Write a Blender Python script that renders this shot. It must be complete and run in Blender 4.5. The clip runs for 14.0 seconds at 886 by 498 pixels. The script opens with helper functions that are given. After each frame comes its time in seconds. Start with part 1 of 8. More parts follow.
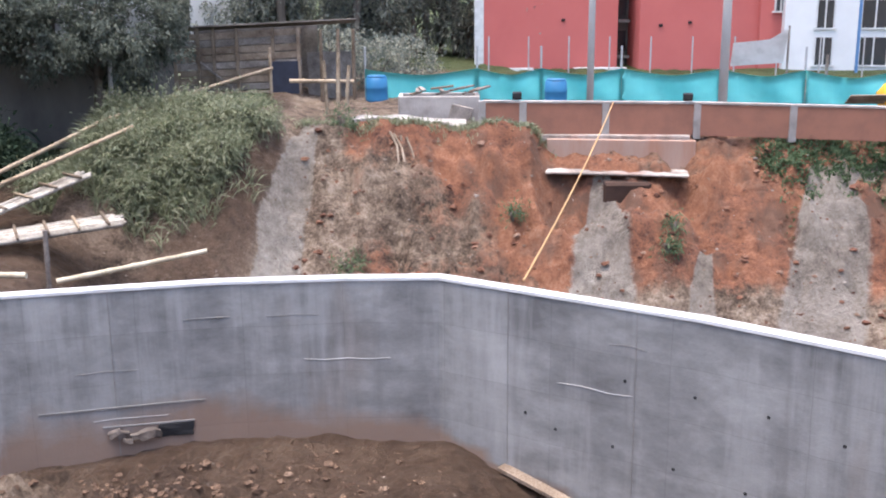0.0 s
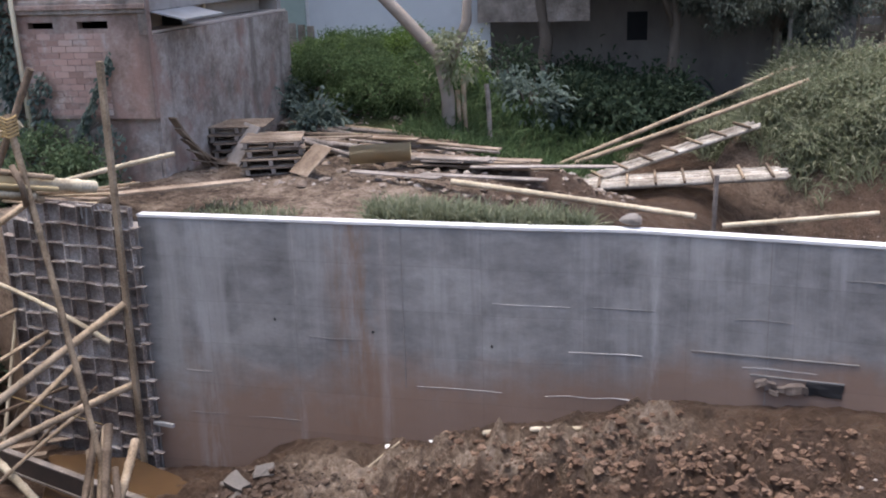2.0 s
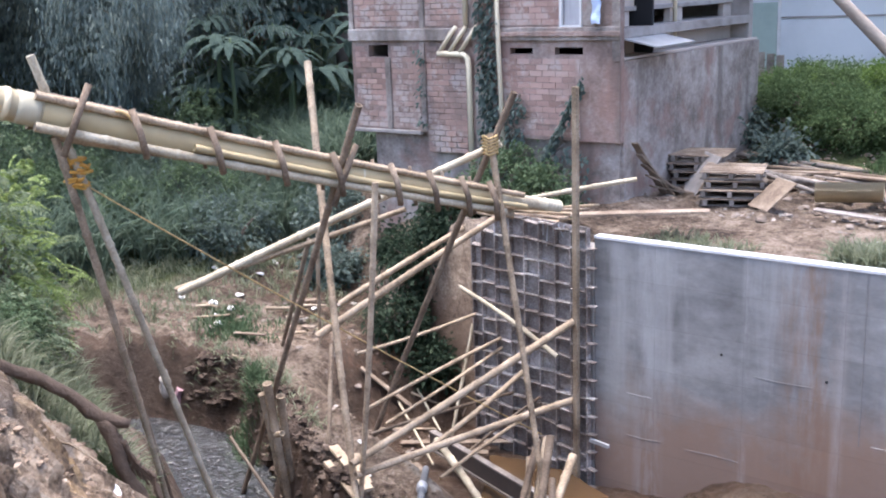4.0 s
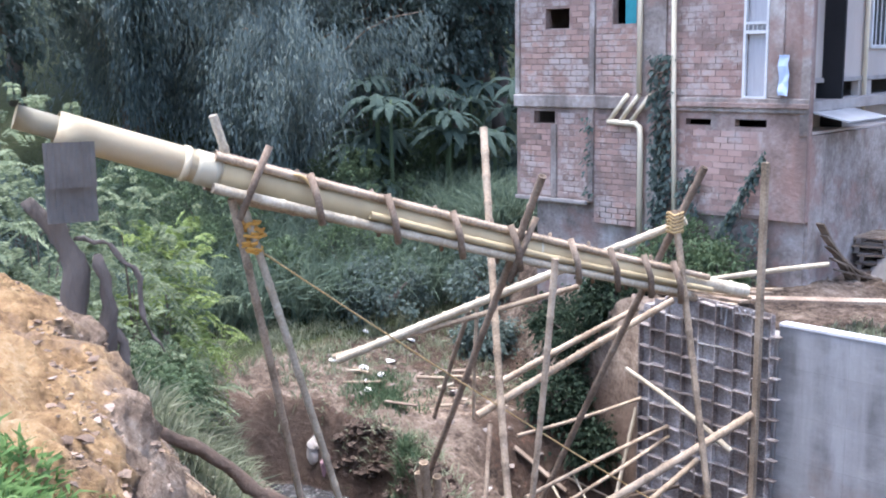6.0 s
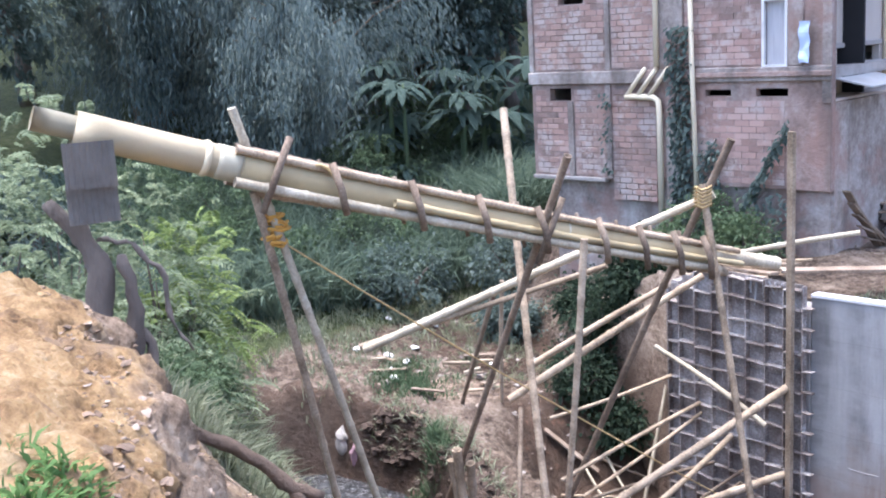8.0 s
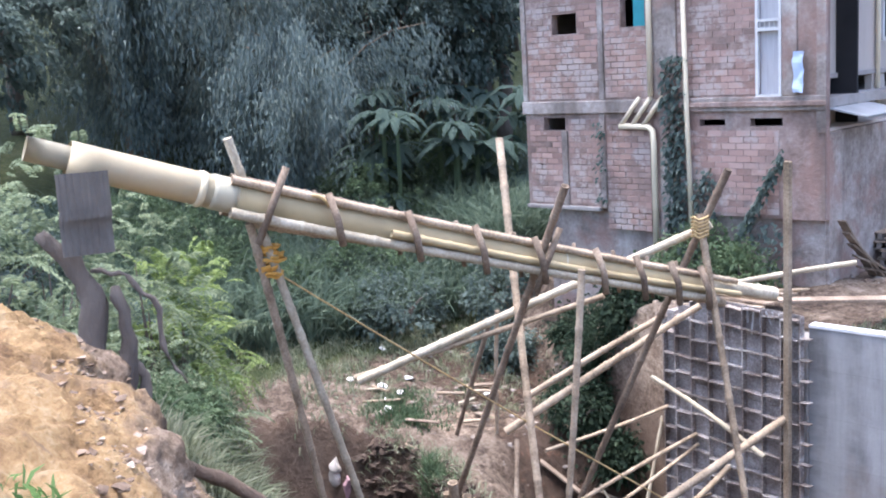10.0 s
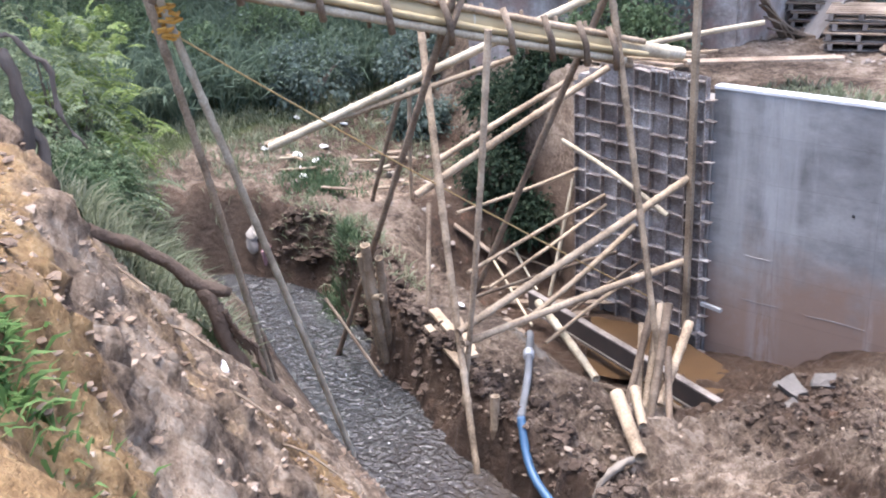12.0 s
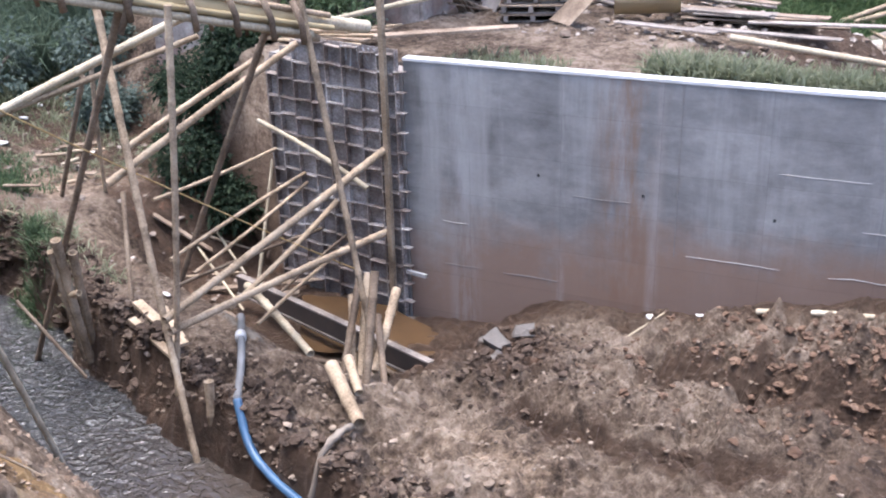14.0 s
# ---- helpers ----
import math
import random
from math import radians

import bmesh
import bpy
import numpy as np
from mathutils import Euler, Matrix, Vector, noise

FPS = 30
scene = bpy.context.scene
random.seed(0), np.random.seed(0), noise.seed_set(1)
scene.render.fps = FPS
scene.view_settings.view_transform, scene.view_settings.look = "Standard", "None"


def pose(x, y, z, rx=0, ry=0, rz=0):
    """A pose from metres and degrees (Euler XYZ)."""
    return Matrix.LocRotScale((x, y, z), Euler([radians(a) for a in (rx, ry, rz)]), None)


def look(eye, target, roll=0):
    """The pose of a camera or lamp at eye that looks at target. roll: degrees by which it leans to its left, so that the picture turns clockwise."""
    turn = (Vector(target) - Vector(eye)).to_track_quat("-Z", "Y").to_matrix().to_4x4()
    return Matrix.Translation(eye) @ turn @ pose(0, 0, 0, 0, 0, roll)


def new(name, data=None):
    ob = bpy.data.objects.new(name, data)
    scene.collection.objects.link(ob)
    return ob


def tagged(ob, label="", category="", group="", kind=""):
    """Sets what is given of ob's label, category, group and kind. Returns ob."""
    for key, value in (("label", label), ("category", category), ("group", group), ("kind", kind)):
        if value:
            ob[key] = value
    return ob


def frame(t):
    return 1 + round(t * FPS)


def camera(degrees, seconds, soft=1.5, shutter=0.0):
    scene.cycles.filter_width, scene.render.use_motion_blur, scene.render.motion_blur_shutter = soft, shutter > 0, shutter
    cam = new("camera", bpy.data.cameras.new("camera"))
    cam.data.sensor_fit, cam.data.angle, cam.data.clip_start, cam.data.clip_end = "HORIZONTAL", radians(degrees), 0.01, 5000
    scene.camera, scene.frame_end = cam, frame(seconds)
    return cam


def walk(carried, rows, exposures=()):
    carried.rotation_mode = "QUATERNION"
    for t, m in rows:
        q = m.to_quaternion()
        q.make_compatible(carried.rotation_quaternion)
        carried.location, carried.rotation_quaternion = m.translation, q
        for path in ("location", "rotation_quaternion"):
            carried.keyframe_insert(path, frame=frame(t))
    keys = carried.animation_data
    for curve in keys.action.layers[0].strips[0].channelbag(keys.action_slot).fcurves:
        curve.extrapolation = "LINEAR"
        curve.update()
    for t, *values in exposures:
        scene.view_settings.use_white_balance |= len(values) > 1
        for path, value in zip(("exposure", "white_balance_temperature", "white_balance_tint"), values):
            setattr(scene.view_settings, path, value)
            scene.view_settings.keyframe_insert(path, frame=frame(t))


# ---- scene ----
cam = camera(44.85, 14.0, soft=2.0)
PATH = [
    (0, pose(0.000, 0.000, 7.000, 75.96, 0.46, -0.01)),
    (0.5, pose(-0.018, 0.095, 6.934, 75.89, 1.25, 9.50)),
    (1, pose(-0.138, 0.104, 6.908, 75.33, 1.16, 16.27)),
    (1.5, pose(-0.228, 0.011, 6.902, 74.65, 1.37, 23.98)),
    (2, pose(-0.334, -0.084, 6.924, 74.32, 1.73, 33.84)),
    (2.5, pose(-0.344, -0.013, 6.919, 74.86, 1.63, 44.17)),
    (3, pose(-0.394, -0.025, 6.937, 75.59, 1.69, 51.73)),
    (3.2, pose(-0.407, -0.054, 6.945, 75.69, 1.94, 53.91)),
    (5.3, pose(-1.062, -0.412, 7.023, 78.20, 1.55, 61.26)),
    (5.5, pose(-1.168, -0.354, 7.012, 79.03, 1.31, 62.98)),
    (6, pose(-1.416, -0.291, 7.012, 79.82, 0.84, 64.83)),
    (6.5, pose(-1.555, -0.299, 7.016, 79.60, 1.26, 64.96)),
    (7, pose(-1.590, -0.314, 7.015, 79.27, 1.99, 64.98)),
    (7.5, pose(-1.600, -0.322, 7.023, 78.94, 2.69, 65.08)),
    (8, pose(-1.637, -0.338, 7.020, 78.87, 3.30, 65.07)),
    (8.5, pose(-1.696, -0.344, 7.030, 79.47, 3.45, 65.05)),
    (8.7, pose(-1.718, -0.356, 7.026, 79.97, 3.46, 65.01)),
    (10.8, pose(-1.743, -0.341, 7.038, 80.13, 2.92, 64.26)),
    (11, pose(-1.716, -0.321, 7.020, 77.62, 2.98, 63.96)),
    (11.5, pose(-1.558, -0.205, 6.976, 72.11, 3.19, 63.25)),
    (12, pose(-1.622, -0.205, 6.924, 68.07, 2.95, 60.58)),
    (12.5, pose(-1.652, -0.204, 6.708, 66.43, 2.38, 56.99)),
    (13, pose(-1.609, -0.199, 6.666, 65.22, 1.95, 52.87)),
    (13.5, pose(-1.523, -0.134, 6.718, 64.37, 1.81, 49.05)),
    (14, pose(-1.516, -0.170, 6.768, 66.90, 1.59, 44.65)),
]
walk(cam, PATH, exposures=[(t, e, k, 14) for t, e, k in ((0, 1.97, 6350), (0.4, 1.85, 6350), (0.8, 1.7, 6400), (1.5, 1.38, 6500), (2.0, 1.45, 6400), (2.5, 1.7, 6300), (3.0, 1.97, 6200), (5.4, 2.33, 5850), (6.5, 2.46, 5750), (8.5, 2.46, 5750), (11, 2.38, 5950), (12.5, 2.27, 6000), (14, 2.1, 6000))])

# ---- world and sun: bright overcast afternoon ----
world = bpy.data.worlds.new("overcast_sky")
scene.world = world
world.use_nodes = True
wn = world.node_tree
sky = wn.nodes.new("ShaderNodeTexSky")
sky.sky_type, sky.sun_disc = "NISHITA", False
sky.sun_elevation, sky.sun_rotation = radians(83), radians(236)
sky.air_density, sky.dust_density, sky.ozone_density = 1.0, 4.0, 1.0
wn.links.new(sky.outputs[0], wn.nodes["Background"].inputs[0])
wn.nodes["Background"].inputs[1].default_value = 0.14
sun_data = bpy.data.lights.new("sun", "SUN")
sun_data.energy, sun_data.angle, sun_data.color = 1.3, radians(30), (1.0, 0.965, 0.91)
sun = new("sun", sun_data)
sun.matrix_world = look((-3, -2, 28), (0, 0, 0))


# ---- material helpers ----
def srgb(r, g, b):
    return tuple((c / 255 / 12.92 if c / 255 <= 0.04045 else ((c / 255 + 0.055) / 1.055) ** 2.4) for c in (r, g, b)) + (1.0,)


class Nodes:
    """A node material with a few shorthand makers."""

    def __init__(self, name, rough=0.85, spec=0.3, metal=0.0):
        self.m = bpy.data.materials.new(name)
        self.m.use_nodes = True
        self.t = self.m.node_tree
        self.b = self.t.nodes["Principled BSDF"]
        self.b.inputs["Roughness"].default_value = rough
        self.b.inputs["Specular IOR Level"].default_value = spec
        self.b.inputs["Metallic"].default_value = metal
        self.co = self.t.nodes.new("ShaderNodeTexCoord").outputs["Object"]
        self.at = self.t.nodes.new("ShaderNodeNewGeometry")

    def link(self, a, b):
        self.t.links.new(a, b)

    def mapped(self, scale, src=None):
        n = self.t.nodes.new("ShaderNodeMapping")
        n.inputs["Scale"].default_value = scale
        self.link(src or self.co, n.inputs["Vector"])
        return n.outputs[0]

    def noise(self, scale, detail=5, rough=0.6, src=None, distort=0.0):
        n = self.t.nodes.new("ShaderNodeTexNoise")
        n.inputs["Scale"].default_value, n.inputs["Detail"].default_value = scale, detail
        n.inputs["Roughness"].default_value, n.inputs["Distortion"].default_value = rough, distort
        self.link(src or self.co, n.inputs["Vector"])
        return n.outputs["Fac"]

    def ramp(self, fac, stops):
        n = self.t.nodes.new("ShaderNodeValToRGB")
        e = n.color_ramp.elements
        while len(e) < len(stops):
            e.new(0.5)
        for el, (p, c) in zip(e, stops):
            el.position = p
            el.color = c if len(c) == 4 else (*c, 1)
        self.link(fac, n.inputs[0])
        return n.outputs[0]

    def mix(self, fac, a, b, kind="MIX"):
        n = self.t.nodes.new("ShaderNodeMix")
        n.data_type, n.blend_type = "RGBA", kind
        for sock, v in ((n.inputs[0], fac), (n.inputs[6], a), (n.inputs[7], b)):
            if isinstance(v, (int, float)):
                sock.default_value = v
            elif isinstance(v, tuple):
                sock.default_value = v if len(v) == 4 else (*v, 1)
            else:
                self.link(v, sock)
        return n.outputs[2]

    def math(self, op, a, b=0.0):
        n = self.t.nodes.new("ShaderNodeMath")
        n.operation = op
        for sock, v in ((n.inputs[0], a), (n.inputs[1], b)):
            if isinstance(v, (int, float)):
                sock.default_value = v
            else:
                self.link(v, sock)
        return n.outputs[0]

    def axis(self, k, src=None):
        n = self.t.nodes.new("ShaderNodeSeparateXYZ")
        self.link(src or self.co, n.inputs[0])
        return n.outputs[k]

    def random(self):
        return self.t.nodes.new("ShaderNodeObjectInfo").outputs["Random"]

    def island(self):
        return self.at.outputs["Random Per Island"]

    def done(self, color, bump=None, strength=0.4, dist=0.02, rough=None):
        if isinstance(color, tuple):
            self.b.inputs["Base Color"].default_value = color
        else:
            self.link(color, self.b.inputs["Base Color"])
        if bump is not None:
            n = self.t.nodes.new("ShaderNodeBump")
            n.inputs["Strength"].default_value, n.inputs["Distance"].default_value = strength, dist
            self.link(bump, n.inputs["Height"])
            self.link(n.outputs[0], self.b.inputs["Normal"])
        if rough is not None:
            self.link(rough, self.b.inputs["Roughness"])
        return self.m


def plain(name, c1, c2, scale=3.0, rough=0.8, bump=0.3, dist=0.01, spec=0.3, metal=0.0, vary=0.0, stretch=(1, 1, 1)):
    """Two-tone noise material with fine grain; vary: brightness change from object to object."""
    n = Nodes(name, rough, spec, metal)
    src = n.mapped(stretch)
    big, fine = n.noise(scale, 6, 0.62, src), n.noise(scale * 9, 4, 0.6, src)
    col = n.mix(n.math("ADD", n.math("MULTIPLY", big, 0.75), n.math("MULTIPLY", fine, 0.25)), c1, c2)
    col = n.mix(n.ramp(big, [(0.35, (0, 0, 0)), (0.65, (1, 1, 1))]), c1, col)
    if vary:
        v = n.math("ADD", n.math("MULTIPLY", n.random(), 2 * vary), 1 - vary)
        g = n.t.nodes.new("ShaderNodeCombineXYZ")
        for k in range(3):
            n.link(v, g.inputs[k])
        col = n.mix(1.0, col, g.outputs[0], "MULTIPLY")
    return n.done(col, n.math("ADD", big, fine), bump, dist)


# ---- mesh helpers ----
def link_mesh(name, bm, material, parent=None, label="", smooth=False):
    me = bpy.data.meshes.new(name)
    bmesh.ops.recalc_face_normals(bm, faces=bm.faces)
    bm.to_mesh(me)
    bm.free()
    if material:
        me.materials.append(material)
    if smooth:
        for p in me.polygons:
            p.use_smooth = True
    ob = new(name, me)
    if parent:
        ob.parent = parent
    if label:
        ob["label"] = label
    return ob


def part(name, bm, material, parent, label="", smooth=False):
    return link_mesh(name, bm, material, parent, label, smooth)


def data_part(name, mesh, parent, m=None):
    ob = new(name, mesh)
    ob.parent = parent
    if m is not None:
        ob.matrix_basis = m
    return ob


def thing(name, label, category, group="", kind="", at=(0, 0, 0)):
    ob = new(name)
    ob.empty_display_size = 0.1
    ob.location = at
    return tagged(ob, label, category, group, kind)


def box(bm, size, m=Matrix(), bevel=0.0):
    g = bmesh.ops.create_cube(bm, size=1.0, matrix=m @ Matrix.Diagonal((*size, 1)))
    if bevel:
        edges = list({e for v in g["verts"] for e in v.link_edges})
        bmesh.ops.bevel(bm, geom=edges, offset=bevel, segments=1, affect="EDGES")
    return bm


def new_box(size, m=Matrix(), bevel=0.0):
    return box(bmesh.new(), size, m, bevel)


def between(a, b, up=(0, 0, 1)):
    """Pose whose x axis runs from a to b, at their middle, and the length."""
    a, b = Vector(a), Vector(b)
    x = (b - a).normalized()
    u = Vector(up)
    if abs(x.dot(u)) > 0.97:
        u = Vector((0, 1, 0))
    y = u.cross(x).normalized()
    z = x.cross(y)
    m = Matrix((x, y, z)).transposed().to_4x4()
    m.translation = (a + b) / 2
    return m, (b - a).length


def plank(bm, a, b, wide, thick, bevel=0.004):
    m, n = between(a, b)
    return box(bm, (n, wide, thick), m, bevel)


def tube(bm, path, radii, sides=10, cap=True):
    """A round bar along path; radii one for each point."""
    pts = [Vector(p) for p in path]
    rings = []
    ref = None
    for i, p in enumerate(pts):
        d = (pts[min(i + 1, len(pts) - 1)] - pts[max(i - 1, 0)]).normalized()
        if ref is None:
            ref = Vector((0, 0, 1)) if abs(d.z) < 0.9 else Vector((1, 0, 0))
        ref = (ref - d * ref.dot(d)).normalized()
        side = d.cross(ref)
        rings.append([bm.verts.new(p + (ref * math.cos(a) + side * math.sin(a)) * radii[i])
                      for a in (2 * math.pi * k / sides for k in range(sides))])
    for r1, r2 in zip(rings, rings[1:]):
        for k in range(sides):
            bm.faces.new((r1[k], r1[(k + 1) % sides], r2[(k + 1) % sides], r2[k]))
    if cap:
        bm.faces.new(rings[0][::-1])
        bm.faces.new(rings[-1])
    return bm


def lerp(a, b, f):
    return a + (b - a) * f


def bamboo(a, b, r=0.05, bend=0.03, step=0.34, seed=0):
    """A culm with nodes: swollen rings, slight taper and bend, a hollow end."""
    rng = random.Random(seed)
    a, b = Vector(a), Vector(b)
    n = (b - a).length
    off = Vector((rng.uniform(-1, 1), rng.uniform(-1, 1), rng.uniform(-1, 1))) * bend
    pts, rad = [], []
    s = 0.0
    cuts = [0.0]
    while s < n - 0.12:
        s += step * rng.uniform(0.85, 1.15)
        cuts.append(min(s, n))
    if cuts[-1] < n:
        cuts.append(n)
    at = lambda q: a.lerp(b, q / n) + off * math.sin(math.pi * q / n)
    for i, c in enumerate(cuts):
        k = 1.0 - 0.18 * c / n
        if 0 < i < len(cuts) - 1:
            for dq, f in ((-0.035, 0.97), (-0.006, 1.13), (0.008, 1.13), (0.035, 0.98)):
                pts.append(at(min(max(c + dq, 0), n)))
                rad.append(r * k * f)
        else:
            pts.append(at(c))
            rad.append(r * k)
    bm = bmesh.new()
    tube(bm, pts, rad, 9, cap=False)
    # closed a little inside each end, so that the ends read as hollow
    for p, q, rr in ((a, at(min(0.05, n)), r), (b, at(max(n - 0.05, 0)), r * 0.82)):
        d = (Vector(p) - Vector(q)).normalized()
        ref = Vector((0, 0, 1)) if abs(d.z) < 0.9 else Vector((1, 0, 0))
        ref = (ref - d * ref.dot(d)).normalized()
        sd = d.cross(ref)
        o = [bm.verts.new(Vector(p) + (ref * math.cos(t) + sd * math.sin(t)) * rr) for t in (2 * math.pi * k / 9 for k in range(9))]
        i_ = [bm.verts.new(Vector(p) + (ref * math.cos(t) + sd * math.sin(t)) * rr * 0.75) for t in (2 * math.pi * k / 9 for k in range(9))]
        q_ = [bm.verts.new(Vector(q) + (ref * math.cos(t) + sd * math.sin(t)) * rr * 0.7) for t in (2 * math.pi * k / 9 for k in range(9))]
        for k in range(9):
            bm.faces.new((o[k], o[(k + 1) % 9], i_[(k + 1) % 9], i_[k]))
            bm.faces.new((i_[k], i_[(k + 1) % 9], q_[(k + 1) % 9], q_[k]))
        bm.faces.new(q_)
    return bm


def pole_thing(name, a, b, r, material, label, category="pole", group="", seed=0, bend=0.03):
    bm = bamboo(a, b, r, bend, seed=seed)
    return tagged(link_mesh(name, bm, material, smooth=True), label, category, group)


def rope_path(a, b, sag, n=14):
    a, b = Vector(a), Vector(b)
    return [a.lerp(b, k / n) - Vector((0, 0, sag * 4 * (k / n) * (1 - k / n))) for k in range(n + 1)]


# ---- materials ----
def ground_material():
    """Soil of the whole site; the kind of soil follows the vertex layer 'soil' (r: red clay, g: green cover, b: wet
    mud, also painted shade on the far stream cut).
    """
    n = Nodes("site_soil", 0.95, 0.2)
    a = n.t.nodes.new("ShaderNodeVertexColor")
    a.layer_name = "soil"
    sep = n.t.nodes.new("ShaderNodeSeparateColor")
    n.link(a.outputs[0], sep.inputs[0])
    big, mid, fine = n.noise(0.7, 5, 0.6), n.noise(4.5, 7, 0.72), n.noise(17, 6, 0.75)
    f = n.math("ADD", n.math("MULTIPLY", big, 0.34), n.math("ADD", n.math("MULTIPLY", mid, 0.38), n.math("MULTIPLY", fine, 0.28)))
    brown = n.ramp(f, [(0.42, (0.042, 0.03, 0.022)), (0.465, (0.105, 0.075, 0.055)), (0.515, (0.18, 0.135, 0.1)), (0.575, (0.3, 0.24, 0.19))])
    red = n.ramp(f, [(0.39, (0.075, 0.036, 0.026)), (0.45, (0.16, 0.072, 0.046)), (0.53, (0.25, 0.112, 0.064)), (0.6, (0.3, 0.16, 0.105)), (0.68, (0.36, 0.26, 0.2))])
    orange = n.ramp(f, [(0.40, (0.12, 0.072, 0.04)), (0.46, (0.26, 0.16, 0.078)), (0.53, (0.4, 0.262, 0.13)), (0.61, (0.52, 0.385, 0.23))])
    green = n.ramp(f, [(0.38, (0.022, 0.03, 0.012)), (0.5, (0.05, 0.065, 0.025)), (0.6, (0.09, 0.10, 0.045)), (0.68, (0.15, 0.12, 0.08))])
    wet = n.ramp(f, [(0.36, (0.03, 0.018, 0.012)), (0.5, (0.085, 0.055, 0.038)), (0.64, (0.15, 0.105, 0.075))])
    edge = lambda s: n.math("ADD", s, n.math("MULTIPLY", n.math("SUBTRACT", mid, 0.5), 0.8))
    cut = lambda s: n.ramp(edge(s), [(0.35, (0, 0, 0)), (0.6, (1, 1, 1))])
    col = n.mix(cut(sep.outputs[2]), brown, wet)
    red = n.mix(n.ramp(n.noise(1.1, 5, 0.65, n.mapped((1, 1, 0.5))), [(0.47, (0, 0, 0)), (0.62, (0.85, 0.85, 0.85))]), red, (0.125, 0.075, 0.055))
    orange = n.mix(n.ramp(n.noise(2.0, 6, 0.7), [(0.53, (0, 0, 0)), (0.64, (0.65, 0.65, 0.65))]), orange, (0.24, 0.172, 0.125))
    col = n.mix(cut(sep.outputs[0]), col, red)
    sp = n.t.nodes.new("ShaderNodeVertexColor")
    sp.layer_name = "slurry"
    kinds = n.t.nodes.new("ShaderNodeSeparateColor")
    n.link(sp.outputs[0], kinds.inputs[0])
    tan = n.ramp(f, [(0.42, (0.09, 0.062, 0.043)), (0.465, (0.2, 0.143, 0.1)), (0.515, (0.32, 0.237, 0.17)), (0.575, (0.46, 0.372, 0.29))])
    col = n.mix(cut(kinds.outputs[1]), col, tan)
    col = n.mix(cut(a.outputs["Alpha"]), col, orange)
    col = n.mix(cut(sep.outputs[1]), col, green)
    grey = n.ramp(f, [(0.37, (0.09, 0.072, 0.06)), (0.46, (0.17, 0.145, 0.124)), (0.55, (0.25, 0.222, 0.193)), (0.66, (0.36, 0.33, 0.295))])
    col = n.mix(cut(kinds.outputs[0]), col, grey)
    rough = n.mix(cut(sep.outputs[2]), (0.95, 0.95, 0.95), (0.45, 0.45, 0.45))
    return n.done(col, n.math("ADD", mid, n.math("MULTIPLY", fine, 0.7)), 1.0, 0.12, rough)


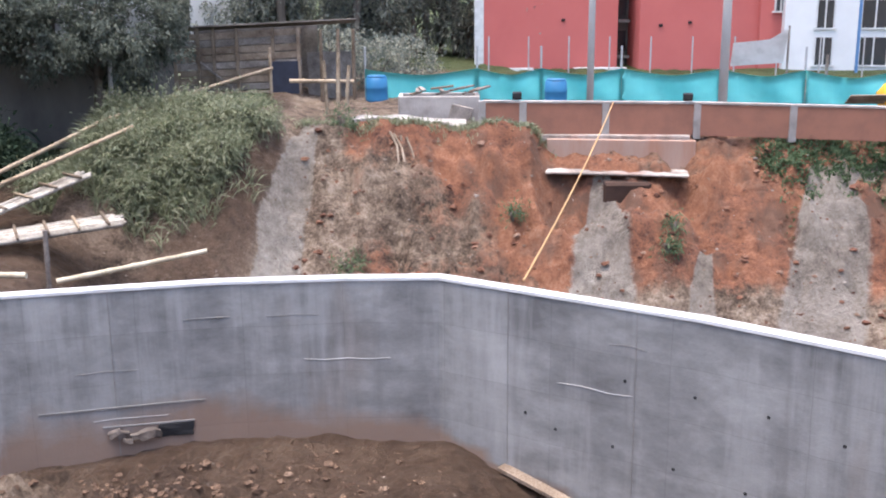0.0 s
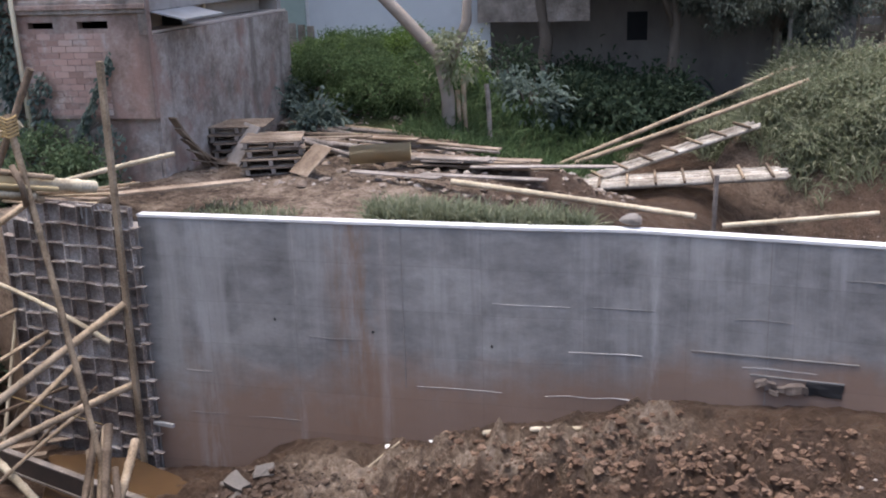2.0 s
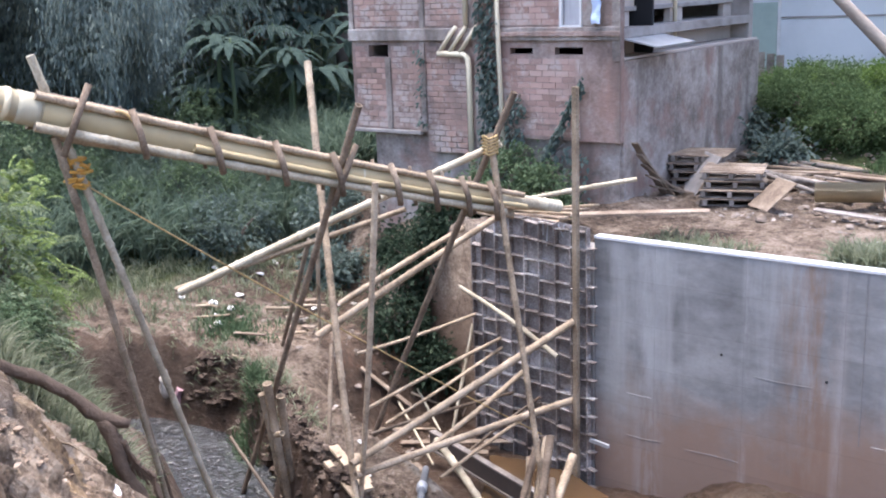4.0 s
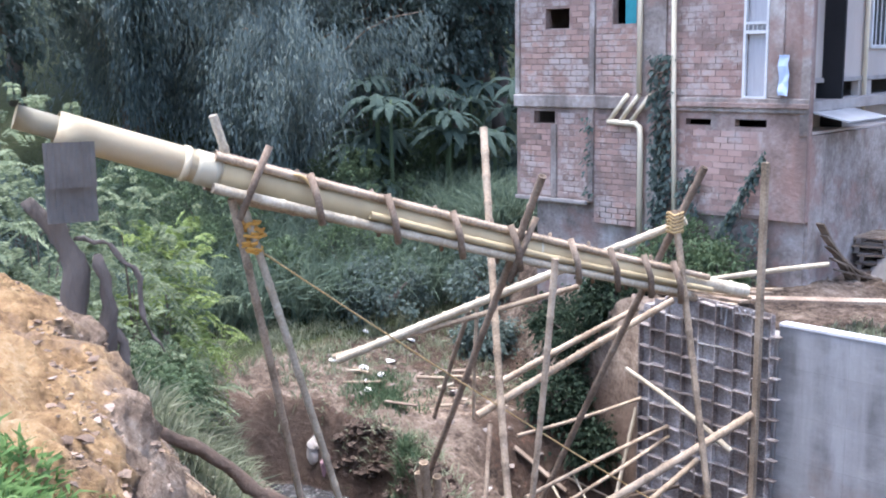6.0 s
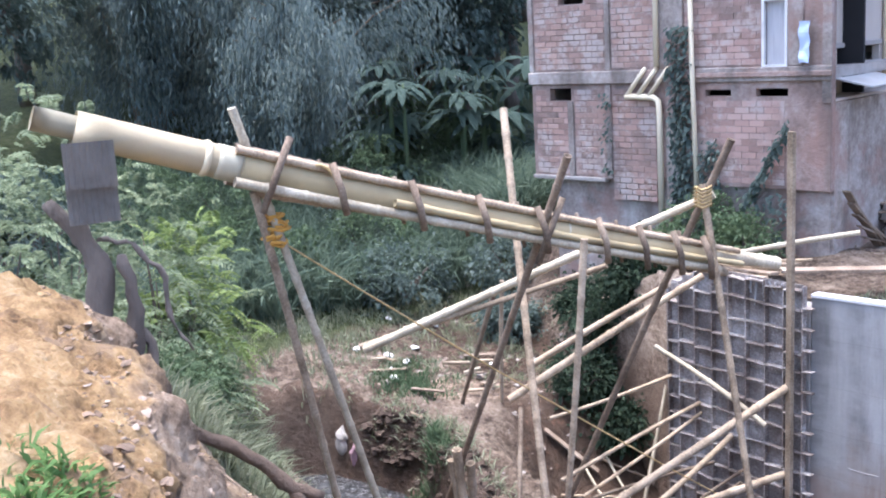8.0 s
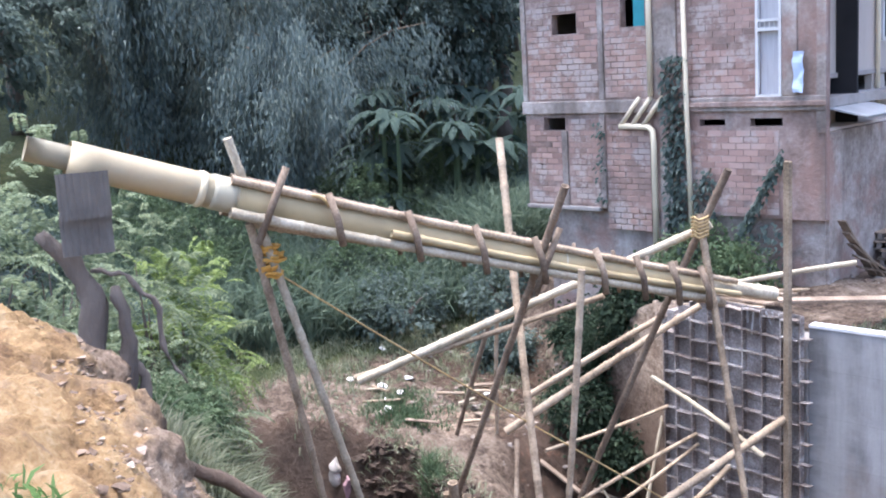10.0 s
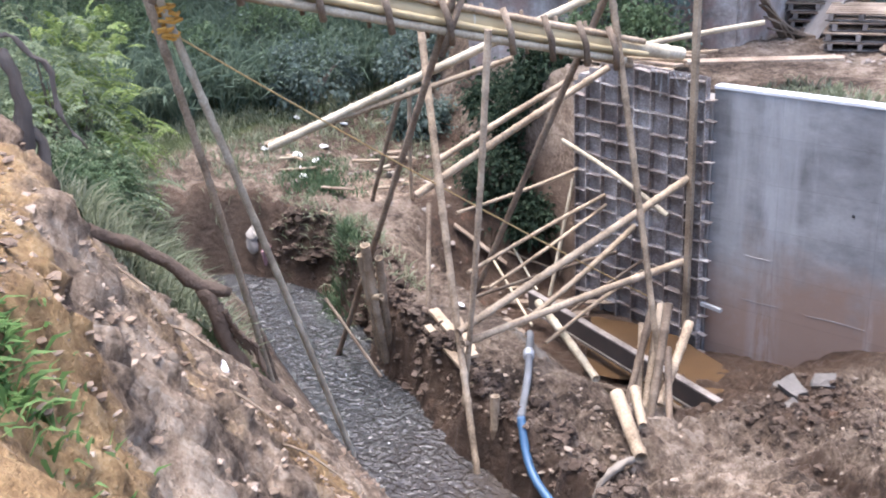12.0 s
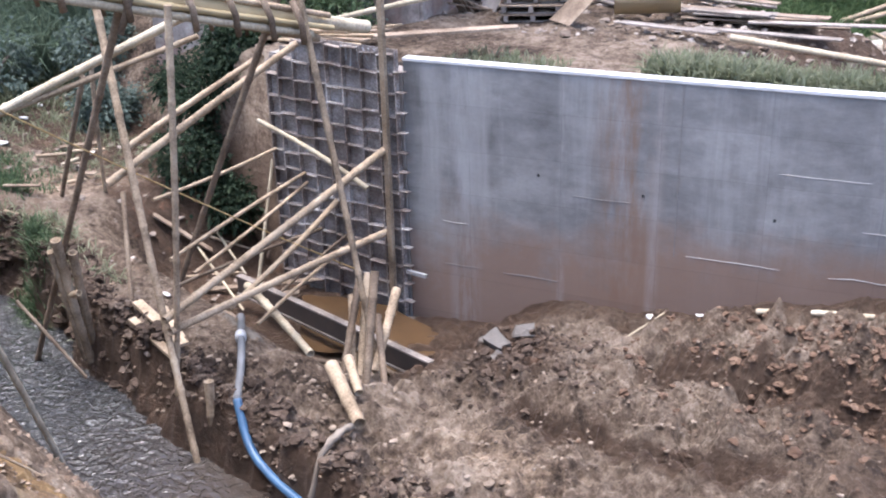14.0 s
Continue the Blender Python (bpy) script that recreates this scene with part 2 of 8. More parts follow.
def concrete_material():
    """Board-formed concrete: cloudy grey, pale runs, brown splash from the mud along its foot."""
    n = Nodes("wall_concrete", 0.82, 0.3)
    p = n.co
    runs = n.noise(1.3, 6, 0.65, n.mapped((1.1, 1.1, 0.12)))
    thin = n.noise(4.5, 5, 0.6, n.mapped((1.2, 1.2, 0.07)))
    cloud, fine = n.noise(0.8, 6, 0.6), n.noise(30, 4, 0.6)
    patch = n.noise(2.6, 6, 0.7, n.mapped((0.6, 0.6, 1.3)))
    col = n.ramp(n.math("ADD", n.math("MULTIPLY", cloud, 0.5), n.math("MULTIPLY", patch, 0.5)), [(0.36, (0.135, 0.132, 0.128)), (0.46, (0.2, 0.197, 0.192)), (0.55, (0.262, 0.258, 0.25)), (0.66, (0.35, 0.345, 0.335))])
    col = n.mix(n.ramp(runs, [(0.5, (0, 0, 0)), (0.68, (0.65, 0.65, 0.65))]), col, (0.40, 0.395, 0.385))
    col = n.mix(n.ramp(thin, [(0.28, (0.35, 0.35, 0.35)), (0.42, (0, 0, 0))]), col, (0.16, 0.15, 0.145))
    a = n.t.nodes.new("ShaderNodeVertexColor")
    a.layer_name = "splash"
    splash = n.math("ADD", a.outputs[0], n.math("MULTIPLY", n.math("SUBTRACT", n.noise(1.1, 6, 0.65), 0.5), 1.1))
    col = n.mix(n.ramp(splash, [(0.3, (0, 0, 0)), (0.75, (0.88, 0.88, 0.88))]), col, (0.25, 0.16, 0.11))
    x_ = n.axis(0)
    for at_, wide, tone, amount in ((-8.8, 0.5, (0.22, 0.13, 0.08), 0.75), (-8.45, 0.1, (0.42, 0.41, 0.395), 0.4), (-9.6, 0.07, (0.45, 0.44, 0.42), 0.45), (-5.2, 0.08, (0.46, 0.46, 0.45), 0.6), (-10.9, 0.25, (0.44, 0.44, 0.44), 0.5)):
        near = n.math("SUBTRACT", 1.0, n.math("MULTIPLY", n.math("ABSOLUTE", n.math("SUBTRACT", x_, at_)), 1 / wide))
        band = n.math("MULTIPLY", n.ramp(near, [(0.0, (0, 0, 0)), (0.8, (amount, amount, amount))]), n.ramp(n.noise(1.7, 6, 0.7, n.mapped((2.5, 2.5, 0.5))), [(0.38, (0, 0, 0)), (0.6, (1, 1, 1))]))
        col = n.mix(band, col, tone)
    # faint print of the form panels, each with its own tone
    flat = n.t.nodes.new("ShaderNodeCombineXYZ")
    n.link(n.math("ADD", n.axis(0), n.math("MULTIPLY", n.noise(1.5, 2, 0.5), 0.03)), flat.inputs[0])
    n.link(n.math("ADD", n.axis(2), n.math("MULTIPLY", n.noise(1.1, 2, 0.5), 0.05)), flat.inputs[1])
    pan = n.t.nodes.new("ShaderNodeTexBrick")
    n.link(flat.outputs[0], pan.inputs["Vector"])
    pan.offset = 0.0
    for key, v in (("Scale", 1.0), ("Brick Width", 1.2), ("Row Height", 0.61), ("Mortar Size", 0.006), ("Mortar Smooth", 0.6), ("Color1", (0.82, 0.82, 0.82, 1)), ("Color2", (1.12, 1.12, 1.12, 1)), ("Mortar", (0.62, 0.61, 0.6, 1))):
        pan.inputs[key].default_value = v
    col = n.mix(0.42, col, pan.outputs["Color"], "MULTIPLY")
    rust = n.noise(0.55, 4, 0.5, n.mapped((1, 1, 0.25)))
    col = n.mix(n.ramp(rust, [(0.64, (0, 0, 0)), (0.76, (0.5, 0.5, 0.5))]), col, (0.22, 0.135, 0.075))
    col = n.mix(n.math("MULTIPLY", fine, 0.25), col, (0.14, 0.14, 0.145))
    return n.done(col, n.math("ADD", fine, n.math("MULTIPLY", cloud, 2)), 0.25, 0.01)


def brick_material(name, c, dark):
    n = Nodes(name, 0.9, 0.2)
    r = n.random()
    col = n.ramp(r, [(0.0, dark), (0.4, c), (0.75, tuple(v * 1.18 for v in c)), (1.0, tuple(min(1, v * 1.3) for v in (c[0], c[1] * 1.15, c[2] * 1.2)))])
    sc = n.at.outputs["Position"]
    stain = n.noise(0.9, 6, 0.65, sc)
    col = n.mix(n.ramp(stain, [(0.47, (0, 0, 0)), (0.6, (0.65, 0.65, 0.65))]), col, (0.13, 0.1, 0.088))
    fine = n.noise(25, 4, 0.6, sc)
    col = n.mix(n.math("MULTIPLY", fine, 0.35), col, (0.42, 0.33, 0.29))
    col = n.mix(n.ramp(n.noise(1.7, 7, 0.75, sc), [(0.5, (0, 0, 0)), (0.58, (0.8, 0.8, 0.8))]), col, (0.4, 0.345, 0.315))
    return n.done(col, fine, 0.4, 0.01)


def leaf_material(name, c1, c2, c3, rough=0.8):
    n = Nodes(name, rough, 0.12)
    col = n.ramp(n.island(), [(0.0, c1), (0.5, c2), (1.0, c3)])
    sc = n.at.outputs["Position"]
    col = n.mix(n.math("MULTIPLY", n.noise(0.5, 3, 0.5, sc), 0.5), col, c1)
    n.b.inputs["Subsurface Weight"].default_value = 0.0
    n.done(col)
    tr = n.t.nodes.new("ShaderNodeBsdfTranslucent")
    n.link(col, tr.inputs["Color"])
    mx = n.t.nodes.new("ShaderNodeMixShader")
    mx.inputs[0].default_value = 0.45
    n.link(n.b.outputs[0], mx.inputs[1])
    n.link(tr.outputs[0], mx.inputs[2])
    n.link(mx.outputs[0], n.t.nodes["Material Output"].inputs["Surface"])
    return n.m


def wood_material(name, c1, c2, c3, vary=0.2):
    n = Nodes(name, 0.75, 0.25)
    sc = n.at.outputs["Position"]
    f = n.math("ADD", n.math("MULTIPLY", n.noise(2.2, 5, 0.6, sc), 0.6), n.math("MULTIPLY", n.noise(38, 4, 0.6, sc), 0.4))
    col = n.ramp(f, [(0.38, c1), (0.5, c2), (0.63, c3)])
    v = n.math("ADD", n.math("MULTIPLY", n.random(), 2 * vary), 1 - vary)
    g = n.t.nodes.new("ShaderNodeCombineXYZ")
    for k in range(3):
        n.link(v, g.inputs[k])
    col = n.mix(1.0, col, g.outputs[0], "MULTIPLY")
    return n.done(col, f, 0.35, 0.01)


def stained_plaster(name, tones):
    """Old render: blotched grey and pinkish, washed-out patches, dark runs and lichen."""
    n = Nodes(name, 0.92, 0.15)
    p = n.at.outputs["Position"]
    big, mid, fine = n.noise(0.7, 6, 0.65, p), n.noise(2.6, 6, 0.7, p), n.noise(16, 5, 0.7, p)
    runs = n.noise(1.3, 3, 0.55, n.mapped((1.5, 1.5, 0.3), p))
    f = n.math("ADD", n.math("MULTIPLY", big, 0.4), n.math("ADD", n.math("MULTIPLY", mid, 0.4), n.math("MULTIPLY", fine, 0.2)))
    col = n.ramp(f, list(zip((0.38, 0.46, 0.53, 0.62), tones)))
    col = n.mix(n.ramp(n.noise(1.1, 5, 0.6, p), [(0.52, (0, 0, 0)), (0.62, (0.6, 0.6, 0.6))]), col, (0.27, 0.165, 0.135))
    col = n.mix(n.ramp(runs, [(0.5, (0, 0, 0)), (0.66, (0.6, 0.6, 0.6))]), col, (0.11, 0.092, 0.08))
    return n.done(col, n.math("ADD", mid, fine), 0.7, 0.03)


M_GROUND = ground_material()
M_CONC = concrete_material()
M_WHITE = plain("white_capping", (0.62, 0.62, 0.62), (0.42, 0.42, 0.41), 4, 0.8, 0.3)
M_BRICK = brick_material("hollow_brick", (0.3, 0.19, 0.155), (0.2, 0.128, 0.105))
M_MORTAR = stained_plaster("mortar", ((0.15, 0.11, 0.094), (0.235, 0.17, 0.145), (0.31, 0.235, 0.205), (0.43, 0.37, 0.335)))
M_PLASTER = stained_plaster("stained_plaster", ((0.13, 0.112, 0.1), (0.235, 0.2, 0.178), (0.335, 0.295, 0.268), (0.46, 0.425, 0.395)))
M_CEMENT = plain("grey_cement", (0.34, 0.315, 0.295), (0.15, 0.13, 0.12), 2.2, 0.9, 0.6)
M_BAMBOO = wood_material("dry_bamboo", (0.15, 0.11, 0.073), (0.285, 0.218, 0.15), (0.41, 0.33, 0.24))
M_BAMBOO_PALE = wood_material("fresh_bamboo", (0.25, 0.205, 0.145), (0.38, 0.325, 0.235), (0.52, 0.46, 0.355), 0.15)
M_BAMBOO_DARK = wood_material("weathered_bamboo", (0.085, 0.06, 0.042), (0.15, 0.11, 0.078), (0.24, 0.19, 0.14))
M_WOOD = wood_material("rough_boards", (0.115, 0.082, 0.058), (0.2, 0.152, 0.112), (0.31, 0.25, 0.195))
M_WOOD_GREY = wood_material("grey_boards", (0.10, 0.085, 0.075), (0.185, 0.16, 0.14), (0.30, 0.265, 0.24))
M_FORM = wood_material("form_steel", (0.10, 0.075, 0.062), (0.20, 0.168, 0.15), (0.45, 0.42, 0.395))
M_FORM_SKIN = wood_material("form_skin", (0.115, 0.094, 0.083), (0.215, 0.19, 0.175), (0.42, 0.395, 0.38), 0.1)
M_PIPE = plain("cream_pipe", (0.60, 0.52, 0.36), (0.46, 0.385, 0.25), 2.0, 0.5, 0.15, spec=0.4)
M_CULM = plain("old_guadua", (0.37, 0.295, 0.17), (0.26, 0.2, 0.11), 2.0, 0.6, 0.2)
M_PVC = plain("drain_pvc", (0.66, 0.58, 0.43), (0.52, 0.45, 0.32), 1.5, 0.5, 0.1, spec=0.4)
M_GREYBAND = plain("grey_sleeve", (0.43, 0.39, 0.29), (0.31, 0.28, 0.2), 2.0, 0.6, 0.2)
M_BARK = plain("bark", (0.15, 0.125, 0.105), (0.06, 0.048, 0.04), 2.5, 0.95, 0.9, 0.03, stretch=(1, 1, 0.3))
# near-black: paints shade in rooms, openings and vents; black lamp housings too
M_DARK = plain("black_and_shade", (0.02, 0.02, 0.022), (0.012, 0.012, 0.013), 2, 0.9, 0.1)
M_ROPE = plain("yellow_rope", (0.40, 0.29, 0.14), (0.27, 0.18, 0.08), 30, 0.9, 0.4)
M_HOSE = plain("blue_hose", (0.042, 0.105, 0.2), (0.03, 0.07, 0.13), 4, 0.45, 0.1, spec=0.5)
M_HOSE_GREY = plain("muddy_hose", (0.16, 0.165, 0.175), (0.1, 0.095, 0.09), 4, 0.6, 0.2)
M_ROCK = plain("stones", (0.28, 0.255, 0.232), (0.15, 0.13, 0.115), 3, 0.9, 0.6, vary=0.35)
M_CLOD = plain("clods", (0.17, 0.105, 0.07), (0.085, 0.05, 0.033), 4, 0.95, 0.8, vary=0.3)
M_LITTER = plain("litter", (0.72, 0.70, 0.68), (0.5, 0.47, 0.45), 5, 0.7, 0.3, vary=0.25)
M_TARP = plain("turquoise_tarp", (0.2, 0.7, 0.72), (0.12, 0.57, 0.6), 1.2, 0.5, 0.3)
# red paled to paint the haze before the distant flats
M_RED = plain("hazed_red_render", (0.5, 0.135, 0.12), (0.44, 0.11, 0.1), 0.6, 0.85, 0.2)
M_WHITEWALL = plain("white_render", (0.70, 0.70, 0.70), (0.58, 0.58, 0.585), 0.7, 0.85, 0.2)
M_GLASS = plain("window_glass", (0.03, 0.035, 0.04), (0.05, 0.055, 0.06), 1, 0.12, 0.0, spec=0.6)
M_METAL = plain("galvanised", (0.42, 0.43, 0.44), (0.30, 0.30, 0.30), 3, 0.5, 0.1, metal=0.3)
# forest and far leaves: colours lifted and greyed to paint distance haze
M_LEAF_DARK = leaf_material("forest_leaf", (0.075, 0.105, 0.092), (0.115, 0.15, 0.132), (0.17, 0.21, 0.185))
M_LEAF_HAZED = leaf_material("hazed_far_leaf", (0.11, 0.13, 0.125), (0.21, 0.225, 0.19), (0.36, 0.36, 0.28))
M_LEAF = leaf_material("shrub_leaf", (0.06, 0.092, 0.05), (0.095, 0.14, 0.075), (0.145, 0.19, 0.11))
M_LEAF_LIME = leaf_material("lime_leaf", (0.14, 0.19, 0.065), (0.21, 0.28, 0.1), (0.3, 0.36, 0.16))
M_GRASS = leaf_material("grass_blade", (0.15, 0.17, 0.105), (0.225, 0.245, 0.16), (0.32, 0.325, 0.235))
M_GRASS_BRIGHT = leaf_material("bright_grass", (0.065, 0.11, 0.03), (0.11, 0.175, 0.045), (0.17, 0.24, 0.075))
# grove leaves: pale bluish lift paints haze and glare
M_LEAF_GROVE = leaf_material("grove_leaf_hazed", (0.105, 0.14, 0.14), (0.16, 0.205, 0.195), (0.26, 0.295, 0.235))
M_LEAF_WEED = leaf_material("weed_leaf", (0.07, 0.13, 0.04), (0.12, 0.2, 0.065), (0.19, 0.28, 0.11))
M_CANE = leaf_material("cane_leaf", (0.08, 0.115, 0.085), (0.13, 0.175, 0.125), (0.2, 0.25, 0.18))
M_LEAF_MOUND = leaf_material("mound_leaf", (0.05, 0.082, 0.036), (0.08, 0.125, 0.055), (0.12, 0.165, 0.08))
M_LEAF_GREY = leaf_material("grey_leaf", (0.075, 0.09, 0.075), (0.12, 0.138, 0.115), (0.185, 0.2, 0.165))
# darker leaf copy: shade is painted into the colour
M_LEAF_SHADE = leaf_material("leaf_in_painted_shade", (0.02, 0.034, 0.022), (0.036, 0.058, 0.036), (0.07, 0.095, 0.06))
M_LEAF_PALE = leaf_material("pale_leaf", (0.135, 0.17, 0.105), (0.2, 0.245, 0.15), (0.28, 0.325, 0.21))
M_BANANA = leaf_material("banana_leaf", (0.045, 0.07, 0.058), (0.075, 0.11, 0.092), (0.12, 0.16, 0.135))


# ---- the ground: one sheet from the site to the horizon ----
def ease(v, a, b):
    k = np.clip((v - a) / (b - a), 0, 1)
    return k * k * (3 - 2 * k)


WALL_X = [-14.2, -11.69, -8.75, -6.6, -5.5, -3.7, -2.7, -1.2, -0.08, 0.85, 2.68, 4.05, 7.5]
WALL_Y = [8.85, 9.25, 10.28, 11.04, 11.5, 11.92, 12.14, 12.27, 12.27, 11.69, 10.54, 9.44, 6.6]
STREAM = [(14, 4.2), (-9, 4.3), (-12, 4.32), (-14.3, 4.5), (-16.0, 4.75), (-17.1, 4.2), (-17.9, 2.6), (-19, -0.5), (-24, -6)]


def fractal(x, y, freq, seed, octaves=4):
    """Cheap smooth noise from summed waves, about -1 to 1."""
    rng = np.random.RandomState(seed)
    out, amp = np.zeros_like(x), 1.0
    for _ in range(octaves):
        for _ in range(5):
            a, p = rng.uniform(0, 2 * np.pi), rng.uniform(0, 2 * np.pi)
            fx, fy = freq * np.cos(a), freq * np.sin(a)
            out = out + amp * 0.35 * np.sin(fx * x + fy * y + p + 0.8 * np.sin(fy * x * 0.6 - fx * y * 0.6 + p))
        freq, amp = freq * 2.1, amp * 0.5
    return out / 1.6


def lumps(x, y, cell, seed):
    """Clods of earth: rounded bumps of uneven size round scattered centres, 0 to 1."""
    jx, jy = x + 0.25 * cell * np.sin(3.1 * y / cell + seed), y + 0.25 * cell * np.sin(2.7 * x / cell + 2 * seed)
    ix, iy = np.floor(jx / cell), np.floor(jy / cell)
    out = np.zeros_like(x)
    for dx in (-1, 0, 1):
        for dy in (-1, 0, 1):
            cx, cy = ix + dx, iy + dy
            a = np.sin(cx * 127.1 + cy * 311.7 + seed * 17.3) * 43758.5453
            b = np.sin(cx * 269.5 + cy * 183.3 + seed * 11.1) * 28001.831
            a, b = a - np.floor(a), b - np.floor(b)
            r = 0.4 + 0.5 * (a * 7 - np.floor(a * 7))
            u, v = jx / cell - cx - a, jy / cell - cy - b
            u, v = np.abs(u * np.cos(6.3 * b) - v * np.sin(6.3 * b)), np.abs(u * np.sin(6.3 * b) + v * np.cos(6.3 * b))
            d = (0.5 * (u + v) + 0.5 * np.maximum(u, v)) / r
            out = np.maximum(out, r * np.clip(1.9 * (1 - d), 0, 1) ** 0.8)
    return out


def stream_side(x, y):
    """Signed distance to the stream's middle line: positive on the wall's side."""
    best, sign = np.full_like(x, 1e9), np.ones_like(x)
    for (ax, ay), (bx, by) in zip(STREAM, STREAM[1:]):
        dx, dy = bx - ax, by - ay
        k = np.clip(((x - ax) * dx + (y - ay) * dy) / (dx * dx + dy * dy), 0, 1)
        d = np.hypot(x - ax - k * dx, y - ay - k * dy)
        s = np.where(dx * (y - ay) - dy * (x - ax) < 0, 1.0, -1.0)
        near = d < best
        best, sign = np.where(near, d, best), np.where(near, s, sign)
    return best * sign


def ground_height(x, y):
    x, y = np.asarray(x, float), np.asarray(y, float)
    yw = np.interp(x, WALL_X, WALL_Y)
    sd = stream_side(x, y)
    n1, n2, n3 = fractal(x, y, 0.9, 1), fractal(x, y, 3.2, 2), fractal(x, y, 9.0, 3, 3)
    wob = 0.16 * n2 + 0.07 * n3
    # in front of the wall
    floor = np.interp(x, [-15, -11.6, -10.5, -9, -7, -5, -3, 0, 1, 3, 8], [-0.15, -0.12, -0.05, 0.36, 0.92, 1.42, 1.62, 1.5, 1.2, 0.75, 0.6])
    floor = floor + 0.45 * np.exp(-(((x + 4.6) / 2.2) ** 2 + ((y - 9.4) / 1.3) ** 2)) * (1 + 0.35 * n2)
    floor = floor + 0.35 * np.exp(-(((x + 8.6) / 0.8) ** 2 + ((y - 8.3) / 0.8) ** 2))
    berm_top = np.interp(x, [-18, -15.5, -14.2, -13, -11, -8, -6, 2], [1.25, 1.2, 1.15, 1.05, 0.85, 0.75, 0.75, 0.6])
    pit = ease(y, 6.1, 7.3) * ease(-x, 8.6, 10.6) * (1 - ease(-x, 14.6 + 0.3 * n1, 15.9 + 0.3 * n1)) * (1 - ease(y, 9.6, 10.4))
    land = lerp(berm_top, floor, ease(x, -10.5, -8.0) * ease(y, 5.5, 7.5))
    land = lerp(land, floor, pit)
    steep = ease(-x, 13.2, 14.2)
    front = land * ease(sd + wob, 0.5 + 0.22 * steep, 0.9 + 0.15 * n1 * (1 - steep)) - 0.12 * (1 - ease(sd, 0.3, 0.6))
    # beyond the formwork, up to the brick house
    far = np.interp(-x, [14, 15.5, 17, 19, 22, 26, 30, 50, 90, 300], [1.15, 1.2, 1.3, 1.55, 2.2, 3.6, 5.0, 10, 16, 20])
    far = lerp(far, np.maximum(far, 3.25), ease(y, 8.6, 10.5))
    front = lerp(front, far * ease(sd, 0.45, 0.9), ease(-x, 15.2 + 0.3 * n1, 16.4 + 0.3 * n1))
    # behind the wall: yard, old channel, red bank, upper terrace
    yard = 3.38 + 0.05 * n1
    deep = np.interp(x, [-6, 0, 3, 8], [1.35, 1.15, 0.45, 0.1])
    ditch = ease(x, -9.5, -5.5) * ease(y, yw + 0.3, yw + 2.0)
    back = lerp(yard, deep, ditch)
    back = lerp(back, 2.4, ease(-x, 6.0, 8.0) * ease(y, 15.5, 18) * (1 - ease(-x, 10, 12)))
    slope = 1 - ease(x, -4.3, -3.0)
    bank_foot0 = 20.3 - 1.1 * slope
    top = 3.86 + 0.3 * slope + 0.12 * np.exp(-((x + 1.5) / 1.5) ** 2) - 0.2 * ease(x, 1.5, 3.0)
    bank_foot = bank_foot0 - 1.5 * ease(x, 0.5, 4.0) + 0.35 * fractal(x, y * 0.3, 1.4, 5)
    notch = 0.8 * ease(x, 1.8, 2.3) * (1 - ease(x, 5.1, 5.7)) * ease(y, 21.0, 22.2)
    bank = ease(y - notch, bank_foot, 23.4 - 0.8 * slope + 0.3 * n1) * 0.6 + 0.4 * np.clip((y - notch - bank_foot) / (23.3 - bank_foot), 0, 1)
    right_bank = lerp(back, top, np.where(x > -7.5, bank, ease(y, 20, 27)))
    left_back = lerp(back, 3.1, ease(y, 18, 22))
    back = lerp(left_back, right_bank, ease(x, -8.8, -6.8))
    h = np.where(y > yw + 0.15, lerp(back, far, ease(-x, 14.5, 17)), front)
    h = h + 1.25 * np.exp(-(((x + 16.0) / 4.0) ** 4 + ((y - 19.2) / 2.9) ** 4)) * ease(y, 15.4, 18.4) * (1 + 0.1 * n1)
    # the high left bank on which the camera stands
    s = -sd
    flat = s - (0.5 * ease(x, -7.6, -5.2) + 0.06 * n1) * ease(s, 0.8, 2.6)
    crag = ease(-x, 3.6, 4.6) * ease(s, 0.7, 1.3) * (1 - 0.6 * ease(s, 3.9, 4.4))
    flat = flat + crag * (0.07 * fractal(x, y, 3.4, 31, 3) + 0.06 * fractal(x, y, 11.0, 32, 3))
    left = np.interp(flat, [0.5, 0.85, 1.6, 2.4, 3.0, 3.5, 3.75, 4.0, 4.4, 5.2], [0.1, 0.65, 1.55, 2.65, 3.55, 4.45, 4.95, 5.24, 5.45, 5.4])
    left = left + 0.04 * np.exp(-(((x + 7.9) / 1.3) ** 2 + ((y + 0.3) / 0.9) ** 2))
    cap = np.interp(-x, [5, 9, 10.3, 11.5, 13, 16], [6.5, 6.2, 4.4, 3.6, 2.7, 2.2])
    left = np.minimum(left, cap + 0.25 * np.clip(s - 2, 0, 3))
    left = np.where(x < -20, np.maximum(left, np.interp(-x, [20, 30, 50, 90, 300], [2.5, 5, 10, 16, 20])), left)
    left = left - 0.12 * (1 - ease(s, 0.3, 0.6))
    h = np.where(sd < 0, left, h)
    # lumps: strong on bare earth, none in the stream
    rough = ease(np.abs(sd), 0.5, 1.2)
    n4 = fractal(x, y, 24.0, 6, 2)
    h = h + 0.13 * n2 * np.exp(-((sd - 0.9) / 0.45) ** 2) * ease(-x, 6, 8)
    h = h + rough * (0.05 * n2 + 0.032 * n3 + 0.018 * n4)
    in_pit_ = (sd > 0) * (y < yw)
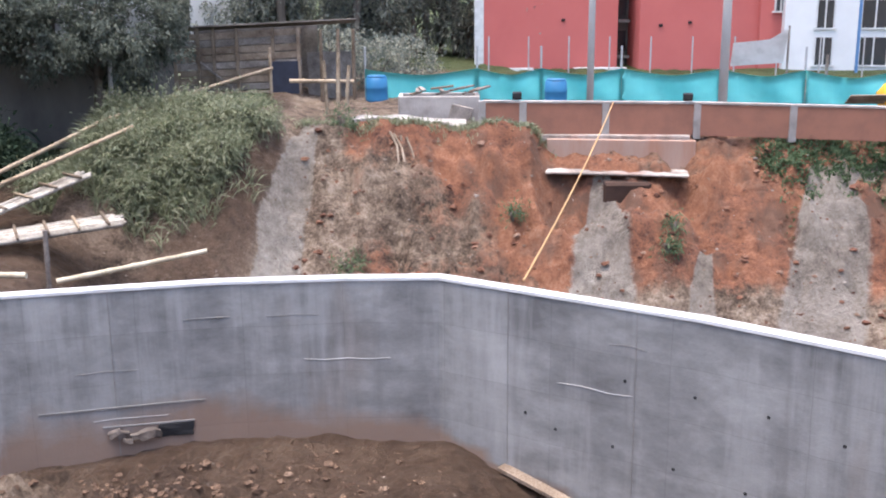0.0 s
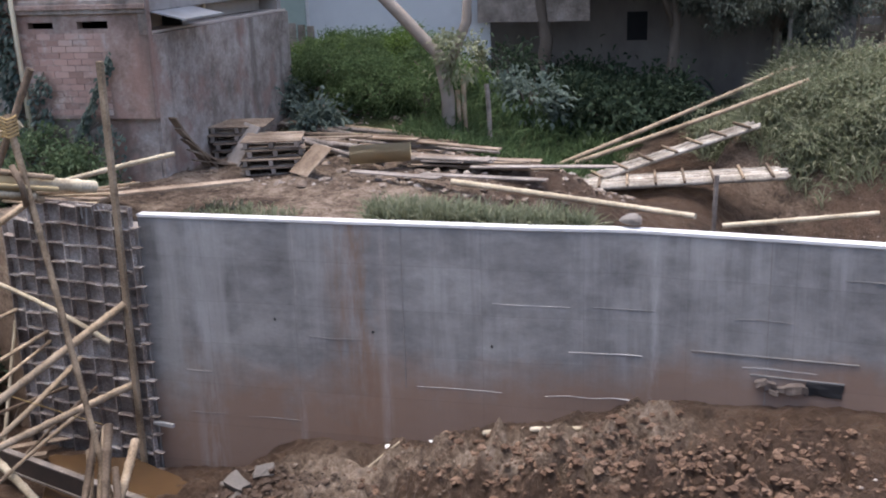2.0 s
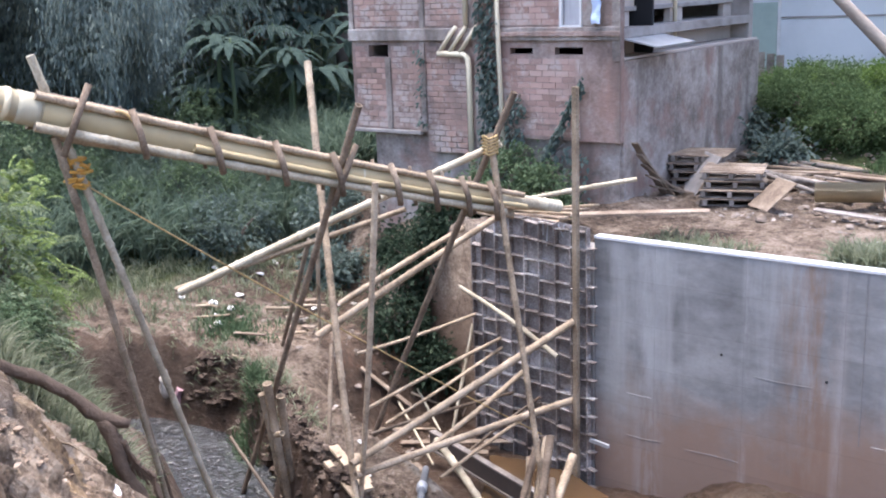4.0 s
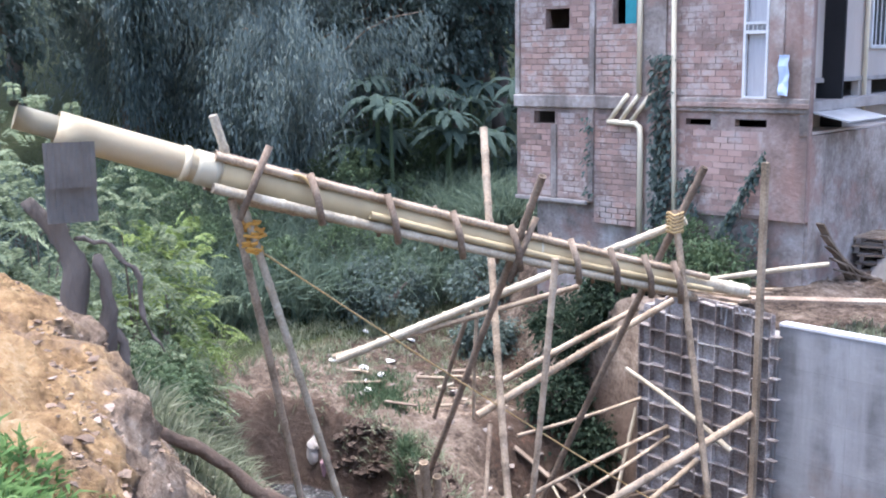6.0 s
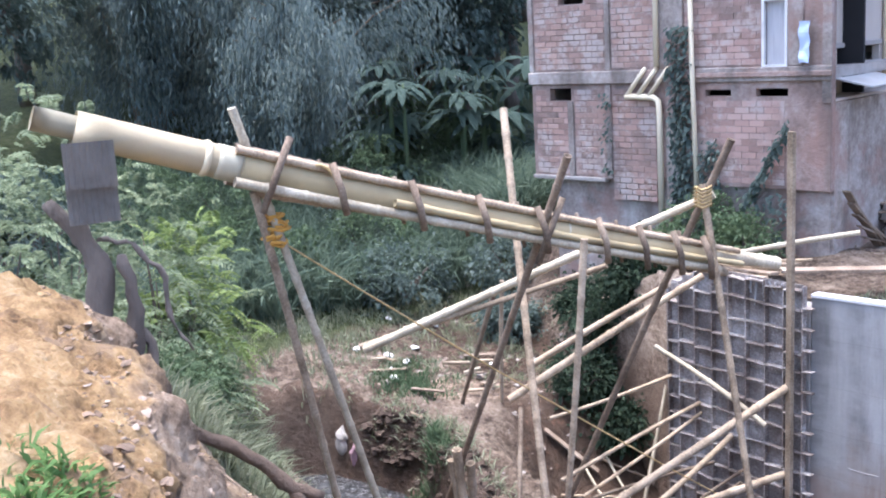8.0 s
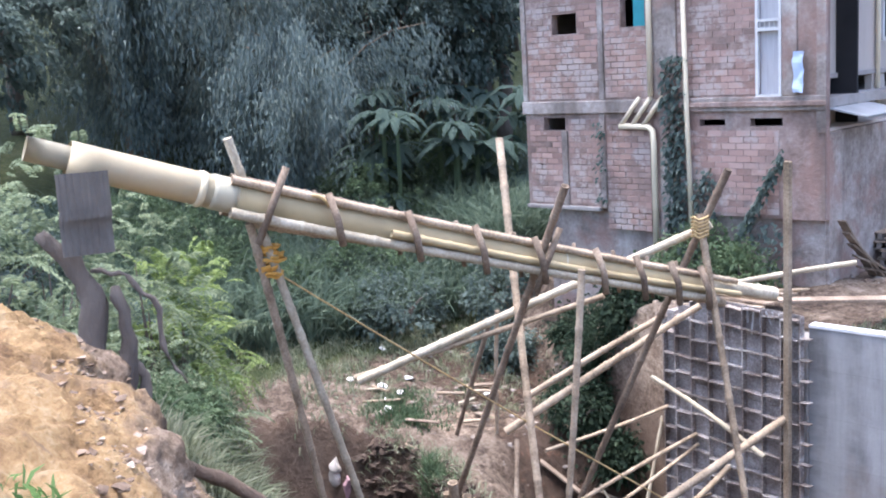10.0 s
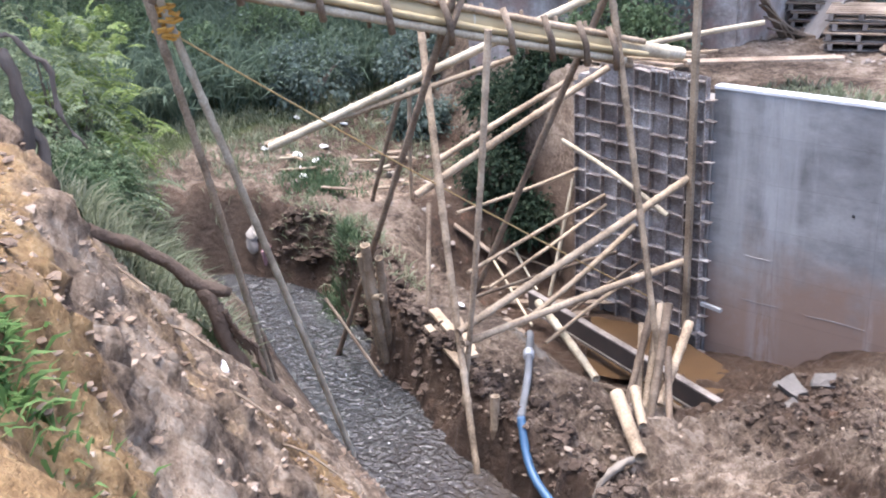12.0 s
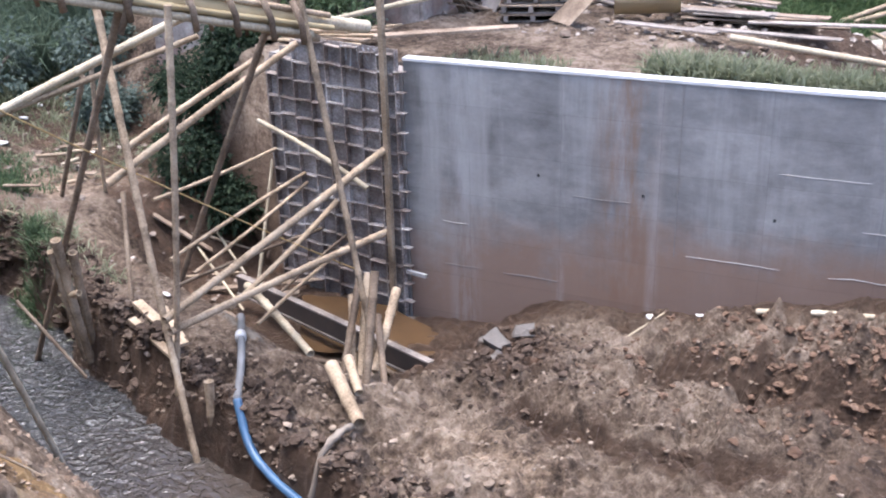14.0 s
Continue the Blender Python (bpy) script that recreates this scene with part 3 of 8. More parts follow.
    for line_x, line_y, wide, deep_ in (([-8.4, -8.0, -7.3, -6.7, -6.1, -5.5, -4.6], [7.5, 7.33, 7.2, 7.15, 7.1, 7.18, 7.3], 0.13, 0.2), ([-7.6, -7.2, -6.4, -5.7, -5.0, -4.5, -3.6], [8.85, 8.77, 8.64, 8.64, 8.4, 8.3, 8.2], 0.17, 0.24)):
        off = y - np.interp(x, line_x, line_y) - 0.05 * n3
        along_ = ease(x, line_x[0], line_x[0] + 0.5) * (1 - ease(x, line_x[-1] - 0.6, line_x[-1]))
        h = h - in_pit_ * along_ * deep_ * 1.9 * (0.8 + 0.4 * n2) * np.exp(-(off / wide) ** 2)
        h = h + in_pit_ * along_ * 0.1 * (1 + n3) * np.exp(-((off - 2.4 * wide) / (1.4 * wide)) ** 2)
    loose = in_pit_ * ease(np.abs(sd), 0.7, 1.2) * ease(x, -11.5, -10.5) * (1 - ease(x, -2.5, -1.2)) * (y < yw - 0.25)
    ridge = 1 - np.abs(fractal(x, y, 4.2, 21, 3)) * 1.6
    h = h + loose * (0.085 * ridge + 0.035 * fractal(x, y, 30.0, 22, 2) - 0.04)
    scarp = np.exp(-((y - 21.6) / 1.7) ** 4) * ease(x, -4, -2.5)
    gully = fractal(x + 0.15 * n1, y * 0.22, 2.6, 12, 3)
    h = h + scarp * (0.2 * n2 + 0.12 * n3 + 0.3 * gully)
    pile = np.exp(-(((x + 4.4) / 3.2) ** 2 + ((y - 9.3) / 1.6) ** 2))
    h = h + pile * (0.13 * np.abs(n2) + 0.10 * n3 + 0.05 * n4)
    near_bank = (sd < 0) * ease(-sd, 1.0, 1.6) * ease(x, -13, -12)
    h = h + near_bank * (0.04 * n2 + 0.03 * n3 + 0.03 * n4)
    c1, c2, c3 = lumps(x, y, 0.46, 1), lumps(x, y, 0.19, 2), lumps(x, y, 0.1, 3)
    h = h + loose * (0.10 * c1 * (0.6 + 0.5 * n2) + 0.055 * c2 + 0.03 * c3 - 0.06)
    edge_ = (sd > 0) * (y < yw) * np.exp(-((sd - 1.0) / 0.5) ** 2) * ease(x, -19, -17.5) * (1 - ease(x, -3, 0))
    h = h + edge_ * (0.16 * c1 + 0.08 * c2 + 0.04 * c3 - 0.1)
    h = h + pile * (0.11 * c1 + 0.13 * c2 + 0.08 * c3 - 0.36)
    h = h + near_bank * (0.05 * c1 + 0.04 * c2 + 0.04 * c3 - 0.05)
    h = h + scarp * (0.14 * lumps(x, y * 0.7, 0.8, 4) + 0.07 * c1)
    h = h + (sd > 0) * (y < yw) * ease(-x, 13.5, 14.5) * (1 - ease(-x, 21, 24)) * ease(sd, 0.9, 1.3) * (0.012 * c1 + 0.02 * c2 + 0.02 * c3)
    dry = (sd > 0) * (y < yw - 0.3) * ease(-x, 5.0, 6.0) * (1 - ease(-x, 10, 11)) * ease(np.abs(sd), 0.9, 1.4)
    h = h + dry * (0.06 * n3 + 0.045 * n4)
    return h


def gz(x, y):
    return float(ground_height(np.array([x]), np.array([y]))[0])


def axis_steps(lo, hi, step, far):
    """Grid lines, dense between lo and hi, widening outward to +-far."""
    mid = list(np.arange(lo, hi + 1e-6, step))
    out, s, v = [], step, hi
    while v < far:
        s *= 1.35
        v += s
        out.append(v)
    low, s, v = [], step, lo
    while v > -far:
        s *= 1.35
        v -= s
        low.append(v)
    return np.array(low[::-1] + mid + out)


def build_ground():
    xs, ys = axis_steps(-19.5, 9.0, 0.065, 900), axis_steps(-1.5, 24.5, 0.065, 900)
    # finer lines over the bank, the berm and the pit floor
    xs = np.unique(np.concatenate([xs[(xs < -13.5) | (xs > -3.5)], np.arange(-13.5, -3.5, 0.038)]))
    ys = np.unique(np.concatenate([ys[(ys < 0) | (ys > 11)], np.arange(0, 11, 0.038)]))
    gx, gy = np.meshgrid(xs, ys)
    h = ground_height(gx, gy)
    nx, ny = len(xs), len(ys)
    # crumbling clods on the steep near bank stand out sideways
    sdg = stream_side(gx, gy)
    face = (sdg < 0) * ease(-sdg, 0.9, 1.5) * (1 - ease(-sdg, 4.0, 4.5)) * ease(gx, -12.5, -11.5)
    out_y = face * (0.06 * lumps(gx + 0.3 * h, h * 0.9, 0.42, 7) + 0.09 * lumps(gx, h - 0.3 * gx, 0.2, 8) + 0.07 * lumps(gx, h + 0.2 * gx, 0.1, 9) - 0.08)
    co = np.stack([gx, gy + out_y, h], -1).reshape(-1, 3)
    i = np.arange(nx * ny).reshape(ny, nx)
    quads = np.stack([i[:-1, :-1], i[:-1, 1:], i[1:, 1:], i[1:, :-1]], -1).reshape(-1, 4)
    me = bpy.data.meshes.new("ground")
    me.vertices.add(len(co))
    me.vertices.foreach_set("co", co.ravel())
    me.loops.add(quads.size)
    me.loops.foreach_set("vertex_index", quads.ravel())
    me.polygons.add(len(quads))
    me.polygons.foreach_set("loop_start", np.arange(0, quads.size, 4))
    me.polygons.foreach_set("loop_total", np.full(len(quads), 4))
    me.update()
    x, y, sd = gx.ravel(), gy.ravel(), stream_side(gx, gy).ravel()
    yw = np.interp(x, WALL_X, WALL_Y)
    behind = (y > yw + 0.15).astype(float)
    n = fractal(x, y, 0.8, 9)
    red = ease(y, 19.5, 20.5) * ease(x, -3.2 + n, -1.6 + n) * (1 - ease(y, 23.6, 24.2)) * (0.6 + 0.4 * fractal(x, y, 1.5, 17) + 0.2 * ease(x, -0.3, 2.5))
    red = np.maximum(red, (sd > 0) * (1 - behind) * ease(-x, 12.8 + 0.6 * n, 13.8 + 0.6 * n) * (1 - ease(-x, 18.2, 19.5)) * ease(y, 4.8, 5.6) * 0.3)
    red = np.maximum(red, behind * ease(x, -10, -8) * (1 - ease(x, -5.5, -4)) * (1 - ease(y, yw + 2.5, yw + 4)) * 0.55)
    green = ease(-x, 19.2 + n, 21.5 + n) * (1 - 0.6 * behind * (1 - ease(-x, 19, 21)))
    green = np.maximum(green, behind * ease(y, 21.0 + 0.5 * n, 22.0 + 0.5 * n) * (1 - ease(x, -4.8 + 0.6 * n, -3.9 + 0.6 * n)) * ease(x, -13, -11))
    green = np.maximum(green, np.exp(-(((x + 16.0) / 4) ** 4 + ((y - 19.0) / 2.8) ** 4)) * behind * 1.3)
    green = np.maximum(green, (sd < 0) * ease(-x, 10.2 + 0.5 * n, 11.6 + 0.5 * n) * ease(-sd, 0.9, 1.8))
    green = np.maximum(green, behind * ease(-x, 9.0 + 0.4 * n, 9.8 + 0.4 * n) * (1 - ease(-x, 13, 14)) * ease(y, 15.9 + 0.4 * n, 16.8 + 0.4 * n))
    green = np.maximum(green, ease(np.hypot(x, y), 34, 42))
    knoll = ease(-sd, 3.7 + 0.2 * n, 4.0 + 0.2 * n)
    orange = (sd < 0) * ease(x, -10.6, -9.6) * (0.75 * knoll + (1 - knoll) * (0.2 + 0.55 * fractal(x, y, 1.7, 14)) * ease(-sd, 0.8, 1.4))
    wet = np.maximum((1 - ease(np.abs(sd), 0.55, np.where(sd < 0, 0.8, 1.2 + 0.4 * n))), (1 - behind) * (sd > 0) * ease(y, 6.5, 7.6) * ease(-x, 8.5, 10.3))
    wet = np.maximum(wet, (1 - behind) * (sd > 0) * 0.75 * ease(x, -5.5, -3.5))
    wet = np.maximum(wet, (1 - behind) * (sd > 0) * 0.55 * ease(y, yw - 1.3, yw - 0.5))
    wet = np.maximum(wet, (sd > 0) * (1 - behind) * ease(-x, 13.0 + 0.5 * n, 14.0 + 0.5 * n) * (0.2 + 0.2 * n))
    # far stream cut: wet edge, and the undercut's shade painted with it
    wet = np.maximum(wet, (sd > 0) * (1 - behind) * ease(-x, 13, 14) * (1 - ease(sd, 0.95, 1.2)))
    wet = np.maximum(wet, behind * ease(x, -10, -8.5) * (1 - ease(x, -4.0 + 0.4 * n, -3.2 + 0.4 * n)) * ease(y, yw + 0.8, yw + 2.5) * (0.6 + 0.25 * n))
    for line_x, line_y, wide in (([-8.4, -8.0, -7.3, -6.7, -6.1, -5.5, -4.6], [7.45, 7.28, 7.15, 7.1, 7.05, 7.13, 7.25], 0.2), ([-7.6, -7.2, -6.4, -5.7, -5.0, -4.5, -3.6], [8.85, 8.77, 8.64, 8.64, 8.4, 8.3, 8.2], 0.32)):
        trail = np.exp(-((y - np.interp(x, line_x, line_y)) / wide) ** 2) * ease(x, line_x[0], line_x[0] + 0.4) * (1 - ease(x, line_x[-1] - 0.6, line_x[-1]))
        wet = np.maximum(wet, 1.3 * trail)
    wet = np.maximum(wet, 0.8 * np.exp(-(((x + 8.8) / 0.8) ** 2 + ((y - 8.2) / 0.8) ** 2)))
    layer = me.color_attributes.new("soil", "FLOAT_COLOR", "POINT")
    layer.data.foreach_set("color", np.clip(np.stack([red, green, wet, orange], -1), 0, 1).astype(np.float32).ravel())
    slurry = np.zeros_like(x)
    for path in ([(-2.7, 23.6, 0.2), (-2.95, 22.4, 0.35), (-3.2, 21.2, 0.45), (-3.4, 19.5, 0.6)], [(3.3, 22.6, 0.25), (3.2, 21.6, 0.6), (3.1, 20.4, 0.8), (3.0, 18.5, 0.95)],
                 [(8.0, 22.3, 0.35), (7.7, 21.2, 0.75), (7.3, 20.0, 0.9), (6.8, 18.0, 1.0)], [(9.3, 22.55, 0.3), (8.6, 22.2, 0.28), (8.0, 21.85, 0.12)], [(5.3, 21.0, 0.12), (5.0, 20.0, 0.25), (4.9, 18.5, 0.3)],
                 [(-12.4, 6.6, 0.4), (-11.6, 6.3, 0.55), (-11.0, 6.6, 0.4)]):
        py = np.array([q[1] for q in path]); order = np.argsort(py)
        cx, cw = np.interp(y, py[order], np.array([q[0] for q in path])[order]), np.interp(y, py[order], np.array([q[2] for q in path])[order])
        inside = ease(y, py.min() - 0.3, py.min() + 0.1) * (1 - ease(y, py.max() - 0.1, py.max() + 0.2))
        slurry = np.maximum(slurry, inside * (1 - ease(np.abs(x - cx + 0.25 * n), cw * 0.5, cw * 1.25)))
    grey = me.color_attributes.new("slurry", "FLOAT_COLOR", "POINT")
    dry_earth = np.maximum((sd < 0) * ease(-sd, 0.7, 1.2) * ease(x, -12.5, -11.5) * (0.8 + 0.5 * n), (sd > 0) * (1 - behind) * ease(-x, 14.8 + n, 16.0 + n) * ease(sd, 1.2, 1.9) * (1 - ease(-x, 21, 22.5)) * (0.28 + 0.35 * n))
    dry_earth = np.maximum(dry_earth, (sd > 0) * (1 - behind) * np.exp(-(((x + 7.6) / 1.6) ** 2 + ((y - 6.3) / 0.9) ** 2)) * 0.52)
    grey.data.foreach_set("color", np.stack([slurry, np.clip(dry_earth, 0, 1), slurry, np.ones_like(slurry)], -1).astype(np.float32).ravel())
    me.materials.append(M_GROUND)
    me.polygons.foreach_set("use_smooth", np.ones(len(quads), bool))
    return tagged(new("ground", me), "brown and red clay building site with churned earth", "ground", kind="structure")


ground = build_ground()


# ---- stream and puddle ----
def water_material():
    n = Nodes("stream_water", 0.04, 0.5)
    src = n.mapped((1.1, 1.4, 1.0))
    fast = n.ramp(n.math("MULTIPLY", n.axis(0), -1.0 / 20), [(0.46, (0.16, 0.16, 0.16)), (0.62, (1, 1, 1))])
    big = n.noise(0.6, 3, 0.5)
    rip, small = n.noise(4.6, 2, 0.5, src, 1.4), n.noise(12, 2, 0.5, src, 0.8)
    col = n.mix(n.ramp(big, [(0.4, (0, 0, 0)), (0.65, (1, 1, 1))]), (0.045, 0.033, 0.025), (0.07, 0.052, 0.038))
    col = n.mix(fast, col, (0.032, 0.033, 0.034))
    # broken water on the riffles, with pale sky glints painted in
    riffle = n.noise(5.0, 5, 0.7, src, 1.5)
    foam_glint = n.math("MULTIPLY", n.ramp(riffle, [(0.6, (0, 0, 0)), (0.74, (0.5, 0.5, 0.5))]), fast)
    col = n.mix(foam_glint, col, (0.42, 0.44, 0.46))
    wave = n.math("MULTIPLY", n.math("ADD", rip, n.math("MULTIPLY", small, 0.4)), fast)
    return n.done(col, wave, 1.0, 0.1, n.mix(foam_glint, (0.03, 0.03, 0.03), (0.2, 0.2, 0.2)))


def build_stream():
    bm = bmesh.new()
    pts = []
    for (ax, ay), (bx, by) in zip(STREAM, STREAM[1:]):
        k = max(2, int(math.hypot(bx - ax, by - ay) / 0.4))
        pts += [Vector((lerp(ax, bx, q / k), lerp(ay, by, q / k), 0)) for q in range(k)]
    rows = []
    for i, p in enumerate(pts):
        d = (pts[min(i + 1, len(pts) - 1)] - pts[max(i - 1, 0)]).normalized()
        side = Vector((-d.y, d.x, 0))
        rows.append([bm.verts.new(p + side * w + Vector((0, 0, 0.16 + 0.012 * noise.noise(p * 2.3 + side * w * 3)))) for w in np.linspace(-0.95, 0.95, 13)])
    for a, b in zip(rows, rows[1:]):
        for k in range(12):
            bm.faces.new((a[k], a[k + 1], b[k + 1], b[k]))
    return tagged(link_mesh("stream_water", bm, water_material(), smooth=True), "shallow grey-brown stream with broken white ripples", "water", kind="structure")


stream = build_stream()
M_PUDDLE = plain("ochre_puddle", (0.09, 0.053, 0.026), (0.06, 0.037, 0.021), 1.2, 0.1, 0.03, spec=0.5)
bm = bmesh.new()
bmesh.ops.create_circle(bm, cap_ends=True, segments=44, radius=1.0)
for v in bm.verts:
    v.co *= 1 + 0.45 * noise.noise(v.co * 2.2)
    v.co = Vector((-11.55 + 1.55 * v.co.x, 8.3 + 0.72 * v.co.y, -0.03))
tagged(link_mesh("puddle_water", bm, M_PUDDLE), "still ochre muddy water standing below the formwork", "water", kind="structure")


# ---- the retaining wall ----
def wall_line(lo, hi, step=0.25):
    """Points along the face of the wall between two x, evenly spaced, smoothed but for the kink."""
    px, py = np.array(WALL_X), np.array(WALL_Y)
    xs = np.unique(np.concatenate([np.arange(lo, hi + 1e-6, step), px[(px > lo) & (px < hi)]]))
    return [Vector((x, float(np.interp(x, px, py)), 0)) for x in xs]


def wall_strip(bm, pts, near, far, z0, z1):
    """A solid strip along pts from near to far behind the face, between two heights."""
    rows = []
    for i, p in enumerate(pts):
        d = (pts[min(i + 1, len(pts) - 1)] - pts[max(i - 1, 0)]).normalized()
        back = Vector((-d.y, d.x, 0))
        rows.append([bm.verts.new(p + back * o + Vector((0, 0, z))) for o, z in ((near, z0), (near, z1), (far, z1), (far, z0))])
    for a, b in zip(rows, rows[1:]):
        for k in range(4):
            bm.faces.new((a[k], b[k], b[(k + 1) % 4], a[(k + 1) % 4]))
    bm.faces.new(rows[0])
    bm.faces.new(rows[-1][::-1])
    return rows


def build_wall():
    pts = wall_line(-11.69, 7.4, 0.3)
    bm = bmesh.new()
    for z0, z1 in ((-1.0, 3.55),):
        wall_strip(bm, pts, 0.0, 0.22, z0, z1)
    # split the face into rows, so that the splash layer can follow the foot
    vertical = [e for e in bm.edges if abs(e.verts[0].co.z - e.verts[1].co.z) > 1]
    bmesh.ops.subdivide_edges(bm, edges=vertical, cuts=18, use_grid_fill=True)
    lay = bm.loops.layers.float_color.new("splash")
    for f in bm.faces:
        for l in f.loops:
            c = l.vert.co
            foot = float(np.interp(c.x, [-11.6, -9, -6.6, -5, -3, 0, 1, 4, 8], [0.0, 0.4, 1.0, 1.45, 1.65, 1.5, 1.2, 0.6, 0.5]))
            rise = float(np.interp(c.x, [-11.6, -9, -5, -0.3, 0.2, 8], [2.3, 1.9, 1.0, 0.6, 0.1, 0.05]))
            k = max(0.0, 1 - (c.z - foot) / max(rise, 0.1))
            l[lay] = (k, k, k, 1)
    body = link_mesh("wall_retaining", bm, M_CONC)
    tagged(body, "curved grey cast concrete retaining wall, mud-stained at its foot", "wall", kind="structure")
    bm = bmesh.new()
    wall_strip(bm, pts, -0.015, 0.15, 3.554, 3.59)
    part("capping", bm, M_WHITE, body, "whitish mortar capping strip")
    return body


wall = build_wall()


# ---- wall details: pour seams, tie holes, weep opening, loose stone ----
def wall_at(x):
    """A point on the wall's face and its outward normal."""
    y = float(np.interp(x, WALL_X, WALL_Y))
    dy = float(np.interp(x + 0.05, WALL_X, WALL_Y) - np.interp(x - 0.05, WALL_X, WALL_Y))
    d = Vector((0.1, dy, 0)).normalized()
    return Vector((x, y, 0)), Vector((d.y, -d.x, 0)), d


def rough_box(size, m, amount):
    bm = new_box(size, m, 0.004)
    bmesh.ops.subdivide_edges(bm, edges=bm.edges[:], cuts=2, use_grid_fill=True)
    for v in bm.verts:
        v.co += noise.noise_vector(v.co * 9) * amount
    return bm


def build_wall_details():
    rng = random.Random(4)
    seam = plain("seam_mortar", (0.23, 0.22, 0.21), (0.15, 0.135, 0.125), 6, 0.9, 0.4)
    pale = plain("pale_leak", (0.50, 0.49, 0.47), (0.38, 0.36, 0.34), 6, 0.9, 0.4)
    # horizontal pour seams: short irregular ridges, dark or pale
    for z0 in (0.75, 1.38, 1.98, 2.58, 3.15):
        x = -11.2
        while x < 6.2:
            n = rng.uniform(0.3, 1.1)
            foot = float(np.interp(x, [-11.6, -9, -6.6, -5, -3, 0, 1, 4, 8], [0.0, 0.4, 1.0, 1.45, 1.65, 1.5, 1.2, 0.6, 0.5]))
            if rng.random() < 0.36 and z0 > foot + 0.12:
                bm = bmesh.new()
                k = max(2, int(n / 0.25))
                rows = []
                for i in range(k + 1):
                    p, nr, d = wall_at(x + n * i / k)
                    z = z0 + 0.012 * math.sin(3.1 * (x + i)) + rng.uniform(-0.006, 0.006)
                    w = rng.uniform(0.003, 0.008) * (0.4 if i in (0, k) else 1)
                    rows.append([bm.verts.new(p + nr * o + Vector((0, 0, z + h))) for o, h in ((-0.01, -w), (0.006, -w * 0.5), (0.006, w * 0.5), (-0.01, w))])
                for a, b in zip(rows, rows[1:]):
                    for q in range(3):
                        bm.faces.new((a[q], b[q], b[q + 1], a[q + 1]))
                part("seam", bm, pale if rng.random() < 0.2 else seam, wall, "rough pour seam")
            x += n + rng.uniform(0.1, 1.2)
    # vertical panel joints
    for x in (-8.2, -3.9, 0.72, 2.05, 4.8):
        p, nr, d = wall_at(x)
        m = Matrix((d, -nr, Vector((0, 0, 1)))).transposed().to_4x4()
        m.translation = p + nr * 0.001 + Vector((0, 0, 2.45))
        part("joint", new_box((0.009, 0.008, 2.2), m), seam, wall, "vertical panel joint")
    # tie holes of the formwork on the newest length: dark plugs paint the shade inside
    hole = plain("tie_hole_shade", (0.03, 0.03, 0.032), (0.05, 0.048, 0.045), 8, 0.95, 0.2)
    proto = None
    for x, z in ((1.95, 2.75), (2.62, 2.72), (3.25, 2.7), (3.85, 2.6), (1.25, 2.0), (0.92, 2.12), (1.85, 1.95), (2.45, 1.85), (3.1, 1.8), (3.7, 1.75), (-7.1, 2.0), (-8.6, 2.1), (-9.9, 2.2)):
        p, nr, d = wall_at(x)
        m = Matrix((d, Vector((0, 0, 1)), nr)).transposed().to_4x4()
        m.translation = p + nr * 0.002 + Vector((0, 0, z))
        if proto is None:
            bm = bmesh.new()
            bmesh.ops.create_cone(bm, segments=8, radius1=0.024, radius2=0.016, depth=0.012, cap_ends=True)
            proto = part("tie_hole", bm, hole, wall, "small dark tie hole")
            proto.matrix_basis = m
        else:
            o = data_part("tie_hole", proto.data, wall, m)
    # broken opening at the foot: near-black box paints its shade, with rubble in it
    p, nr, d = wall_at(-3.55)
    m = Matrix((d, -nr, Vector((0, 0, 1)))).transposed().to_4x4()
    m.translation = p
    dark = plain("opening_shade", (0.10, 0.08, 0.068), (0.24, 0.2, 0.17), 6, 0.95, 0.5)
    part("broken_opening", rough_box((0.42, 0.05, 0.17), m @ pose(0.3, 0.0, 1.79), 0.025), M_DARK, wall, "broken opening at the wall's foot, its shade painted near-black")
    rr = random.Random(4)
    for k in range(9):
        part("rubble_piece", rough_box((rr.uniform(0.08, 0.2), 0.08, rr.uniform(0.05, 0.12)), m @ pose(rr.uniform(-0.5, 0.12), rr.uniform(-0.05, 0.0), rr.uniform(1.7, 1.84), 0, rr.uniform(-25, 25), 0), 0.03), dark, wall, "pale broken rubble")
    part("lintel", rough_box((1.05, 0.03, 0.02), m @ pose(0, 0.0, 1.885), 0.012), seam, wall, "chipped lintel edge")
    bm = bmesh.new()
    plank(bm, (-4.75, wall_at(-4.75)[0].y - 0.003, 2.12), (-2.9, wall_at(-2.9)[0].y - 0.003, 2.14), 0.02, 0.014, 0)
    part("ledge", bm, seam, wall, "thin dark ledge line")
    bm = bmesh.new()
    bmesh.ops.create_icosphere(bm, subdivisions=2, radius=0.1, matrix=pose(-5.55, 11.62, 3.68) @ Matrix.Diagonal((1.5, 0.9, 0.7, 1)))
    rough_up(bm, 0.03, 9)
    tagged(link_mesh("stone", bm, M_ROCK), "small grey stone lying on the wall capping", "stone")


def rough_up(bm, amount, freq, seed=0.0):
    for v in bm.verts:
        v.co += noise.noise_vector(v.co * freq + Vector((seed, seed, seed))) * amount


build_wall_details()


# ---- steel formwork at the open end of the wall ----
FORM_0, FORM_D = Vector((-11.72, 9.2, 0)), Vector((-2.3, -0.35, 0)).normalized()
FORM_N = Vector((FORM_D.y, -FORM_D.x, 0)) * 1.0
if FORM_N.y > 0:
    FORM_N = -FORM_N


def form_point(s, z, out=0.0):
    return FORM_0 + FORM_D * s + FORM_N * out + Vector((0, 0, z))


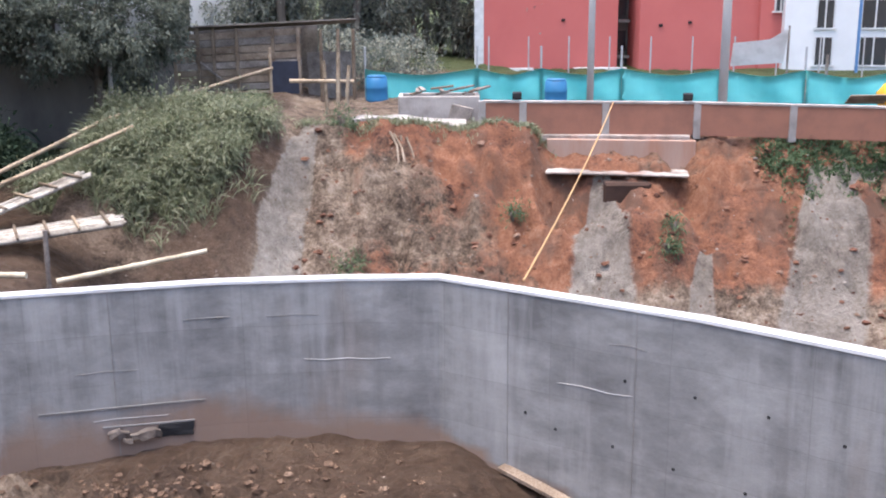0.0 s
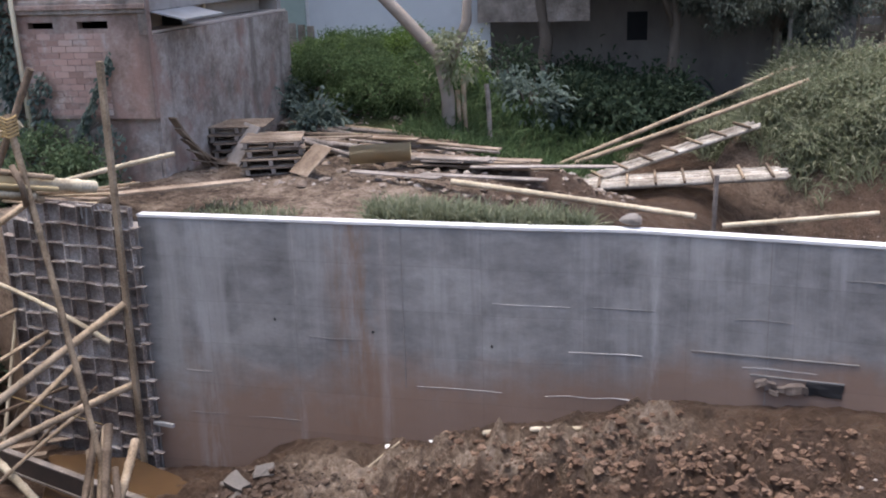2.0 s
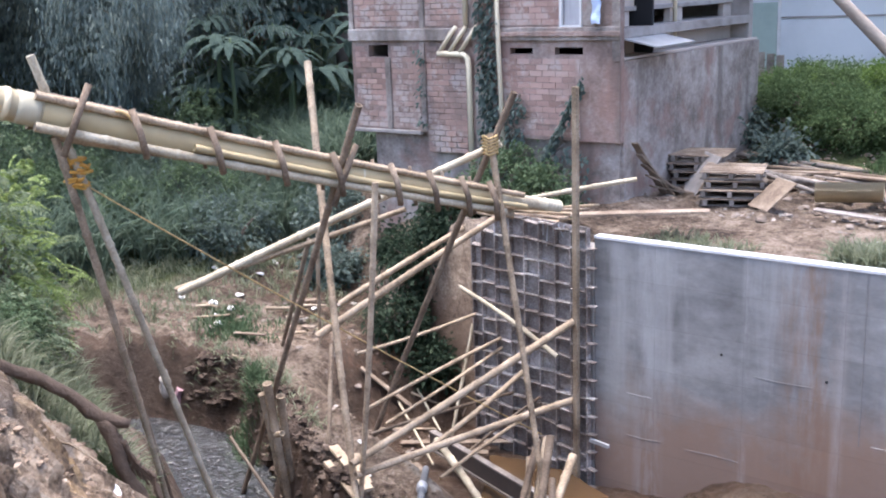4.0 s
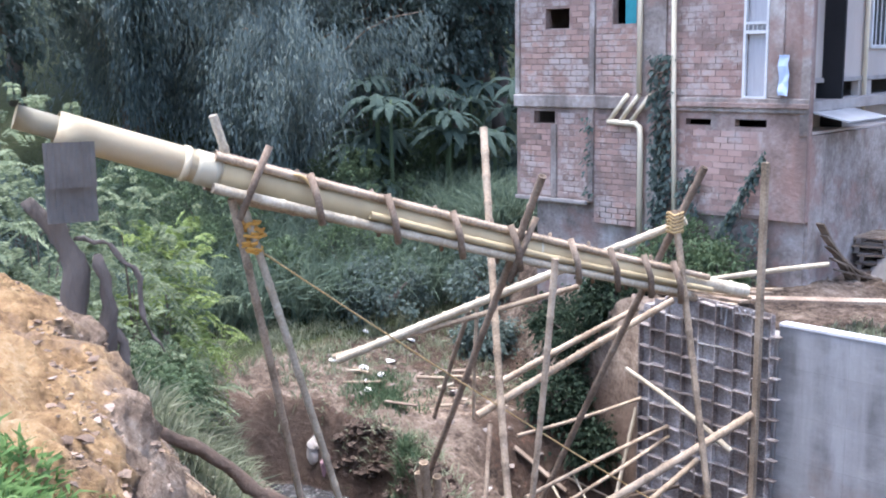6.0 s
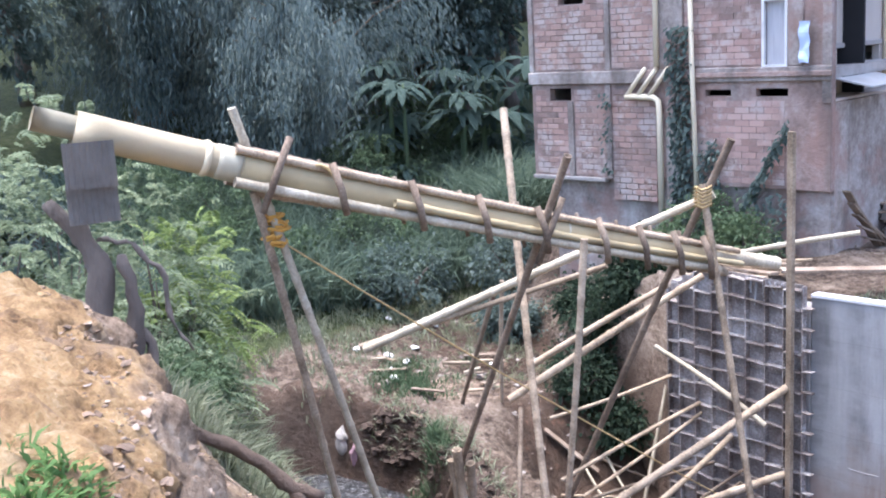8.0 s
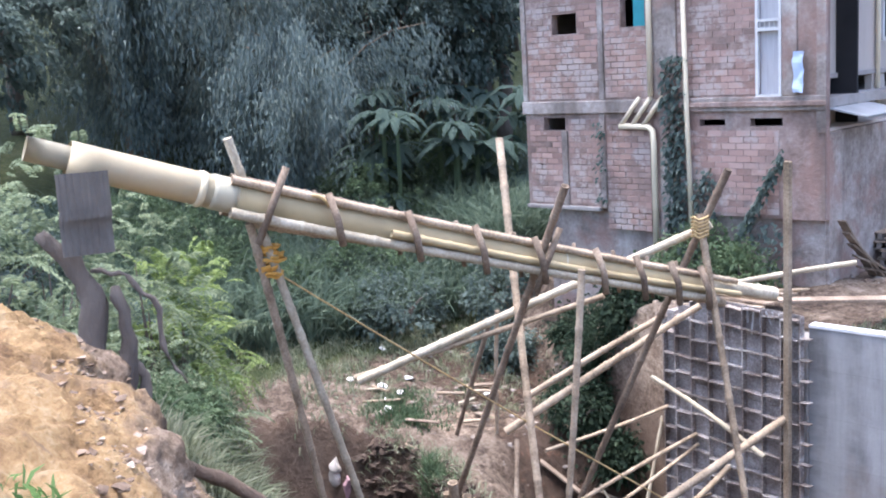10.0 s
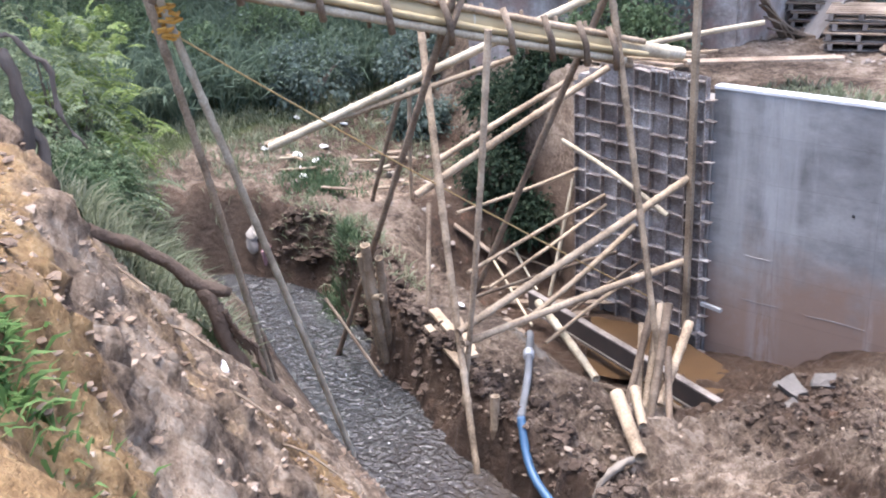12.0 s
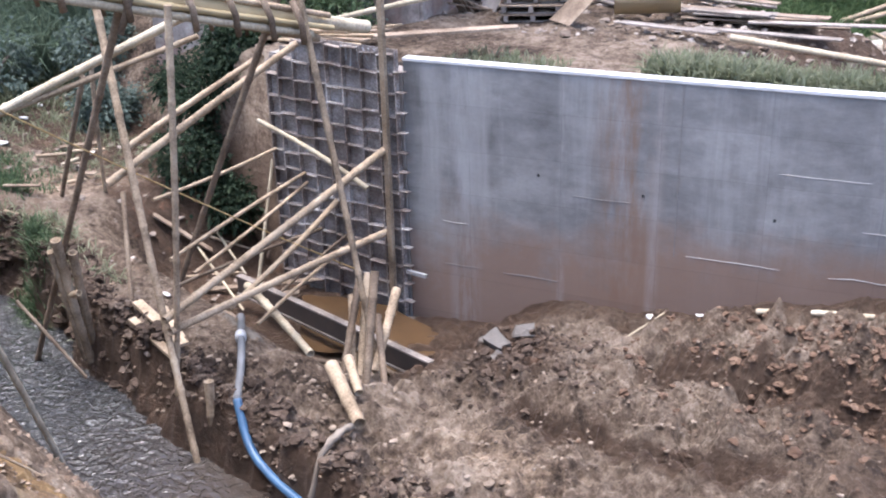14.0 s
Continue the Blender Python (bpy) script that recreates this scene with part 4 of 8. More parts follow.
def build_formwork():
    th = thing("formwork", "rusty steel wall formwork with a grid of ribs, splashed with cement", "formwork")
    m = Matrix((FORM_D, -FORM_N, Vector((0, 0, 1)))).transposed().to_4x4()
    m.translation = FORM_0
    rng = random.Random(11)
    cols = [0.0, 0.3, 0.6, 0.92, 1.22, 1.52, 1.84, 2.14, 2.36]
    rows_z = [-0.2 + 0.275 * k for k in range(15)]
    tops = lambda s: 3.7 - 0.35 * max(0, s - 1.7) / 0.6
    for s0, s1 in zip(cols, cols[1:]):
        top = tops((s0 + s1) / 2)
        for g, (z0, z1) in enumerate(((-0.3, 1.2), (1.206, 2.42), (2.426, top))):
            part("form_panel", new_box((s1 - s0 - 0.012, 0.012, z1 - z0), m @ pose((s0 + s1) / 2, -0.01, (z0 + z1) / 2)), M_FORM_SKIN, th)
    for s in cols:
        part("upright_rib", new_box((0.022, 0.08, tops(s) + 0.3), m @ pose(s, -0.055, (tops(s) - 0.3) / 2)), M_FORM, th)
    for z in rows_z:
        for s0, s1 in zip(cols, cols[1:]):
            if z > tops((s0 + s1) / 2) - 0.05:
                continue
            part("cross_rib", new_box((s1 - s0 - 0.03, 0.095, 0.022), m @ pose((s0 + s1) / 2, -0.062 + rng.uniform(-0.014, 0.006), z + rng.uniform(-0.03, 0.03), rng.uniform(-14, 10), rng.uniform(-5, 5), 0)), M_FORM, th)
    # overlapping lugs on the free edge beside the finished wall
    for z in rows_z[:-1]:
        part("clamp", new_box((0.14, 0.09, 0.02), m @ pose(-0.08, -0.07, z + 0.05, 0, rng.uniform(-6, 6), 0), 0.004), M_FORM, th, "edge clamp")
    bolt = new_box((0.34, 0.05, 0.05), m @ pose(-0.24, -0.1, 0.6))
    part("tie_bar", bolt, M_METAL, th, "short grey tie bar")
    # rod ends and slack cement bags at the top
    for k in range(7):
        a = form_point(0.35 + 0.1 * k, 3.68, 0.06)
        bm = bmesh.new()
        tube(bm, [a, a + Vector((rng.uniform(-0.1, 0.1), rng.uniform(-0.1, 0.1), rng.uniform(-0.35, -0.12)))], [0.012, 0.012], 5)
        part("rod_end", bm, M_METAL, th, "bent tie rod end")
    return th


formwork = build_formwork()

# concrete already cast behind the forms
bm = new_box((2.4, 0.28, 3.6), between(form_point(0, 1.6, -0.17), form_point(2.36, 1.6, -0.17))[0])
tagged(link_mesh("wall_fresh", bm, M_CEMENT), "fresh concrete standing behind the formwork", "wall", kind="structure")


# ---- scaffold poles and braces round the formwork ----
SCAF = "bamboo scaffold poles"


def scaffold():
    lab = "dry yellow bamboo pole standing in the pit, lashed"
    leg = "dry bamboo prop under the pipe"
    P_ = pole_thing
    # leg pairs under the pipe
    P_("bamboo_prop", (-11.09, 1.96, 6.52), (-11.5, 3.82, 0.02), 0.042, M_BAMBOO_PALE, leg + " standing at the stream", "pole", SCAF, 1)
    P_("bamboo_prop", (-11.12, 2.1, 5.75), (-12.0, 3.15, 0.75), 0.042, M_BAMBOO, leg + " on the muddy bank", "pole", SCAF, 2)
    P_("bamboo_prop", (-11.2, 2.16, 5.5), (-12.4, 3.35, 0.5), 0.034, M_BAMBOO_DARK, leg + ", thin and weathered", "pole", SCAF, 3)
    P_("bamboo_prop", (-12.92, 5.64, 6.16), (-10.36, 4.78, 0.0), 0.048, M_BAMBOO, leg + " with its foot in the water", "pole", SCAF, 4)
    P_("bamboo_prop", (-10.66, 5.13, 5.82), (-14.05, 4.69, 0.0), 0.042, M_BAMBOO_DARK, leg + ", leaning far over, weathered", "pole", SCAF, 5)
    P_("bamboo_prop", (-10.6, 5.25, 4.98), (-10.98, 4.98, 0.7), 0.038, M_BAMBOO, leg + ", thin, on the berm", "pole", SCAF, 6)
    P_("bamboo_prop", (-11.0, 7.42, 5.75), (-12.95, 6.3, 0.95), 0.045, M_BAMBOO_DARK, leg + ", crossing beside the formwork", "pole", SCAF, 7)
    P_("bamboo_prop", (-11.26, 7.22, 5.25), (-9.9, 7.04, 0.3), 0.043, M_BAMBOO, leg + ", slanting past the formwork", "pole", SCAF, 8)
    P_("bamboo_stake", (-10.42, 5.06, 1.05), (-10.36, 5.0, -0.5), 0.055, M_BAMBOO, "short bamboo stake driven into the berm", "stake", "", 9)
    # board standing against the forms
    bm = bmesh.new()
    plank(bm, form_point(0.16, -0.1, 0.14), form_point(0.12, 5.65, 0.16), 0.1, 0.06, 0.006)
    tagged(link_mesh("upright_timber", bm, M_BAMBOO), "tall squared timber standing against the formwork", "timber")
    # braces between the berm and the forms
    br = "bamboo brace propping the formwork"
    for i, (a, b, r, mat_) in enumerate((
            (form_point(0.2, 2.34, 0.12), (-10.92, 4.92, 1.66), 0.055, M_BAMBOO), (form_point(0.26, 1.12, 0.12), (-10.89, 4.95, 1.52), 0.052, M_BAMBOO),
            (form_point(1.16, 1.4, 0.1), (-11.45, 6.05, 1.2), 0.042, M_BAMBOO), (form_point(0.55, 1.72, 0.12), form_point(2.2, 2.55, 0.5), 0.04, M_BAMBOO_PALE),
            (form_point(2.3, 2.0, 0.1), (-12.95, 6.1, 2.2), 0.028, M_BAMBOO), (form_point(1.75, 1.72, 0.1), (-12.1, 5.75, 1.75), 0.03, M_BAMBOO),
            (form_point(1.72, 1.58, 0.1), (-11.95, 5.95, 1.55), 0.026, M_BAMBOO), (form_point(1.5, 0.9, 0.1), (-12.1, 5.8, 1.4), 0.026, M_BAMBOO_DARK),
            (form_point(1.0, 0.75, 0.1), (-11.7, 6.6, 0.7), 0.03, M_BAMBOO), (form_point(0.9, 1.0, 0.12), form_point(1.7, 0.1, 0.9), 0.024, M_BAMBOO_DARK))):
        P_("bamboo_brace", a, b, r, mat_, br + (", pale and grey" if mat_ is M_BAMBOO_PALE else ", thin" if r < 0.035 else ""), "brace", "formwork braces", 20 + i)
    # long poles leaning on the crossing above the pit
    long_ = "long pale bamboo pole resting on the scaffold"
    P_("bamboo_pole", (-14.2, 4.15, 3.15), (-11.25, 7.38, 5.12), 0.058, M_BAMBOO_PALE, long_, "pole", "loose bamboo poles", 31)
    P_("bamboo_pole", (-14.3, 4.13, 3.17), (-12.0, 6.42, 4.31), 0.04, M_BAMBOO, "dry bamboo pole lying beside a paler one", "pole", "loose bamboo poles", 32)
    P_("bamboo_pole", (-12.7, 5.42, 2.66), (-11.9, 7.72, 4.02), 0.052, M_BAMBOO, "dry bamboo pole sloping up to the pipe", "pole", "loose bamboo poles", 33)
    P_("bamboo_pole", (-13.1, 5.98, 2.9), (-12.3, 7.49, 3.86), 0.045, M_BAMBOO, "dry bamboo pole sloping over the pit edge", "pole", "loose bamboo poles", 34)
    P_("bamboo_pole", (-12.61, 8.61, 4.02), (-11.5, 9.85, 4.33), 0.04, M_BAMBOO_PALE, "thin pale bamboo pole above the plank", "pole", "loose bamboo poles", 35)
    P_("bamboo_pole", (-15.4, 9.9, 3.32), (-12.9, 9.4, 3.75), 0.045, M_BAMBOO, "dry bamboo pole lying behind the formwork", "pole", "loose bamboo poles", 36)
    P_("bamboo_pole", (-15.6, 6.9, 3.4), (-16.2, 7.1, 1.0), 0.035, M_BAMBOO, "short bamboo upright on the red earth", "pole", "loose bamboo poles", 37)
    P_("bamboo_pole", (-15.3, 6.6, 3.3), (-16.6, 6.5, 1.0), 0.04, M_BAMBOO_DARK, "weathered bamboo upright leaning on the bank", "pole", "loose bamboo poles", 38)
    # planks from the pipe's end to the yard
    for k, (off, z) in enumerate(((0.0, 0.0), (0.2, 0.03))):
        bm = bmesh.new()
        plank(bm, (-12.45 + off, 9.45, 3.74 + z), (-11.2 + off, 10.75, 3.8 + z), 0.19, 0.035)
        tagged(link_mesh("plank", bm, M_WOOD), "rough sawn plank bridging from formwork to yard", "plank", "gangway planks")
    for k in range(5):
        bm = bmesh.new()
        plank(bm, (-15.4 + 0.2 * k, 9.6 + 0.12 * k, 3.32 + 0.02 * k), (-12.7 + 0.05 * k, 9.35 + 0.15 * k, 3.6 + 0.05 * k), 0.16, 0.03)
        tagged(link_mesh("plank", bm, M_WOOD if k % 2 else M_BAMBOO), "rough board lying over the pit's edge", "plank", "pit edge boards")


scaffold()


# ---- the pipe in its bamboo cradle ----
def build_pipe_bridge():
    th = thing("pipe_bridge", "cream plastic pipe in a bamboo cradle crossing the stream", "pipe", at=(0, 0, 0))
    axis = lambda y: Vector((-11.13 - 0.01 * (y - 0.4), y, 6.56 - 0.302 * (y - 0.33) - 0.1 * math.sin(math.pi * min(max((y - 0.33) / 7.9, 0), 1))))
    seg = lambda y0, y1, n=10: [axis(lerp(y0, y1, k / n)) for k in range(n + 1)]
    bm = tube(bmesh.new(), seg(0.3, 0.85, 4), [0.105] * 5, 20, cap=False)
    bmesh.ops.solidify(bm, geom=bm.faces[:], thickness=0.012)
    part("inner_pipe", bm, M_GREYBAND, th, "narrow greyish pipe end", True)
    bm = tube(bmesh.new(), seg(0.62, 3.2, 12), [0.15] * 13, 24, cap=False)
    bmesh.ops.solidify(bm, geom=bm.faces[:], thickness=0.012)
    part("pipe", bm, M_PIPE, th, "", True)
    part("coupling", tube(bmesh.new(), seg(1.66, 1.72, 2), [0.158, 0.166, 0.158], 24), M_PIPE, th, "raised pipe socket ring", True)
    part("coupling", tube(bmesh.new(), seg(1.78, 1.98, 4), [0.158] * 5, 24), M_GREYBAND, th, "grey sleeve on the pipe", True)
    part("pipe", tube(bmesh.new(), seg(2.0, 7.2, 14), [0.153] * 15, 24), M_CULM, th, "weathered ochre pipe length", True)
    part("coupling", tube(bmesh.new(), seg(5.15, 5.75, 4), [0.153] * 5, 24), M_GREYBAND, th, "grey sleeve on the pipe", True)
    part("outlet", bamboo(axis(6.9) + Vector((0, 0, 0.02)), axis(8.25) + Vector((0, 0, 0.04)), 0.095, 0.0, seed=5), M_BAMBOO_PALE, th, "thick pale bamboo outlet tube", True)
    # bamboo rails round the pipe
    for k, (dx, dz, y0, y1, r) in enumerate(((0.13, 0.15, 1.95, 7.6, 0.042), (-0.13, 0.16, 2.0, 7.4, 0.045), (0.17, -0.15, 1.9, 7.3, 0.05), (-0.15, -0.15, 1.9, 7.3, 0.055), (0.0, -0.2, 2.1, 7.5, 0.055), (0.2, -0.02, 3.4, 7.6, 0.04))):
        o = Vector((dx, 0, dz))
        part("cradle_rail", bamboo(axis(y0) + o, axis(y1) + o * 0.8, r, 0.04, seed=40 + k), (M_BAMBOO, M_BAMBOO_DARK, M_BAMBOO_PALE, M_BAMBOO_DARK, M_BAMBOO, M_CULM)[k], th, "bamboo rail", True)
    # dark cross sticks and ties
    for y in (2.85, 3.62, 4.32, 4.98, 5.7, 6.2, 6.65, 7.05):
        p = axis(y)
        bm = bmesh.new()
        tube(bm, [p + Vector((0.24, 0.05, -0.24)), p + Vector((0.29, 0.0, 0.0)), p + Vector((0.2, -0.04, 0.24))], [0.036] * 3, 7)
        part("tie_stick", tube(bmesh.new(), [p + Vector((-0.22, 0.03, -0.24)), p + Vector((-0.22, -0.04, 0.24))], [0.022] * 2, 7), M_BAMBOO_DARK, th, "", True)
        part("tie_stick", bm, M_BAMBOO_DARK, th, "dark lashed cross stick", True)
    for y in (2.3, 5.1):
        p = axis(y)
        bm = bmesh.new()
        tube(bm, [p + Vector((0.2, -0.18, -0.32)), p + Vector((0.24, 0.12, 0.34))], [0.035] * 2, 7)
        part("tie_stick", bm, M_BAMBOO_DARK, th, "dark lashed cross stick", True)
    bm = tube(bmesh.new(), rope_path(axis(2.65) + Vector((0.15, 0, 0.16)), axis(2.9) + Vector((0.24, 0, -0.05)), -0.1, 8), [0.016] * 9, 6)
    part("rope_tie", bm, M_ROPE, th, "frayed yellow rope tie")
    return th


build_pipe_bridge()


def build_ropes():
    kn = Vector((-11.22, 2.3, 5.28))
    bm = tube(bmesh.new(), rope_path(kn, (-12.3, 8.75, 0.55), 0.06), [0.009] * 15, 6)
    tagged(link_mesh("rope", bm, M_ROPE), "thin yellow rope stretched from the leg to the pit", "rope")
    bm = bmesh.new()
    rng = random.Random(3)
    for k in range(9):
        c = kn + Vector((rng.uniform(-0.02, 0.02), rng.uniform(-0.05, 0.05), -0.06 + 0.035 * k))
        pts = [c + Vector((0.09 * math.cos(a), 0.09 * math.sin(a), rng.uniform(-0.02, 0.02))) for a in np.linspace(0, 2 * math.pi, 10)]
        tube(bm, pts, [0.016] * 10, 5)
    tagged(link_mesh("rope_lashing", bm, plain("orange_cord", (0.50, 0.27, 0.06), (0.38, 0.19, 0.03), 20, 0.8, 0.3)), "orange cord lashing tied round two bamboo legs", "rope")
    bm = bmesh.new()
    for k in range(6):
        c = Vector((-11.22, 7.2, 5.02 + 0.04 * k))
        tube(bm, [c + Vector((0.08 * math.cos(a), 0.1 * math.sin(a), 0.02 * math.sin(3 * a))) for a in np.linspace(0, 2 * math.pi, 10)], [0.014] * 10, 5)
    tagged(link_mesh("rope_lashing", bm, M_ROPE), "brown cord lashing at the crossed poles", "rope")
    # guide rope down the red bank to the wall
    bm = tube(bmesh.new(), rope_path((3.62, 23.0, 4.45), (0.9, 11.85, 3.66), 0.12, 18), [0.013] * 19, 6)
    tagged(link_mesh("rope", bm, plain("tan_rope", (0.40, 0.25, 0.12), (0.28, 0.16, 0.07), 20, 0.85, 0.3)), "tan rope running from the terrace to the wall", "rope")


build_ropes()


# ---- pit clutter: hose, beam, bundles, boards ----
def on_ground(x, y, up=0.0):
    return Vector((x, y, gz(x, y) + up))


M_DRIFT = plain("driftwood_grey", (0.22, 0.188, 0.155), (0.11, 0.09, 0.072), 5, 0.9, 0.5)
M_LUMP = plain("broken_concrete", (0.12, 0.108, 0.098), (0.06, 0.052, 0.046), 4, 0.9, 0.6)


def eased(pts, rounds=2):
    """Round the corners of a path."""
    for _ in range(rounds):
        cut_ = [pts[0]]
        for a, b in zip(pts, pts[1:]):
            cut_ += [a.lerp(b, 0.25), a.lerp(b, 0.75)]
        pts = cut_ + [pts[-1]]
    return pts


def pit_clutter():
    path = [on_ground(x, y, 0.12) for x, y in ((-12.3, 6.72), (-11.8, 6.45), (-11.25, 6.05), (-10.8, 5.75), (-10.45, 5.45), (-10.05, 5.15))]
    hose = thing("hose", "blue lay-flat pump hose trailing from pit to stream", "hose")
    part("hose_length", tube(bmesh.new(), eased(path), [0.045] * len(eased(path)), 12), M_HOSE_GREY, hose, "muddy grey upper length", True)
    low = [path[-1]] + [on_ground(x, y, 0.13) for x, y in ((-9.7, 5.0), (-9.2, 4.95), (-8.7, 4.95), (-8.2, 4.98), (-7.6, 5.0), (-6.8, 4.9))]
    part("hose_length", tube(bmesh.new(), eased(low), [0.047] * len(eased(low)), 12), M_HOSE, hose, "blue lower length", True)
    part("clamp_ring", tube(bmesh.new(), [path[2], path[2].lerp(path[3], 0.25)], [0.068, 0.068], 12), M_METAL, hose, "pale hose joint", True)
    beam = thing("footing_beam", "dark channel beam edging the flooded footing", "beam")
    a, b = Vector((-13.7, 7.7, 0.4)), Vector((-9.75, 7.72, 0.42))
    bm = bmesh.new()
    plank(bm, a, b, 0.1, 0.03)
    part("top_flange", bm, M_WOOD_GREY, beam)
    bm = bmesh.new()
    m, n = between(a, b)
    box(bm, (n, 0.03, 0.26), m @ pose(0, -0.03, -0.14), 0.004)
    part("web", bm, plain("dark_steel", (0.06, 0.05, 0.045), (0.10, 0.075, 0.06), 3, 0.7, 0.4), beam)
    bm = box(bmesh.new(), (n, 0.14, 0.03), m @ pose(0, 0, -0.27), 0.004)
    part("bottom_flange", bm, M_WOOD_GREY, beam)
    rng = random.Random(8)
    # upright offcuts tied in a bundle
    for k, (a, b, r) in enumerate((((-10.55, 7.35, 1.45), (-10.0, 6.5, 0.5), 0.05), ((-10.7, 7.6, 1.35), (-9.95, 6.75, 0.55), 0.05), ((-10.1, 7.2, 1.7), (-9.55, 6.45, 0.35), 0.055),
                                   ((-10.35, 7.75, 1.2), (-9.85, 6.9, 0.6), 0.06), ((-10.15, 7.25, 1.1), (-9.2, 6.5, 0.3), 0.045), ((-10.8, 7.4, 1.1), (-10.1, 6.8, 0.6), 0.045))):
        pole_thing("bamboo_offcut", a, b, r, M_BAMBOO if k % 2 else M_BAMBOO_DARK, "cut bamboo stick tied upright in a bundle", "pole", "bamboo offcuts", 60 + k, 0.0)
    pole_thing("bamboo_offcut", on_ground(-9.75, 6.2, 0.22), on_ground(-8.75, 5.72, 0.16), 0.085, M_BAMBOO, "thick hollow bamboo length lying on the berm", "pole", "bamboo offcuts", 70, 0.0)
    pole_thing("bamboo_offcut", on_ground(-9.7, 6.4, 0.3), on_ground(-9.25, 6.15, 0.25), 0.06, M_BAMBOO, "short dry bamboo piece lying on another", "pole", "bamboo offcuts", 71, 0.0)
    pole_thing("bamboo_pole", on_ground(-12.9, 7.3, 0.75), on_ground(-10.85, 6.75, 0.22), 0.06, M_BAMBOO_PALE, "pale bamboo pole lying in wet cement", "pole", "loose bamboo poles", 72)
    for k in range(5):
        a = on_ground(-11.3 + 0.12 * k, 7.0 + 0.13 * k, 0.12 + 0.03 * k)
        pole_thing("bamboo_offcut", a, a + Vector((0.75, 0.35 - 0.1 * k, 0.02)), 0.04, M_BAMBOO if k % 2 else M_BAMBOO_DARK, "short bamboo piece lying in the pit", "pole", "bamboo offcuts", 80 + k, 0.0)
    # driftwood
    path = eased([on_ground(-8.75, 5.6, 0.12), on_ground(-8.6, 5.35, 0.08), on_ground(-8.62, 5.1, 0.05), on_ground(-8.7, 4.9, 0.04)])
    bm = tube(bmesh.new(), path, [0.045 * (1 - 0.5 * q / len(path)) for q in range(len(path))], 9)
    rough_up(bm, 0.035, 16)
    rough_up(bm, 0.03, 6)
    tagged(link_mesh("driftwood", bm, M_DRIFT, smooth=True), "pale split piece of driftwood on the berm", "driftwood")
    # boards on the berm
    for a, b, w in (((-12.6, 5.5), (-11.35, 5.35), 0.13), ((-12.4, 5.3), (-11.3, 5.22), 0.1), ((-12.2, 5.62), (-11.5, 5.42), 0.1)):
        bm = bmesh.new()
        plank(bm, on_ground(*a, 0.14), on_ground(*b, 0.2), w, 0.04)
        tagged(link_mesh("board", bm, M_BAMBOO), "short sawn board lying on the muddy berm", "board", "berm boards")
    # stakes in the stream edge
    for k, (a, b, r, mt) in enumerate((((-12.75, 4.7, 2.16), (-13.05, 5.0, 0.35), 0.062, M_BAMBOO), ((-12.7, 4.85, 1.97), (-13.1, 5.1, 0.5), 0.058, M_BAMBOO), ((-12.85, 4.66, 2.0), (-13.1, 4.95, 0.4), 0.045, M_BAMBOO),
                                       ((-13.6, 4.45, 1.2), (-12.7, 4.75, 0.35), 0.024, M_BAMBOO_DARK), ((-13.3, 4.9, 1.2), (-12.5, 4.75, 1.55), 0.045, M_BAMBOO), ((-13.5, 6.0, 2.2), (-12.6, 5.4, 0.8), 0.035, M_BAMBOO_DARK))):
        pole_thing("bamboo_stake", a, b, r, mt, "weathered stake driven in at the stream's edge", "stake", "stream stakes", 90 + k, 0.01)
    # sticks and boards on the floor of the excavation
    pole_thing("bamboo_pole", on_ground(-7.05, 10.55, 0.05), on_ground(-5.75, 10.8, 0.05), 0.04, M_BAMBOO_PALE, "pale bamboo stick lying at the wall's foot", "pole", "loose bamboo poles", 101)
    bm = bmesh.new()
    plank(bm, on_ground(0.65, 11.75, 0.1), on_ground(2.4, 10.3, 0.14), 0.16, 0.05)
    tagged(link_mesh("board", bm, M_WOOD), "muddy form board lying along the wall", "board")
    for k, (x, y, w) in enumerate(((-9.12, 8.2, 0.28), (-8.95, 8.5, 0.26), (-8.9, 7.9, 0.18), (-9.4, 8.25, 0.16))):
        bm = rough_box((w, w * 0.7, 0.07), pose(x, y, gz(x, y) + 0.06, 20 * math.sin(k * 2.1) + 15, 18 * math.cos(k * 1.7), 40 * k), 0.045)
        tagged(link_mesh("concrete_lump", bm, M_LUMP), "broken slab of pale concrete on the heap", "rubble", "concrete lumps")
    bm = bmesh.new()
    plank(bm, on_ground(-8.3, 9.6, 0.05), on_ground(-7.95, 9.95, 0.16), 0.03, 0.02)
    tagged(link_mesh("stick", bm, M_BAMBOO_PALE), "small pale stick poking from the mud", "stick")


pit_clutter()


